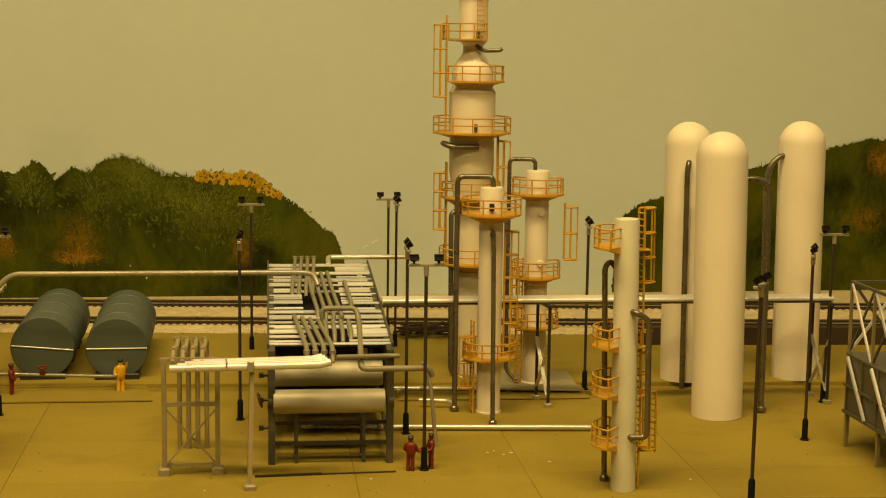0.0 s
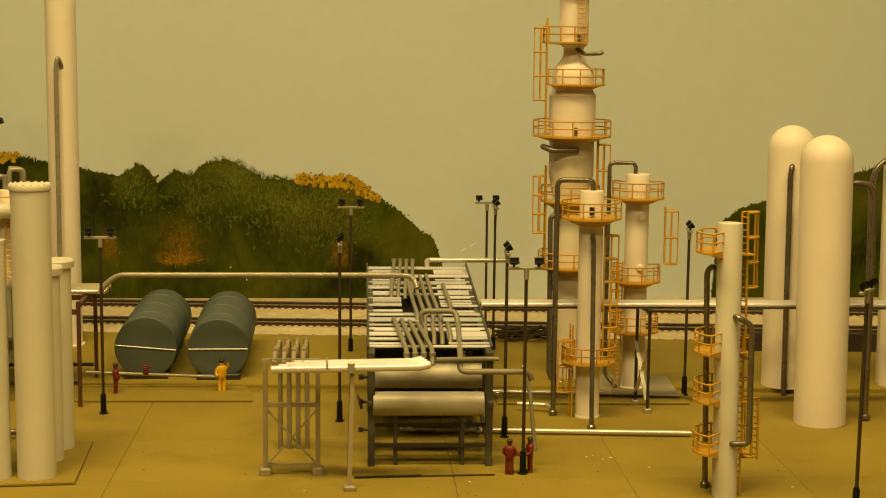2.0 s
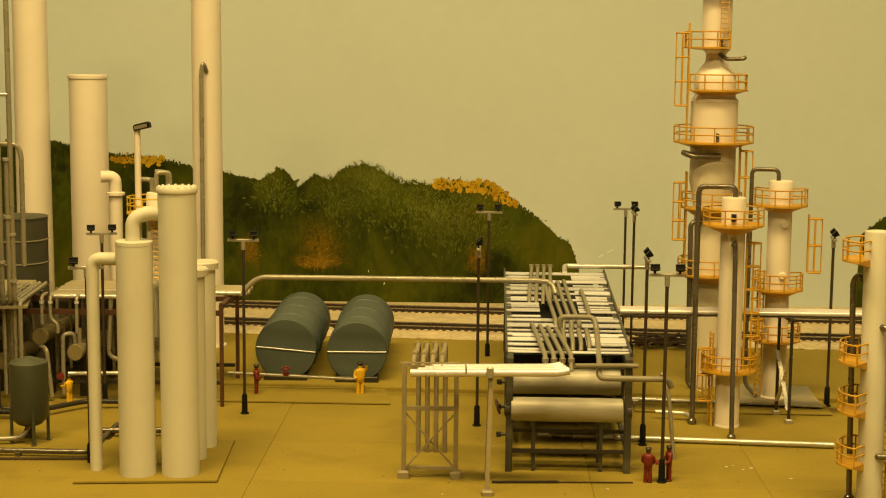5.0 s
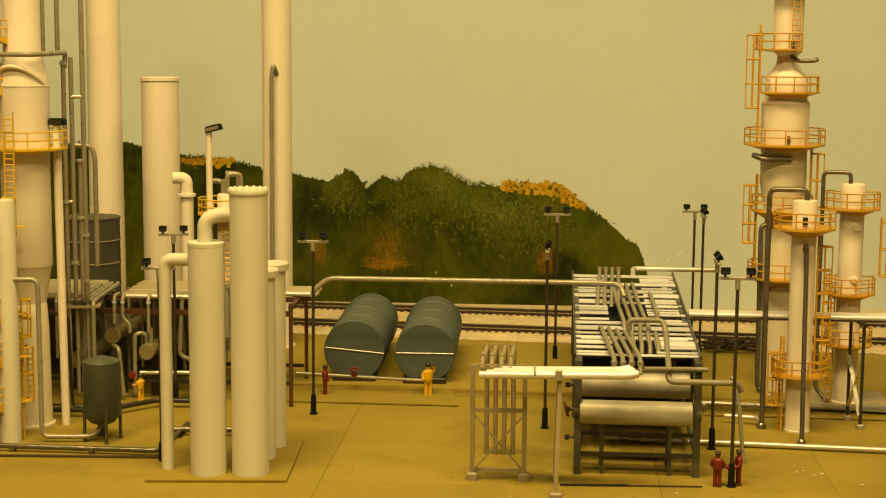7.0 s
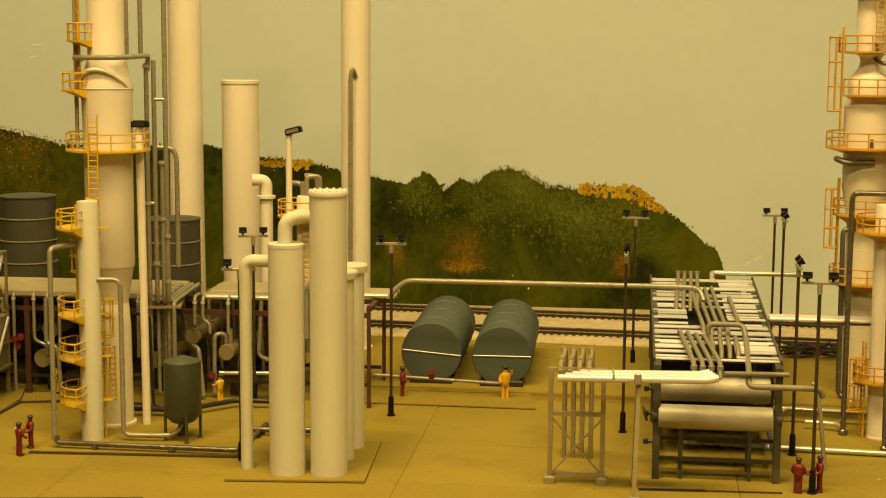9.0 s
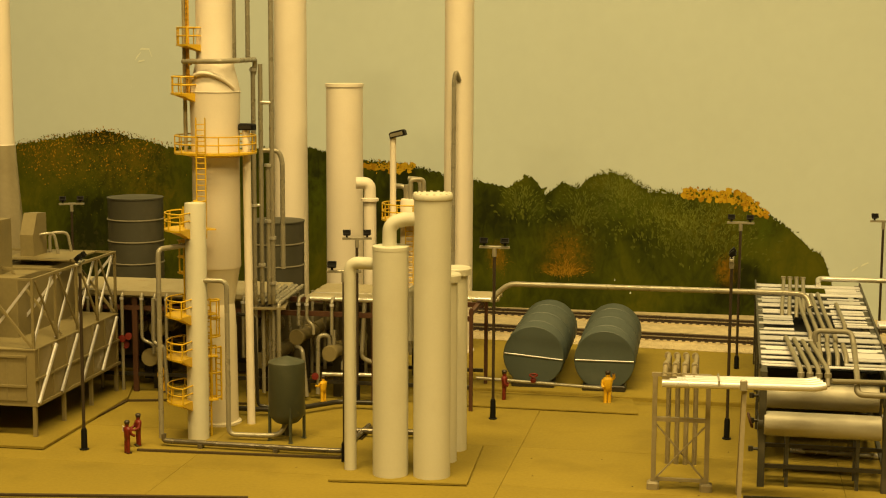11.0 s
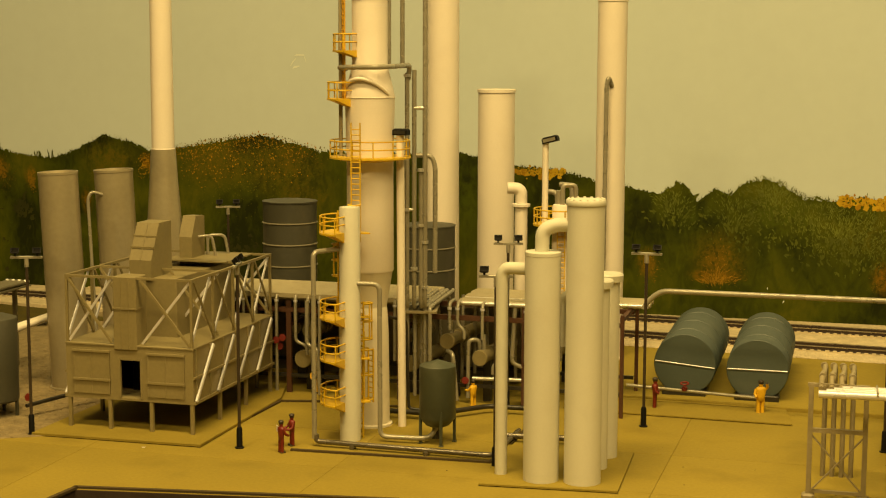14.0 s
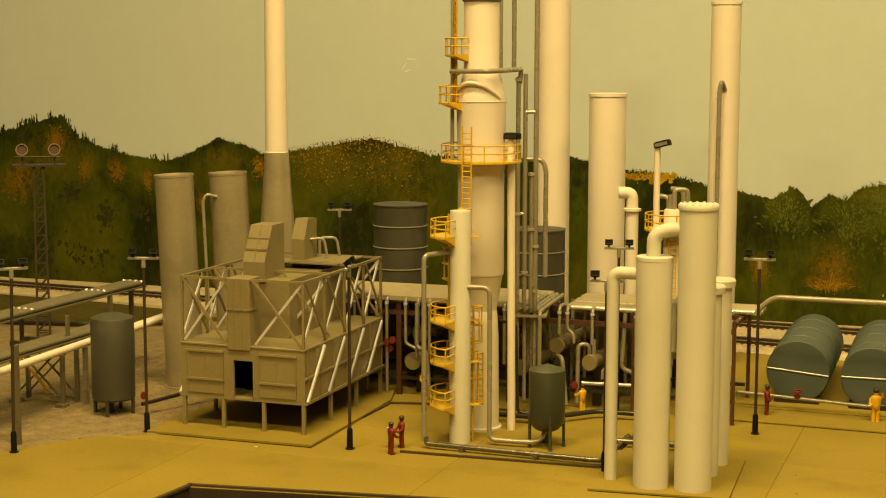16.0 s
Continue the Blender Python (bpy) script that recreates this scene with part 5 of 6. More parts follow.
# two storage drums on a pad
def storage_drum(x, y, turn, tilt, r):
    ob = thing("storage_drum", "blue-grey horizontal cylindrical storage drum", "tank", x, y, 0.34, turn, "storage drums")
    ln = 12.6
    m = Matrix.Translation((0, 0, r)) @ Matrix.Rotation(radians(tilt), 4, "Y") @ Matrix.Rotation(radians(-90), 4, "X")
    part("shell", Shape().lathe([(0, 0), (r - 0.06, 0), (r - 0.02, 0.03), (r, 0.08), (r, ln - 0.08), (r - 0.06, ln), (0, ln)], 64).turned(m), BLUEGREY, ob)
    for z in (2.4, 6.2, 10):
        part("weld_band", Shape().lathe([(r, z - 0.07), (r + 0.03, z - 0.05), (r + 0.03, z + 0.05), (r, z + 0.07)], 64).turned(m), BLUEGREY, ob)
    part("seam", Shape().pipe([(-r + 0.08, 0, 0), (r - 0.08, 0, 0)], 0.05, 10, 0).turned(Matrix.Translation((0, -0.03, r)) @ Matrix.Rotation(radians(tilt), 4, "Y")), LOUVRE, ob, "pale seam across the end")
    # dark blocks carry the drum; the front one juts out as its painted shadow
    for y0 in (-0.35, 5.6, 10.6):
        part("shadow_cradle", Shape().box(-1.6, y0, -0.02, 1.6, y0 + 1.8, 0.42, 0.06), DARK, ob, "dark support that imitates the drum's shadow")
    return ob


storage_drum(-28.93, 108.6, 8.0, 5, 2.28)
storage_drum(-23.6, 108.9, 8.0, 0, 2.24)
pad("drum_pad", [(-36.0, 101.6), (-20.0, 103.4), (-21.3, 108.0), (-36.0, 106.2)], 0.16, "thin concrete pad before the drums")
lp = thing("drum_pipe", "pale pipe along the drum ends with a red valve", "pipe")
part("pipe", Shape().pipe([(-32.5, 105.6, 1.35), (-23.0, 106.9, 0.95), (-22.7, 107.2, 0.3)], 0.12, 12, 0.3), PIPEGREY, lp)
part("valve_wheel", Shape().pipe(arc(0.28, 0, 360, 0.0, 14), 0.07, 6, 0).turned(Matrix.Translation((-28.3, 106.15, 1.72)) @ Matrix.Rotation(radians(8), 4, "X")), RED, lp, "red valve wheel")
part("valve_body", Shape().lathe([(0, 0), (0.2, 0), (0.24, 0.2), (0.1, 0.35), (0, 0.4)], 12).turned(Matrix.Translation((-28.3, 106.15, 1.2))), RED, lp)

# ---------------------------------------------------------------- white vessel group on its slab
pad("vessel_slab", [(-34.4, 81.0), (-26.35, 82.75), (-27.9, 91.6), (-36.0, 90.2)], 0.18, "thin concrete slab under the white vessels")
V = thing("white_vessel", "tall white cylinder with a bolted rim and bent white pipe", "vessel", -28.87, 83.8, 0.18, 0, "white vessels")
part("shell", Shape().lathe([(0, 0), (1.1, 0), (1.1, 16.5), (1.16, 16.54), (1.18, 16.6), (1.18, 16.8), (1.14, 16.86), (1.0, 16.88), (0, 16.88)], 52), CREAM, V)
bolt = Shape().lathe([(0, 0), (0.09, 0), (0.09, 0.07), (0.05, 0.1), (0, 0.1)], 8).mesh("rim_bolt")
for i in range(16):
    a = radians(i * 360 / 16)
    part("rim_bolt", bolt, CREAM, V, "", at(1.05 * math.cos(a), 1.05 * math.sin(a), 16.84))
part("bent_pipe", Shape().pipe([(-0.8, -0.2, 15.35), (-1.7, -0.35, 15.35), (-2.45, -0.6, 15.0), (-2.45, -0.65, 13.6)], 0.42, 18, 0.9, 7), CREAM, V)
part("side_pipe", Shape().pipe([(-0.9, 0.3, 11.2), (-1.5, 0.5, 10.9), (-1.55, 0.6, 8)], 0.32, 14, 0.5), CREAM, V)
V = thing("white_vessel", "white upright cylinder with a flat rounded top", "vessel", -31.3, 83.3, 0.18, 0, "white vessels")
part("shell", Shape().lathe([(0, 0), (1.06, 0), (1.06, 13.5)], 52), CREAM, V)
part("top_cap", Shape().lathe([(1.06, 13.5), (1.075, 13.52), (1.075, 13.72), (1.04, 13.76), (0, 13.78)], 52), CREAM, V)
V = thing("white_standpipe", "white pipe rising beside a vessel and bending into it", "pipe", -33.95, 83.55, 0.18, 0)
part("riser", Shape().lathe([(0, 0), (0.37, 0), (0.37, 11.6)], 24), CREAM, V)
part("elbow", Shape().pipe([(0, 0, 11.4), (0, 0, 12.6), (1.7, 0.1, 12.6), (2.2, 0.0, 12.6)], 0.373, 24, 1.0, 8), CREAM, V)
for x, y, h in ((-29.15, 87.2, 11.7), (-29.35, 90.0, 11.7)):
    V = thing("white_vessel", "small white cylinder with a rim round its top", "vessel", x, y, 0.18, 0, "white vessels")
    part("shell", Shape().lathe([(0, 0), (0.76, 0), (0.76, h - 0.45)], 40), CREAM, V)
    part("rim", Shape().lathe([(0.7, h - 0.5), (0.95, h - 0.48), (0.98, h - 0.1), (0.9, h), (0, h)], 40), CREAM, V)
ground_pipe([(-37.1, 91.45, 0.2), (-37.0, 91.47, 0.4), (-31.5, 92.6, 0.4)], 0.2, STEEL, "steel ground pipe by the vessel slab")

# ---------------------------------------------------------------- the second tower with its riser pipes
T = thing("refinery_tower", "tall white tower with yellow platforms and conical shoulder", "tower", -46.9, 92.3)
part("skirt", Shape().lathe([(0, 0), (1.5, 0), (1.5, 0.15), (1.32, 0.2), (1.25, 6.5), (1.15, 8.1), (1.1, 8.3)], 48), MATWHITE, T)
part("lower_cone", Shape().lathe([(1.1, 8.2), (1.52, 10.7), (1.55, 10.75)], 48), MATWHITE, T)
part("shell", Shape().lathe([(1.55, 10.7), (1.60, 10.8), (1.58, 17.8), (1.68, 22.3), (1.7, 22.55), (1.55, 23.2), (1.3, 24.2), (1.22, 24.5), (1.2, 24.6), (1.2, 32), (0, 33)], 52), WHITE, T)
part("shoulder", Shape().pipe([(1.66 * math.cos(radians(a)), 1.66 * math.sin(radians(a)) - 0.0, 22.55 + 1.2 * max(0.0, math.sin(radians((a - 180 - 10) * 1.12)))) for a in range(190, 352, 9)], 0.14, 8, 0), WHITE, T, "arched collar")
part("weld_ring", Shape().pipe(arc(1.7, 0, 360, 22.5, 36), 0.035, 6, 0), WHITE, T)
platform(T, 18.5, 1.62, 2.75, 0, 360, YELLOW, 1.1, 30, bracket=0.2)
platform(T, 22.4, 1.5, 2.9, 150, 246, YELLOW, 1.1, 27, bracket=0.5)
platform(T, 25.6, 1.2, 2.5, 150, 250, YELLOW, 1.1, 26, bracket=0.35)
ladder(T, 0.32, -2.85, 277, 13.0, 20.9, YELLOW, (15.4, 15.5), 0.62)
ladder(T, -1.35, -1.2, 220, 22.0, 32, PALEYELLOW)
part("side_pipe", Shape().pipe([(-1.75, -0.9, 18.5), (-1.75, -0.9, 32)], 0.13, 10, 0), RACKTAN, T)
ladder(T, -2.0, -0.3, 200, 18.3, 22.0, YELLOW)
part("overhead_pipe", Shape().pipe([(-1.3, -0.9, 24.4), (-1.5, -1.75, 24.5), (1.3, -1.75, 24.52), (1.75, -0.6, 24.55), (0.9, 4.5, 24.62), (0.75, 4.6, 23.6)], 0.17, 12, 0.3), PIPEGREY, T, "grey steel pipe")

# shadow of a platform higher up, put on as a dark band
part("shadow_band", Shape().lathe([(1.2, 29.1), (1.34, 29.2), (1.34, 30.2), (1.2, 30.3)], 44), BRIDGEGREY, T, "dark band imitating a platform's shadow on the shell")

# pipes that rise beside the tower from a manifold
R = thing("riser_pipes", "row of tall grey pipes rising from a manifold deck", "pipes", -45.6, 97.0, 0, 20)
rise = ((-0.62, 24.1), (-0.12, 24.3), (0.36, 17.4), (0.64, 31.0), (-0.95, 31.0), (-1.9, 31.0))
for k, (x, top) in enumerate(rise):
    foot = 24.6 if k > 3 else 7.5
    pts = [(x, 0, foot), (x, 0, top)] if k > 3 else [(x + 1.2, 7.6, 7.6), (x, 0.2, 7.5), (x, 0.0, 8.2), (x, 0, top)]
    part("pipe", Shape().pipe(pts, 0.18 if k == 3 else 0.165, 12, 0.3), PIPEGREY, R)
    if k < 4:
        part("drop_pipe", Shape().pipe([(x, 0.3 + 0.3 * (k % 3), 7.5), (x, 0.3 + 0.3 * (k % 3), 1.0)], 0.14, 10, 0), PIPEGREY, R)
part("hooked_pipe", Shape().pipe([(-0.1, 0.05, 18.35), (1.1, 0.1, 18.3), (1.35, 0.12, 17.6), (1.35, 0.12, 10.0)], 0.17, 12, 0.5), PIPEGREY, R)
part("pipe", Shape().pipe([(2.3, 7.6, 7.6), (1.0, 0.2, 7.5), (1.0, 0.0, 7.0), (1.0, 0.0, 1.0)], 0.16, 12, 0.3), PIPEGREY, R)
for x, z in ((-0.62, 14.4), (0.36, 13.3), (0.64, 12.1), (-0.62, 23.8), (0.36, 17.2), (-0.12, 10.2), (0.64, 8.9)):
    part("coupling", Shape().lathe([(0, 0), (0.25, 0), (0.25, 0.2), (0, 0.2)], 12).turned(Matrix.Translation((x, -0.02, z))), SILVER, R, "bright pipe coupling")
part("tie_bar", Shape().pipe([(-0.12, -0.05, 21.65), (0.64, -0.05, 21.65)], 0.13, 10, 0), SILVER, R, "bright cross pipe")
part("tie_bar", Shape().pipe([(-0.75, -0.05, 14.5), (-0.12, -0.05, 14.5)], 0.11, 10, 0), SILVER, R, "bright cross pipe")
part("manifold_tray", Shape().box(-0.85, -0.1, 7.1, 1.5, 7.6, 7.25), STANDTAN, R)

# the slim column of the same make, and its pipe to the small tank
near2 = slim_column(-46.27, 87.9, 205, [(-0.5, -0.1, 12.75), (-1.38, -2.5, 12.75), (-1.38, -2.5, 0.5)], "slim white column with bright yellow platforms", 150, 2.0)
part("loop_pipe", Shape().pipe([(0.3, -0.2, 10.5), (2.05, 0.2, 10.5), (2.05, 0.25, 0.35), (4.6, 0.75, 0.35), (5.3, 1.2, 0.4), (5.6, 1.5, 1.15)], 0.165, 12, 0.5), PIPEGREY, near2, "grey pipe to the tank")

P = thing("lamp_pole", "tall white leaning pole with a flat black lamp head", "lamp post", -44.7, 92.6)
part("pole", Shape().pipe([(0.05, 0, 0), (-0.12, 0.05, 20.0)], 0.27, 14, 0), WHITE, P)
hd = part("lamp_head", Shape().box(-0.57, -0.35, 19.98, 0.53, 0.35, 20.42, 0.1), BLACK, P, "flat black lamp head")
part("lens", Shape().box(-0.44, -0.37, 20.06, 0.4, -0.34, 20.3), DARK, hd, "dull grey lens")
P = thing("lamp_pole", "white pole with a tilted flat black lamp head", "lamp post", -36.9, 99.6, 7.6)
part("pole", Shape().pipe([(0, 0, -0.2), (0, 0, 11.7)], 0.22, 14, 0), WHITE, P)
hd = Shape().box(-0.58, -0.32, -0.22, 0.58, 0.32, 0.22, 0.1).turned(Matrix.Translation((0.35, 0, 11.95)) @ Matrix.Rotation(radians(-14), 4, "Y"))
hd = part("lamp_head", hd, BLACK, P, "tilted black lamp head")
part("lens", Shape().box(-0.46, -0.34, -0.13, 0.46, -0.31, 0.1).turned(Matrix.Translation((0.35, 0, 11.95)) @ Matrix.Rotation(radians(-14), 4, "Y")), DULLPIPE, hd, "dull grey lens")

S = thing("settling_tank", "small dark grey-green tank on four thin legs", "tank", -40.66, 89.45)
part("shell", Shape().lathe([(0, 1.12), (0.6, 1.14), (0.78, 1.22), (1.12, 1.6), (1.19, 1.78), (1.2, 5.17), (1.15, 5.22), (0, 5.58)], 44), TANKGREEN, S)
for a in (35, 125, 215, 305):
    x, y = 1.14 * math.cos(radians(a)), 1.14 * math.sin(radians(a))
    part("leg", Shape().box(x - 0.08, y - 0.08, 0, x + 0.08, y + 0.08, 2.3), TANKGREEN, S)
    part("foot", Shape().box(x - 0.14, y - 0.14, 0, x + 0.14, y + 0.14, 0.07, 0.02), TANKGREEN, S)
part("drain", Shape().pipe([(0, 0, 1.0), (0, 0, 0.25)], 0.13, 10, 0), DARK, S)

# the process pad and the pipe round it
# dark bars drawn where the pad's edge casts a thin shadow line
cu = Shape()
for p, q in (((-48.5, 83.75), (-35.6, 86.1)), ((-55.35, 89.2), (-55.9, 95.7)), ((-55.9, 95.7), (-53.4, 96.7)), ((-53.4, 96.7), (-47, 97.6)), ((-35.6, 86.1), (-36.9, 99.4))):
    cu.beam((*p, 0.06), (*q, 0.06), 0.24, 0.14)
solid("pad_edge_shadow", cu, CURB, "narrow dark bars imitating the process pad's edge shadow", "curb", kind="structure")
ground_pipe([(-47.5, 85.4, 0.8), (-47.5, 85.4, 0.33), (-36.2, 86.6, 0.33), (-35.75, 86.75, 0.33), (-36.4, 93.4, 0.33)], 0.17, STEEL, "bright steel pipe lying on the process pad", ((-45, 85.67), (-40, 86.2)))
ground_pipe([(-47, 94.4, 0.5), (-43.2, 94.9, 0.5), (-40.6, 98.6, 0.5), (-38, 99.0, 0.5)], 0.18, DARK, "dark pipe behind the small tank")
ground_pipe([(-46.2, 93.8, 7.3), (-45.3, 94.7, 7.0), (-45.2, 94.9, 0.7), (-43.6, 95.4, 0.5)], 0.11, DARK, "dark pipe bending down to the ground")

# ---------------------------------------------------------------- pipe rack with exchangers
K = thing("pipe_rack", "long pipe rack on rust-brown steel posts", "pipe rack", -31.4, 102.2, 0, 8.0)
for x in (-0.3, -7.6, -17.0, -25.7, -33.0):
    front = -1.3 if x > -1 else 0.3
    w = 0.13 if x > -1 else 0.2
    for y in (front, 6.3):
        part("post", shared(("post", "brown", w), lambda: Shape().box(-w, -0.13, 0, w, 0.13, 7.35, 0.02)), BROWN, K, "", at(x, y))
    part("cross_beam", Shape().box(x - 0.15, front - 0.15, 6.9, x + 0.15, 6.45, 7.17), BROWN, K)
    if x < -1:
        part("cross_beam", Shape().box(x - 0.12, front, 5.0, x + 0.12, 6.5, 5.3), BROWN, K)
for y in (0.3, 6.3):
    part("long_beam", Shape().box(-33.2, y - 0.15, 6.15, -0.5, y + 0.15, 6.5), BROWN, K)
    part("long_beam", Shape().box(-33.2, y - 0.12, 1.2, -0.5, y + 0.12, 1.45), DARK, K)
for k in range(13):
    y = 0.3 + 0.5 * k
    end = (1.1 if 2.2 < y < 5.2 else -2.6) + rl.uniform(-0.15, 0.15)
    part("pipe", Shape().pipe([(-12.6 + rl.uniform(-0.1, 0.1), y, 7.42), (end, y, 7.42)], 0.17 if k in (0, 4) else 0.2, 12, 0), SILVER if k in (0, 4) else RACKTAN, K)
for k in range(12):
    y = 0.15 + 0.52 * k
    part("pipe", Shape().pipe([(-35.2 + rl.uniform(-0.3, 0.3), y, 7.42), (-15.2 + rl.uniform(-0.3, 0.3), y, 7.42)], 0.25, 12, 0), RACKTAN, K)
part("edge_strip", Shape().box(-35.3, -0.18, 7.3, -15.2, -0.1, 7.62), RACKTAN, K)
# pipes that bend down over the front edge
for x, z, jog in ((-29.95, 4.6, 0), (-29.1, 5.2, 0), (-28.1, 0.3, 0), (-27.28, 4.3, 0), (-26.46, 0.2, 0), (-24.95, 4.05, 0.9), (-23.96, 5.3, 0), (-23.05, 3.4, 0), (-21.4, 0.3, 0), (-19.9, 2.6, 0.6), (-18.6, 0.3, 0), (-17.2, 3.0, 0),
                  (-13.05, 5.5, 0), (-12.45, 5.9, 0.5), (-10.6, 4.9, 0), (-9.3, 3.4, -0.5), (-7.4, 3.3, 0.6), (-3.4, 0.3, 0)):
    pts = [(x, 1.0, 7.5), (x, -0.1, 7.5), (x, -0.33, 7.2), (x, -0.33, z)]
    if jog:
        pts += [(x + jog, -0.33, z - 0.35), (x + jog, -0.33, z - 1.0)]
    down = part("down_pipe", Shape().pipe(pts, 0.125, 10, 0.3), PIPEGREY, K)
    part("elbow_collar", Shape().lathe([(0, -0.08), (0.17, -0.08), (0.17, 0.08), (0, 0.08)], 10).turned(Matrix.Translation((x, -0.33, 7.08))), LOUVRE, down, "bright collar")
for x in (-6.5, -5.9, -5.3):
    part("down_pipe", Shape().pipe([(x, 2.2, 7.4), (x, 2.2, 3.6 + 0.5 * x / 6)], 0.13, 10, 0), PIPEGREY, K)
for k in range(11):
    x = -17.0 + 0.95 * k + rl.uniform(-0.3, 0.3)
    part("down_pipe", Shape().pipe([(x, 3.6 + rl.uniform(0, 2.2), 7.2), (x, 5.0, rl.uniform(0.3, 3.5))], 0.13, 10, 0), PIPEGREY, K)
part("deck_sheet", Shape().box(-35.2, 0.1, 7.1, -15.2, 6.2, 7.2), DULLPIPE, K, "dull sheet under the pipes")
# added backdrop whose dull colour stands for the shaded depth behind the rack
part("back_shade", Shape().box(-34, 6.7, 0.3, -9.0, 6.85, 6.2), BRIDGEGREY, K, "dull olive sheet imitating the shade behind the rack")


def exchanger(x, y, z, turn, ln, r):
    ob = thing("heat_exchanger", "grey horizontal heat exchanger with flanged round ends", "heat exchanger", x, y, 0, turn, "heat exchangers")
    m = Matrix.Translation((0, 0, z)) @ Matrix.Rotation(radians(-90), 4, "X")
    part("shell", Shape().lathe([(0, 0), (r * 0.95, 0), (r, 0.06), (r, 0.3), (r * 0.86, 0.32), (r * 0.86, ln - 0.4), (r, ln - 0.4), (r, ln), (0, ln)], 32).turned(m), BEIGE, ob)
    for k in (0.25, 0.38, 0.7):
        part("band", Shape().lathe([(r * 0.86, ln * k - 0.15), (r * 0.98, ln * k - 0.15), (r * 0.98, ln * k + 0.15), (r * 0.86, ln * k + 0.15)], 32).turned(m), BEIGE, ob)
    for k in (0.2, 0.8):
        part("saddle", Shape().box(-0.5 * r, ln * k - 0.2, 0, 0.5 * r, ln * k + 0.2, z - 0.6 * r), DARK, ob)
    part("nozzle", Shape().pipe([(0, 1.0, z + r * 0.8), (0, 1.0, z + r + 1.0)], 0.16, 10, 0), PIPEGREY, ob)
    return ob


exchanger(-44.8, 100.8, 4.47, 1, 9, 0.58)
exchanger(-42.07, 100.4, 3.5, 1, 9, 0.58)
exchanger(-48.6, 101.0, 4.35, 2, 8, 0.62)
exchanger(-47.6, 100.6, 2.6, 2, 8, 0.6)
exchanger(-55.65, 98.7, 2.65, 6, 9, 0.66)
exchanger(-55.9, 100.4, 4.5, 6, 9, 0.66)
exchanger(-58.0, 101.6, 4.5, 6, 9, 0.66)
exchanger(-38.2, 103.0, 3.3, 2, 8, 0.62)
X = thing("exchanger_piping", "grey looping pipes and red valve wheels round the exchangers", "pipes", -44.0, 100.4, 0, 8)
part("pipe", Shape().pipe([(1.69, 0.8, 3.7), (1.69, 0.7, 4.7), (0.93, 0.4, 4.7), (0.93, 0.3, 0.4)], 0.16, 10, 0.4), PIPEGREY, X)
part("pipe", Shape().pipe([(-0.7, 0.6, 3.75), (-0.1, -0.2, 3.75), (0.25, -0.3, 0.3)], 0.16, 10, 0.4), PIPEGREY, X)
part("pipe", Shape().pipe([(-2.6, -0.4, 6.5), (-2.6, -0.4, 3.1), (-1.4, -0.6, 2.8)], 0.16, 10, 0.4), PIPEGREY, X)
part("pipe", Shape().pipe([(4.4, 0.4, 7.3), (4.2, 0.2, 3.2), (5.2, 0.4, 2.8)], 0.16, 10, 0.4), PIPEGREY, X)
part("pipe", Shape().pipe([(1.3, 0.2, 1.9), (6.0, 0.6, 1.9)], 0.15, 10, 0.4), SILVER, X)
part("pipe", Shape().pipe([(-11.2, -0.6, 7.2), (-11.2, -0.7, 3.9), (-10.3, -0.9, 3.7), (-10.1, -0.9, 0.2)], 0.16, 10, 0.4), PIPEGREY, X)
for x, y, z in ((0.8, 0.0, 1.75), (-13.7, -0.5, 4.1), (-13.2, -0.5, 4.3), (-13.5, -0.3, 3.6)):
    part("valve_wheel", Shape().lathe([(0, -0.05), (0.27, -0.04), (0.27, 0.04), (0, 0.05)], 14).turned(Matrix.Translation((x, y, z)) @ Matrix.Rotation(radians(80), 4, "X")), RED, X, "red valve wheel")

# ---------------------------------------------------------------- tall stacks and grey tanks behind the rack
def white_stack(x, y, r, h, z, label, rim=False):
    ob = thing("white_stack", label, "chimney stack", x, y, z, 0, "white stacks")
    prof = [(0, 0), (r * 1.06, 0), (r, h * 0.5), (r * 0.98, h)]
    if rim:
        prof = [(0, 0), (r, 0), (r, h - 0.3), (r * 1.05, h - 0.28), (r * 1.05, h - 0.03), (r * 1.0, h), (r * 0.93, h), (r * 0.9, h - 0.6), (0, h - 0.6)]
    else:
        prof.append((0, h))
    part("shell", Shape().lathe(prof, 44), WHITE, ob)
    part("base_ring", Shape().lathe([(r * 1.0, 0), (r * 1.16, 0), (r * 1.16, 0.14), (r * 1.0, 0.16)], 44), WHITE, ob)
    return ob


white_stack(-53.55, 120.5, 1.41, 34, 0.34, "very tall plain white stack")
white_stack(-47.45, 117.5, 1.52, 22.2, 0.34, "white stack with a thin rim round its top", True)
t3 = white_stack(-38.32, 119.9, 1.2, 29.6, 0.34, "very tall slim white stack with a hooked pipe", True)
part("hooked_pipe", Shape().pipe([(0.35, -1.1, 22.5), (0.25, -1.7, 23.3), (0.1, -1.75, 22.6), (0.05, -1.75, 0)], 0.18, 12, 0.5), PIPEGREY, t3, "grey steel pipe")
E0 = thing("elbow_pipe", "thick white pipe with a flanged elbow on top", "pipe", -42.5, 110.1, 0.34)
part("pipe", Shape().lathe([(0, 0), (0.5, 0), (0.5, 13.3), (0.7, 13.35), (0.7, 13.55), (0.45, 13.58)], 28), WHITE, E0)
part("elbow", Shape().pipe([(0, 0, 13.5), (0, 0, 14.75), (-1.0, -0.4, 14.75)], 0.46, 20, 0.9, 8), WHITE, E0)
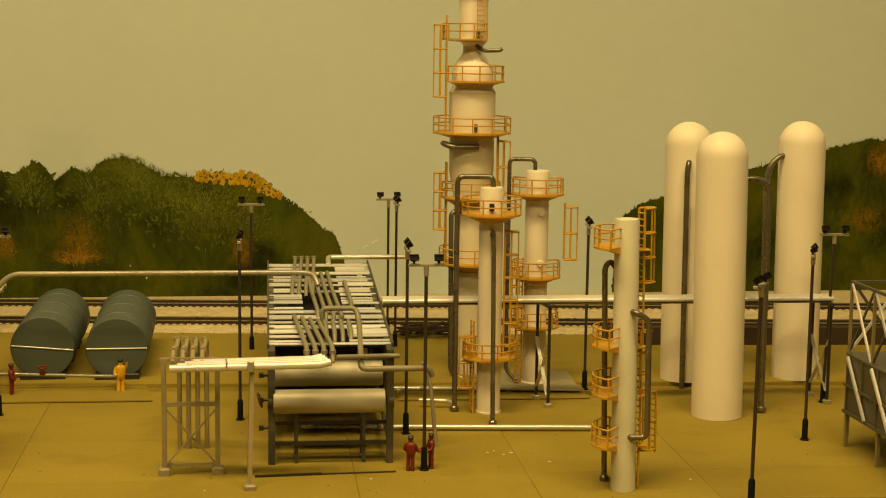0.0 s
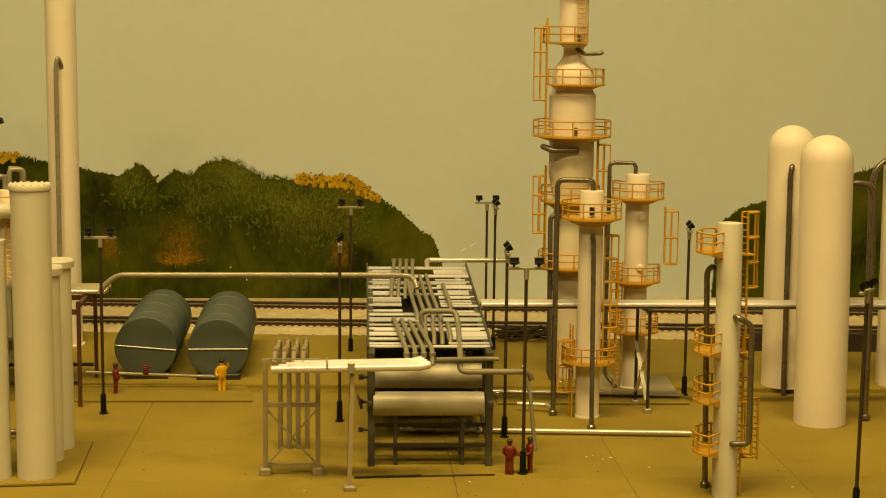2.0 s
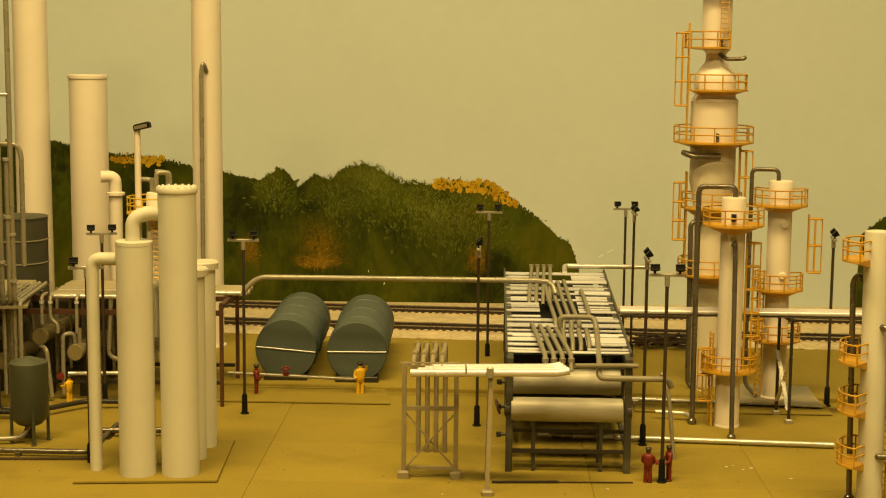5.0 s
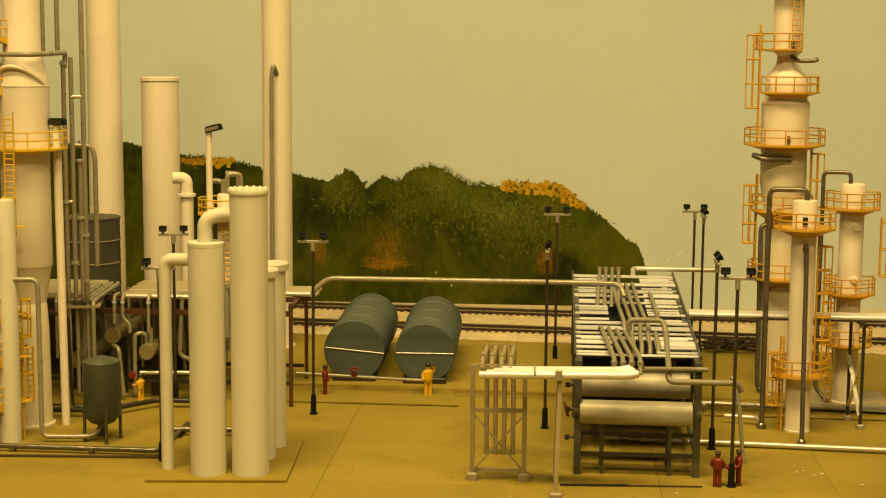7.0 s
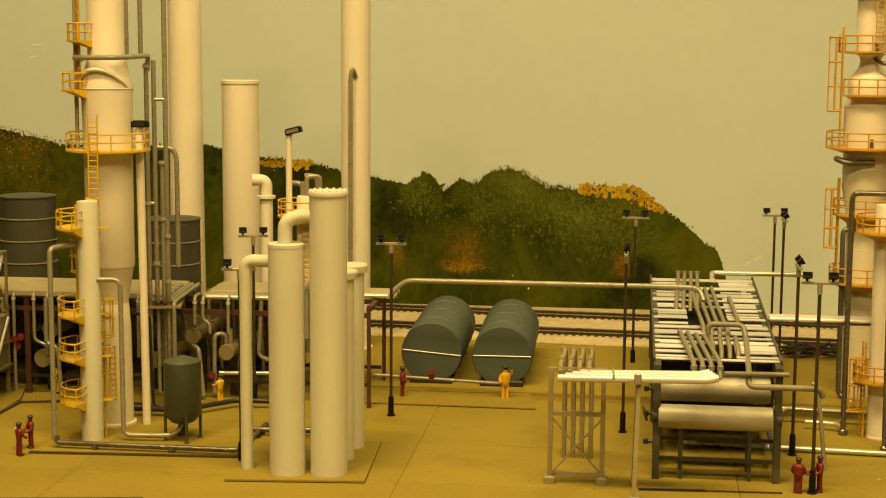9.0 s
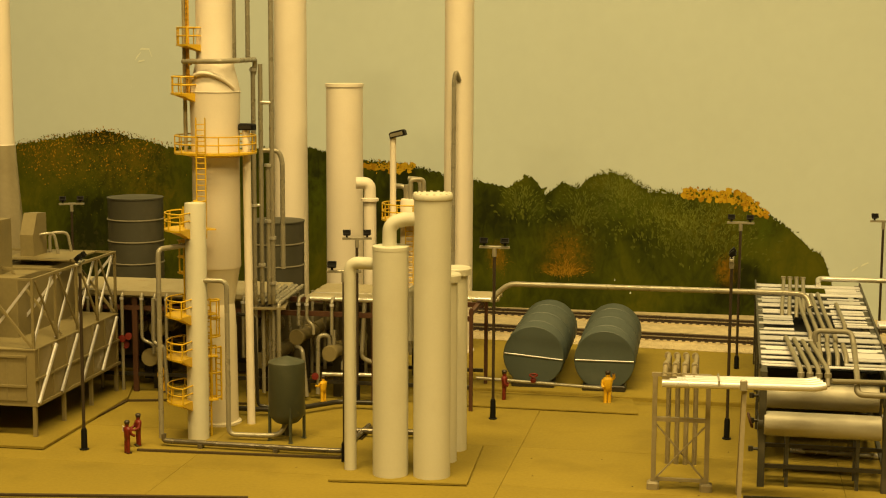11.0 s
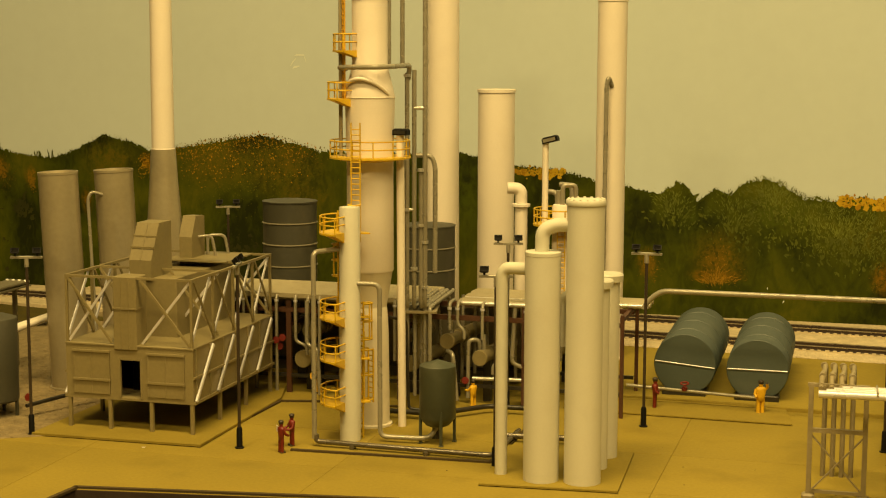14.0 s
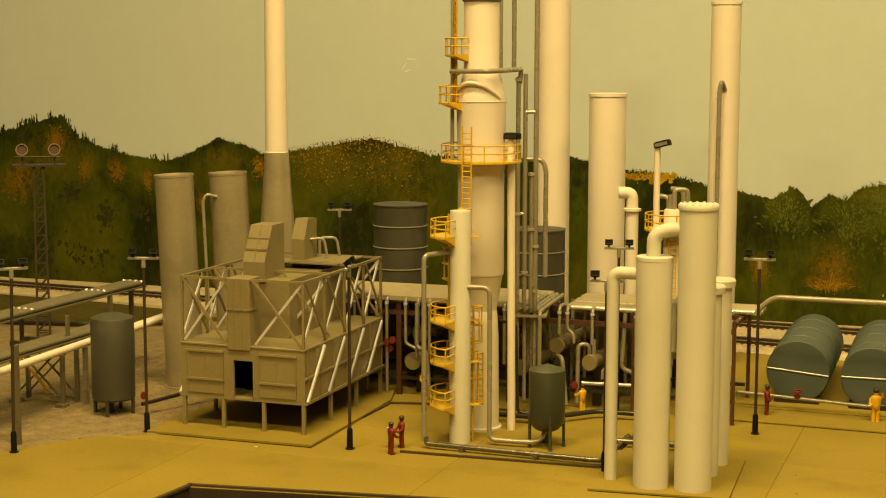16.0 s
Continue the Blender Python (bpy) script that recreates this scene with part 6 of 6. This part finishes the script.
C = thing("distillation_column", "short white column with a yellow platform and ladder", "column", -35.7, 99.6)
part("shell", Shape().lathe([(0, 7.7), (0.62, 7.7), (0.62, 14.9), (0.55, 15.05), (0, 15.05)], 32), WHITE, C)
platform(C, 13.7, 0.62, 1.95, 90, 400, YELLOW, 1.05, 34, bracket=0.3)
ladder(C, 0.3, -0.85, 290, 7.6, 13.6, YELLOW)
part("vent", Shape().pipe([(0.1, 0, 15), (0.1, 0, 16.4), (0.9, 0.4, 16.4), (0.9, 0.5, 15.2)], 0.17, 10, 0.3), PIPEGREY, C)
part("vent", Shape().pipe([(-0.2, 0.3, 15), (-0.2, 0.3, 16.0)], 0.28, 12, 0), PIPEGREY, C)
vent = thing("vent_pipes", "two bent grey vent pipes behind the vessels", "pipes", -38.0, 112.0, 0.34)
for k in (0, 1.2):
    part("pipe", Shape().pipe([(k - 2.2, 0, 0), (k - 2.2, 0, 14.4 + 0.5 * k), (k - 3.2, 0, 14.4 + 0.5 * k)], 0.2, 10, 0.5), PIPEGREY, vent)


def banded_tank(x, y, r, h, label):
    ob = thing("banded_tank", label, "tank", x, y, 0.34, 0, "banded tanks")
    part("shell", Shape().lathe([(0, 0), (r, 0), (r, h - 0.12), (r + 0.06, h - 0.1), (r + 0.06, h), (r - 0.1, h + 0.02), (0, h + 0.22)], 56), TANKGREY, ob)
    for i in range(1, int(h / 1.9) + 1):
        z = h - 1.82 * i
        part("band", Shape().lathe([(r, z - 0.06), (r + 0.07, z - 0.03), (r + 0.07, z + 0.03), (r, z + 0.06)], 56), DULLPIPE, ob, "pale worn band")
    return ob


banded_tank(-64.8, 113.6, 2.3, 12.6, "dark grey upright tank with raised bands")
banded_tank(-52.4, 114.6, 2.3, 11.0, "dark grey banded tank behind the riser pipes")

# ---------------------------------------------------------------- fired heater
def furnace(x, y, turn, sheet=BEIGE):
    ob = thing("fired_heater", "weathered grey box furnace on legs under an open truss" if sheet is BEIGE else "dark grey box furnace on legs with bright braces", "furnace", x, y, 0, turn, "fired heaters")
    w, d, z0, z1, z2 = 9.3, 14.0, 2.25, 6.05, 10.55
    leg = shared(("leg", "furnace", 0), lambda: Shape().box(-0.125, -0.125, 0, 0.125, 0.125, 2.4, 0.02))
    for yy in (0.15, 4.6, 9.2, d - 0.15):
        for xx in ((0.15, 3.15, 6.2, w - 0.15) if yy < 1 else (0.15, w - 0.15)):
            part("leg", leg, sheet, ob, "", at(xx, yy))
    part("floor_plate", Shape().box(0, 0, z0, w, d, z0 + 0.15), sheet, ob)
    part("roof_plate", Shape().box(-0.05, -0.05, z1 - 0.12, w + 0.05, d + 0.05, z1, 0.03), sheet, ob)
    front = Shape()
    front.box(0, 0, z0 + 0.15, 4.0, 0.2, z1 - 0.12)
    front.box(5.5, 0, z0 + 0.15, w, 0.2, z1 - 0.12)
    front.box(4.0, 0, z0 + 2.75, 5.5, 0.2, z1 - 0.12)
    part("front_wall", front, sheet, ob)
    part("back_wall", Shape().box(0, d - 0.2, z0 + 0.15, w, d, z1 - 0.12), sheet, ob)
    # added black sheet behind the door opening, paints the shade inside
    part("interior_shade", Shape().box(3.6, 2.6, z0 + 0.15, 6.0, 2.75, z1 - 0.12), BLACK, ob, "black sheet imitating the dark interior")
    for xx in (0.0, w - 0.2):
        part("side_wall", Shape().box(xx, 0.2, z0 + 0.15, xx + 0.2, d - 0.2, z1 - 0.12), sheet, ob)
    for px in (0.55, 6.0):
        pan = part("wall_panel", Shape().box(px, -0.06, z0 + 0.35, px + 2.7, 0.02, z1 - 0.55, 0.01), sheet, ob)
        part("panel_rail", Shape().box(px - 0.05, -0.16, z1 - 0.6, px + 2.75, 0.0, z1 - 0.45), sheet, pan)
        part("panel_rail", Shape().box(px - 0.05, -0.16, z0 + 1.25, px + 2.75, 0.0, z0 + 1.4), sheet, pan)
        for k in (0.0, 1.3, 2.62):
            part("panel_rib", Shape().box(px + k, -0.1, z0 + 0.35, px + k + 0.08, 0.0, z1 - 0.6), sheet, pan)
    part("door_frame", Shape().box(3.9, -0.05, z0 + 0.2, 4.02, 0.02, z1 - 0.9).box(5.48, -0.05, z0 + 0.2, 5.6, 0.02, z1 - 0.9), sheet, ob)
    for sx, o in ((w, 0.1), (0, -0.1)):
        for k in range(7):
            part("side_rib", Shape().box(sx + min(0, o), 0.4 + k * 2.2, z0 + 0.1, sx + max(0, o), 0.52 + k * 2.2, z1 - 0.1), sheet, ob)
        part("side_rail", Shape().box(sx + min(0, 1.4 * o), 0, z0 + 1.7, sx + max(0, 1.4 * o), d, z0 + 1.85), sheet, ob)
        part("side_rail", Shape().box(sx + min(0, 1.6 * o), 0, z0, sx + max(0, 1.6 * o), d, z0 + 0.18), sheet, ob)
        for k in range(4):
            part("diagonal_brace", Shape().beam((sx + 1.6 * o, 0.15 + 3.5 * k, z0 + 0.2), (sx + 1.6 * o, 3.0 + 3.5 * k, z1 - 0.2), 0.22, 0.14, (1, 0, 0)), SLATWHITE, ob, "bright diagonal brace")
    # open truss above
    tp = shared(("truss_post", "furnace", 0), lambda: Shape().box(-0.085, -0.085, 0, 0.085, 0.085, z2 - z1))
    for yy in (0.1, 3.6, 7.0, 10.5, d - 0.1):
        for xx in (0.1, w - 0.1):
            part("truss_post", tp, sheet, ob, "", at(xx, yy, z1))
    for xx in (0.1, w - 0.1):
        part("truss_chord", Shape().beam((xx, 0, z2), (xx, d, z2), 0.17), sheet, ob)
        for k in range(4):
            y0, y1 = 0.1 + 3.47 * k, 3.57 + 3.47 * k
            part("truss_brace", Shape().beam((xx - 0.07, y0, z1 + 0.1), (xx - 0.07, y1 - 0.3, z2 - 0.1), 0.18, 0.1, (1, 0, 0)), SLATWHITE, ob, "bright truss brace")
            part("truss_brace", Shape().beam((xx + 0.07, y1, z1 + 0.1), (xx + 0.07, y0 + 0.3, z2 - 0.1), 0.15, 0.1, (1, 0, 0)), sheet, ob)
    for yy in (0.1, 4.7, 9.3, d - 0.1):
        part("truss_chord", Shape().beam((0, yy, z2), (w, yy, z2), 0.16), sheet, ob)
    for yy in (0.1, 4.7, d - 0.1):
        for xa, xb in ((0.2, 3.4), (5.6, w - 0.2)):
            part("truss_brace", Shape().beam((xa, yy - 0.07, z2 - 0.1), (xb, yy - 0.07, z1 + 0.1), 0.17, 0.1, (0, 1, 0)), sheet, ob)
            part("truss_brace", Shape().beam((xa, yy + 0.07, z1 + 0.1), (xb, yy + 0.07, z2 - 0.1), 0.17, 0.1, (0, 1, 0)), LOUVRE, ob)
    part("flue_box", Shape().box(3.62, -0.12, z1 - 0.3, 5.3, 1.5, z2 + 0.1, 0.05), sheet, ob)
    part("flue_band", Shape().box(3.56, -0.18, z1 + 2.4, 5.36, 1.0, z1 + 2.52), sheet, ob)
    for k in (4.15, 4.72):
        part("flue_seam", Shape().box(k, -0.16, z1 - 0.2, k + 0.07, -0.1, z2), sheet, ob)
    part("convection_box", Shape().box(3.0, 3.4, z1, 6.6, d - 1.0, z2 - 0.4, 0.05), sheet, ob)
    hood = Shape()
    a, b, y0, y1, za, zb, zc = 3.3, 4.95, 3.0, 6.2, z2 - 0.4, z2 + 0.8, z2 + 3.25
    hood.add([(a, y0, za), (b, y0, za), (b, y1, za), (a, y1, za), (a, y0, zb), (b, y0, zb), (b, y1, zc), (a, y1, zc), (a, y0 + 1.3, zc), (b, y0 + 1.3, zc)],
             [(0, 1, 5, 4), (4, 5, 9, 8), (8, 9, 6, 7), (1, 2, 6, 9, 5), (2, 3, 7, 6), (3, 0, 4, 8, 7), (3, 2, 1, 0)])
    hd = part("hood", hood, sheet, ob, "sloped sheet hood")
    part("hood_seam", Shape().beam(((a + b) / 2, y0 - 0.02, zb), ((a + b) / 2, y0 + 1.28, zc), 0.07, 0.06), sheet, hd)
    part("hood_seam", Shape().box(a - 0.04, y0 + 0.78, zb + 1.5, b + 0.04, y0 + 0.9, zb + 1.62), sheet, hd)
    part("hood_seam", Shape().box(a - 0.04, y0 + 0.35, zb + 0.75, b + 0.04, y0 + 0.5, zb + 0.9), sheet, hd)
    duct = Shape()
    duct.add([(x, y, z) for x in (3.75, 4.75) for y, z in ((10.0, z2 - 0.5), (12.2, z2 - 0.5), (12.2, z2 + 3.0), (10.7, z2 + 3.1), (10.0, z2 + 1.6))],
             [(0, 1, 2, 3, 4), (9, 8, 7, 6, 5)] + [(i, 5 + i, 5 + (i + 1) % 5, (i + 1) % 5) for i in range(5)])
    part("duct", duct, sheet, ob, "sloped sheet duct")
    part("top_deck", Shape().box(3.0, 8.8, z2 - 0.02, w - 1.4, d - 0.3, z2 + 0.08), sheet, ob)
    part("rail_pipe", Shape().pipe([(4.5, 11.0, z2), (4.5, 11.0, z2 + 1.5), (5.6, 11.6, z2 + 1.6), (5.8, 11.8, z2)], 0.11, 10, 0.4), PIPEGREY, ob)
    part("rail_pipe", Shape().pipe([(4.9, 12.4, z2), (4.9, 12.4, z2 + 1.5), (6.0, 13.0, z2 + 1.5), (6.2, 13.2, z2)], 0.11, 10, 0.4), PIPEGREY, ob)
    return ob


furnace(-65.1, 82.7, 7.5)
pad("furnace_pad", [(-66.2, 80.2), (-54.2, 82.0), (-56.1, 96.2), (-58.0, 100.5), (-68.3, 99.0)], 0.22, "thin concrete pad under the furnace")
furnace(27.55, 80.4, 8.5, SHEETGREY)
ch = thing("furnace_stack", "tapered grey stack base with a tall white chimney", "chimney stack", -68.03, 99.35, 0)
part("leg_frame", Shape().lathe([(0, 0), (1.5, 0), (1.45, 9.6), (0, 9.6)], 24), DARK, ch)
part("cone", Shape().lathe([(1.52, 9.5), (1.55, 9.8), (1.32, 12.5), (1.12, 15.2), (0.94, 18.05)], 44), STACKGREY, ch, "grey tapered base")
part("chimney", Shape().lathe([(0.92, 18.05), (0.88, 18.1), (0.82, 32), (0, 32)], 40), WHITE, ch)

def grey_stack(x, y):
    ob = thing("grey_stack", "tall dull aluminium-grey cylinder with a rim", "tank", x, y, 0.05, 0, "grey stacks")
    part("shell", Shape().lathe([(0, 0), (1.47, 0), (1.47, 16.3), (1.5, 16.32), (1.5, 16.5), (1.4, 16.5), (1.36, 16.2), (0, 16.2)], 52).turned(Matrix.Rotation(radians(-2.2), 4, (-0.42, 0.9, 0))), STACKGREY, ob)
    part("base_ring", Shape().lathe([(1.4, 0), (1.62, 0), (1.6, 0.14), (1.4, 0.16)], 52), STACKGREY, ob)
    return ob


g1 = grey_stack(-72.85, 93.55)
grey_stack(-70.45, 97.25)
part("riser_pipe", Shape().pipe([(1.85, 2.15, 14.6), (1.2, 1.45, 14.9), (1.0, 1.25, 14.4), (1.5, 1.45, 0)], 0.13, 10, 0.3), PIPEGREY, g1, "pale thin pipe")
S = thing("settling_tank", "dark grey domed tank on short legs over gravel", "tank", -71.95, 83.8, 0.06)
part("shell", Shape().lathe([(0, 1.0), (1.4, 1.05), (1.52, 1.2), (1.54, 6.9), (1.5, 6.97), (0.8, 7.2), (0, 7.3)], 48), TANKGREY, S)
for a in (20, 110, 200, 290):
    part("leg", Shape().box(-0.09, -0.09, 0, 0.09, 0.09, 1.4).turned(Matrix.Translation((1.4 * math.cos(radians(a)), 1.4 * math.sin(radians(a)), 0))), TANKGREY, S)
part("drain", Shape().pipe([(-0.3, 0, 1.1), (-0.3, 0, 0.1)], 0.25, 10, 0), DARK, S)
wp = thing("side_pipe", "dark ground pipe with a red valve by the tank", "pipe")
part("pipe", Shape().pipe([(-69.6, 84.0, 0.9), (-68.0, 89.5, 1.2)], 0.15, 10, 0), DARK, wp)
part("valve_wheel", Shape().lathe([(0, -0.05), (0.28, -0.04), (0.28, 0.04), (0, 0.05)], 12).turned(Matrix.Translation((-69.5, 84.1, 1.5)) @ Matrix.Rotation(radians(80), 4, "X")), RED, wp, "red valve wheel")

ground_pipe([(-112, 105.6, 0.35), (-104.5, 107.9, 0.35), (-97.4, 110.2, 0.35), (-91.0, 114.2, 0.35)], 0.2, DARK, "dark pipe along the edge of the dry grass")

# ---------------------------------------------------------------- pipe bridges over the gravel
L = thing("pipe_bridge", "two-level grey pipe bridge on braced stands over gravel", "pipe bridge", -78.2, 84.5, 0, 6.5)
def flat_run(x0, x1, y0, y1, z, n):
    for k in range(n):
        x = x0 + (x1 - x0) * k / (n - 1)
        part("pipe", Shape().pipe([(x, y0, z), (x, y1, z)], 0.17, 10, 0), BRIDGEGREY, L)
    part("tray", Shape().box(x0 - 0.3, y0, z - 0.32, x1 + 0.3, y1, z - 0.2), BRIDGEGREY, L)


flat_run(-2.6, -1.0, -16, 14.5, 6.95, 6)
flat_run(0.2, 1.7, -16, 6.5, 5.0, 6)
truss_frame(L, -2.6, 1.7, -1.2, 0.6, 0, 4.7, BRIDGEGREY, BRIDGEGREY, 0.3)
for x in (-2.4, 1.6):
    part("upper_post", Shape().box(x - 0.12, -0.4, 4.5, x + 0.12, -0.16, 6.7), BRIDGEGREY, L)
    part("stand_foot", Shape().box(x - 0.4, -1.6, 0, x + 0.4, -0.8, 0.35, 0.06), BRIDGEGREY, L)
part("brace_plate", Shape().beam((-2.0, -1.45, 3.9), (0.6, -1.45, 1.2), 0.2, 0.1, (0, 1, 0)), PALEYELLOW, L, "yellow-brown brace")
part("upper_post", Shape().box(-2.2, 14.0, 0, -1.9, 14.3, 6.7), BRIDGEGREY, L)
part("upper_post", Shape().box(5.1, -11.6, 0, 5.4, -11.3, 6.7), BRIDGEGREY, L)
part("upper_post", Shape().box(-1.0, 9.0, 0, -0.7, 9.3, 6.7), BRIDGEGREY, L)
for y in (-1.0, 8.5, 14.0):
    for k in range(4):
        part("pipe_clip", Shape().lathe([(0, 0), (0.18, 0), (0.12, 0.14), (0, 0.16)], 8).turned(Matrix.Translation((-2.6 + 0.55 * k, y, 7.05))), SILVER, L)
wpipe = thing("white_pipe", "white pipe running over the gravel to the stacks", "pipe", 0, 0)
part("pipe", Shape().pipe([(-73.4, 73.0, 4.65), (-77.6, 97.5, 4.65)], 0.27, 14, 0), WHITE, wpipe)
part("pipe", Shape().pipe([(-74.8, 88.0, 4.9), (-77.0, 99.5, 4.9)], 0.26, 14, 0), WHITE, wpipe)
part("prop", Shape().box(-75.6, 84.8, 0, -75.3, 85.1, 4.3), PIPEGREY, wpipe)
TW = thing("lattice_mast", "brown lattice mast with two round searchlights", "mast", -96.6, 104.2, 0.06, 40)
for x in (-0.55, 0.55):
    for y in (-0.55, 0.55):
        part("mast_leg", Shape().beam((x, y, 0), (x * 0.75, y * 0.75, 15.6), 0.17), MASTBROWN, TW)
for k in range(12):
    z = 0.6 + k * 1.26
    s = 0.55 - 0.011 * z
    for y in (-s, s):
        part("lattice_bar", Shape().beam((-s, y, z), (s, y, z + 1.2), 0.1), MASTBROWN, TW)
        part("lattice_bar", Shape().beam((-s, y, z), (s, y, z), 0.1), MASTBROWN, TW)
part("mast_deck", Shape().box(-2.3, -0.7, 15.6, 2.3, 0.7, 15.8), MASTBROWN, TW)
part("mast_rail", Shape().pipe([(-2.0, -0.65, 16.5), (2.0, -0.65, 16.5)], 0.07, 8, 0), MASTBROWN, TW)
for x in (-1.4, 1.4):
    hd = Shape().lathe([(0, -0.7), (0.5, -0.65), (0.55, 0), (0.55, 0.25), (0.45, 0.25), (0.4, 0.05), (0, 0.05)], 20).turned(Matrix.Translation((x, -0.3, 17.1)) @ Matrix.Rotation(radians(80), 4, "X"))
    h2 = part("searchlight", hd, BRIDGEGREY, TW, "round grey searchlight")
    part("lens", Shape().lathe([(0, 0), (0.42, 0)], 18).turned(Matrix.Translation((x, -0.3, 17.1)) @ Matrix.Rotation(radians(80), 4, "X") @ Matrix.Translation((0, 0, 0.1))), BROWN, h2, "dark brown lens")
    part("searchlight_yoke", Shape().beam((x, -0.3, 15.8), (x, -0.3, 16.7), 0.15), MASTBROWN, TW)

# ---------------------------------------------------------------- yard lamps and model workers
for x, y, turn, lean in ((-0.95, 87.6, 6, 0.0), (-2.24, 95.8, 97, 0.0), (-13.3, 98.8, 96, 0.0), (-15.2, 120.0, 5, 0.0), (-29.4, 99.15, 8, 0.0), (23.4, 95.6, 75, 0.3), (17.27, 82.0, 60, 0.2),
                         (10.45, 109.0, 91, 0.0), (-4.65, 128.2, 12, 0.0), (-3.8, 122.0, 100, -0.2), (27.1, 106.0, 8, 0.3), (-66.35, 80.4, 26, 0.0), (-51.85, 82.98, 110, 0.0), (-70.7, 72.2, 50, 0.2),
                         (-39.9, 100.4, 22, 0.0), (-34.9, 85.0, 18, 0.0), (-70.3, 112.6, 30, 0.0)):
    floodlight(x, y, turn, {-0.95: 12.55, -4.65: 11.95, -70.3: 12.55, 17.27: 12.5}.get(x, 12.3), 0.0, lean)
RUST = "painted model worker in dark red overalls standing on concrete"
figurine(-1.75, 87.4, 170, RED, RUST, 0.0, 0.6)
figurine(-0.55, 88.0, 290, RED, "painted model worker in dark red overalls holding a white paper", 0.0, 0.9, 1.0, True)
figurine(-30.05, 104.5, 100, RED, RUST, 0.0, 0.6, 1.1)
figurine(-48.81, 83.05, 150, RED, RUST, 0.0, 0.8)
figurine(-49.05, 84.9, 320, RED, "painted model worker in dark red overalls holding a white paper", 0.0, 0.9, 1.0, True)
YEL = "painted model worker in yellow overalls reaching to a valve"
figurine(-22.72, 105.9, 25, ORANGE, YEL, 0.85, 0.5, 1.18)
figurine(-42.15, 99.45, 250, ORANGE, YEL, 0.2, 1.0)
figurine(-54.9, 99.2, 60, ORANGE, YEL, 0.2, 0.6)
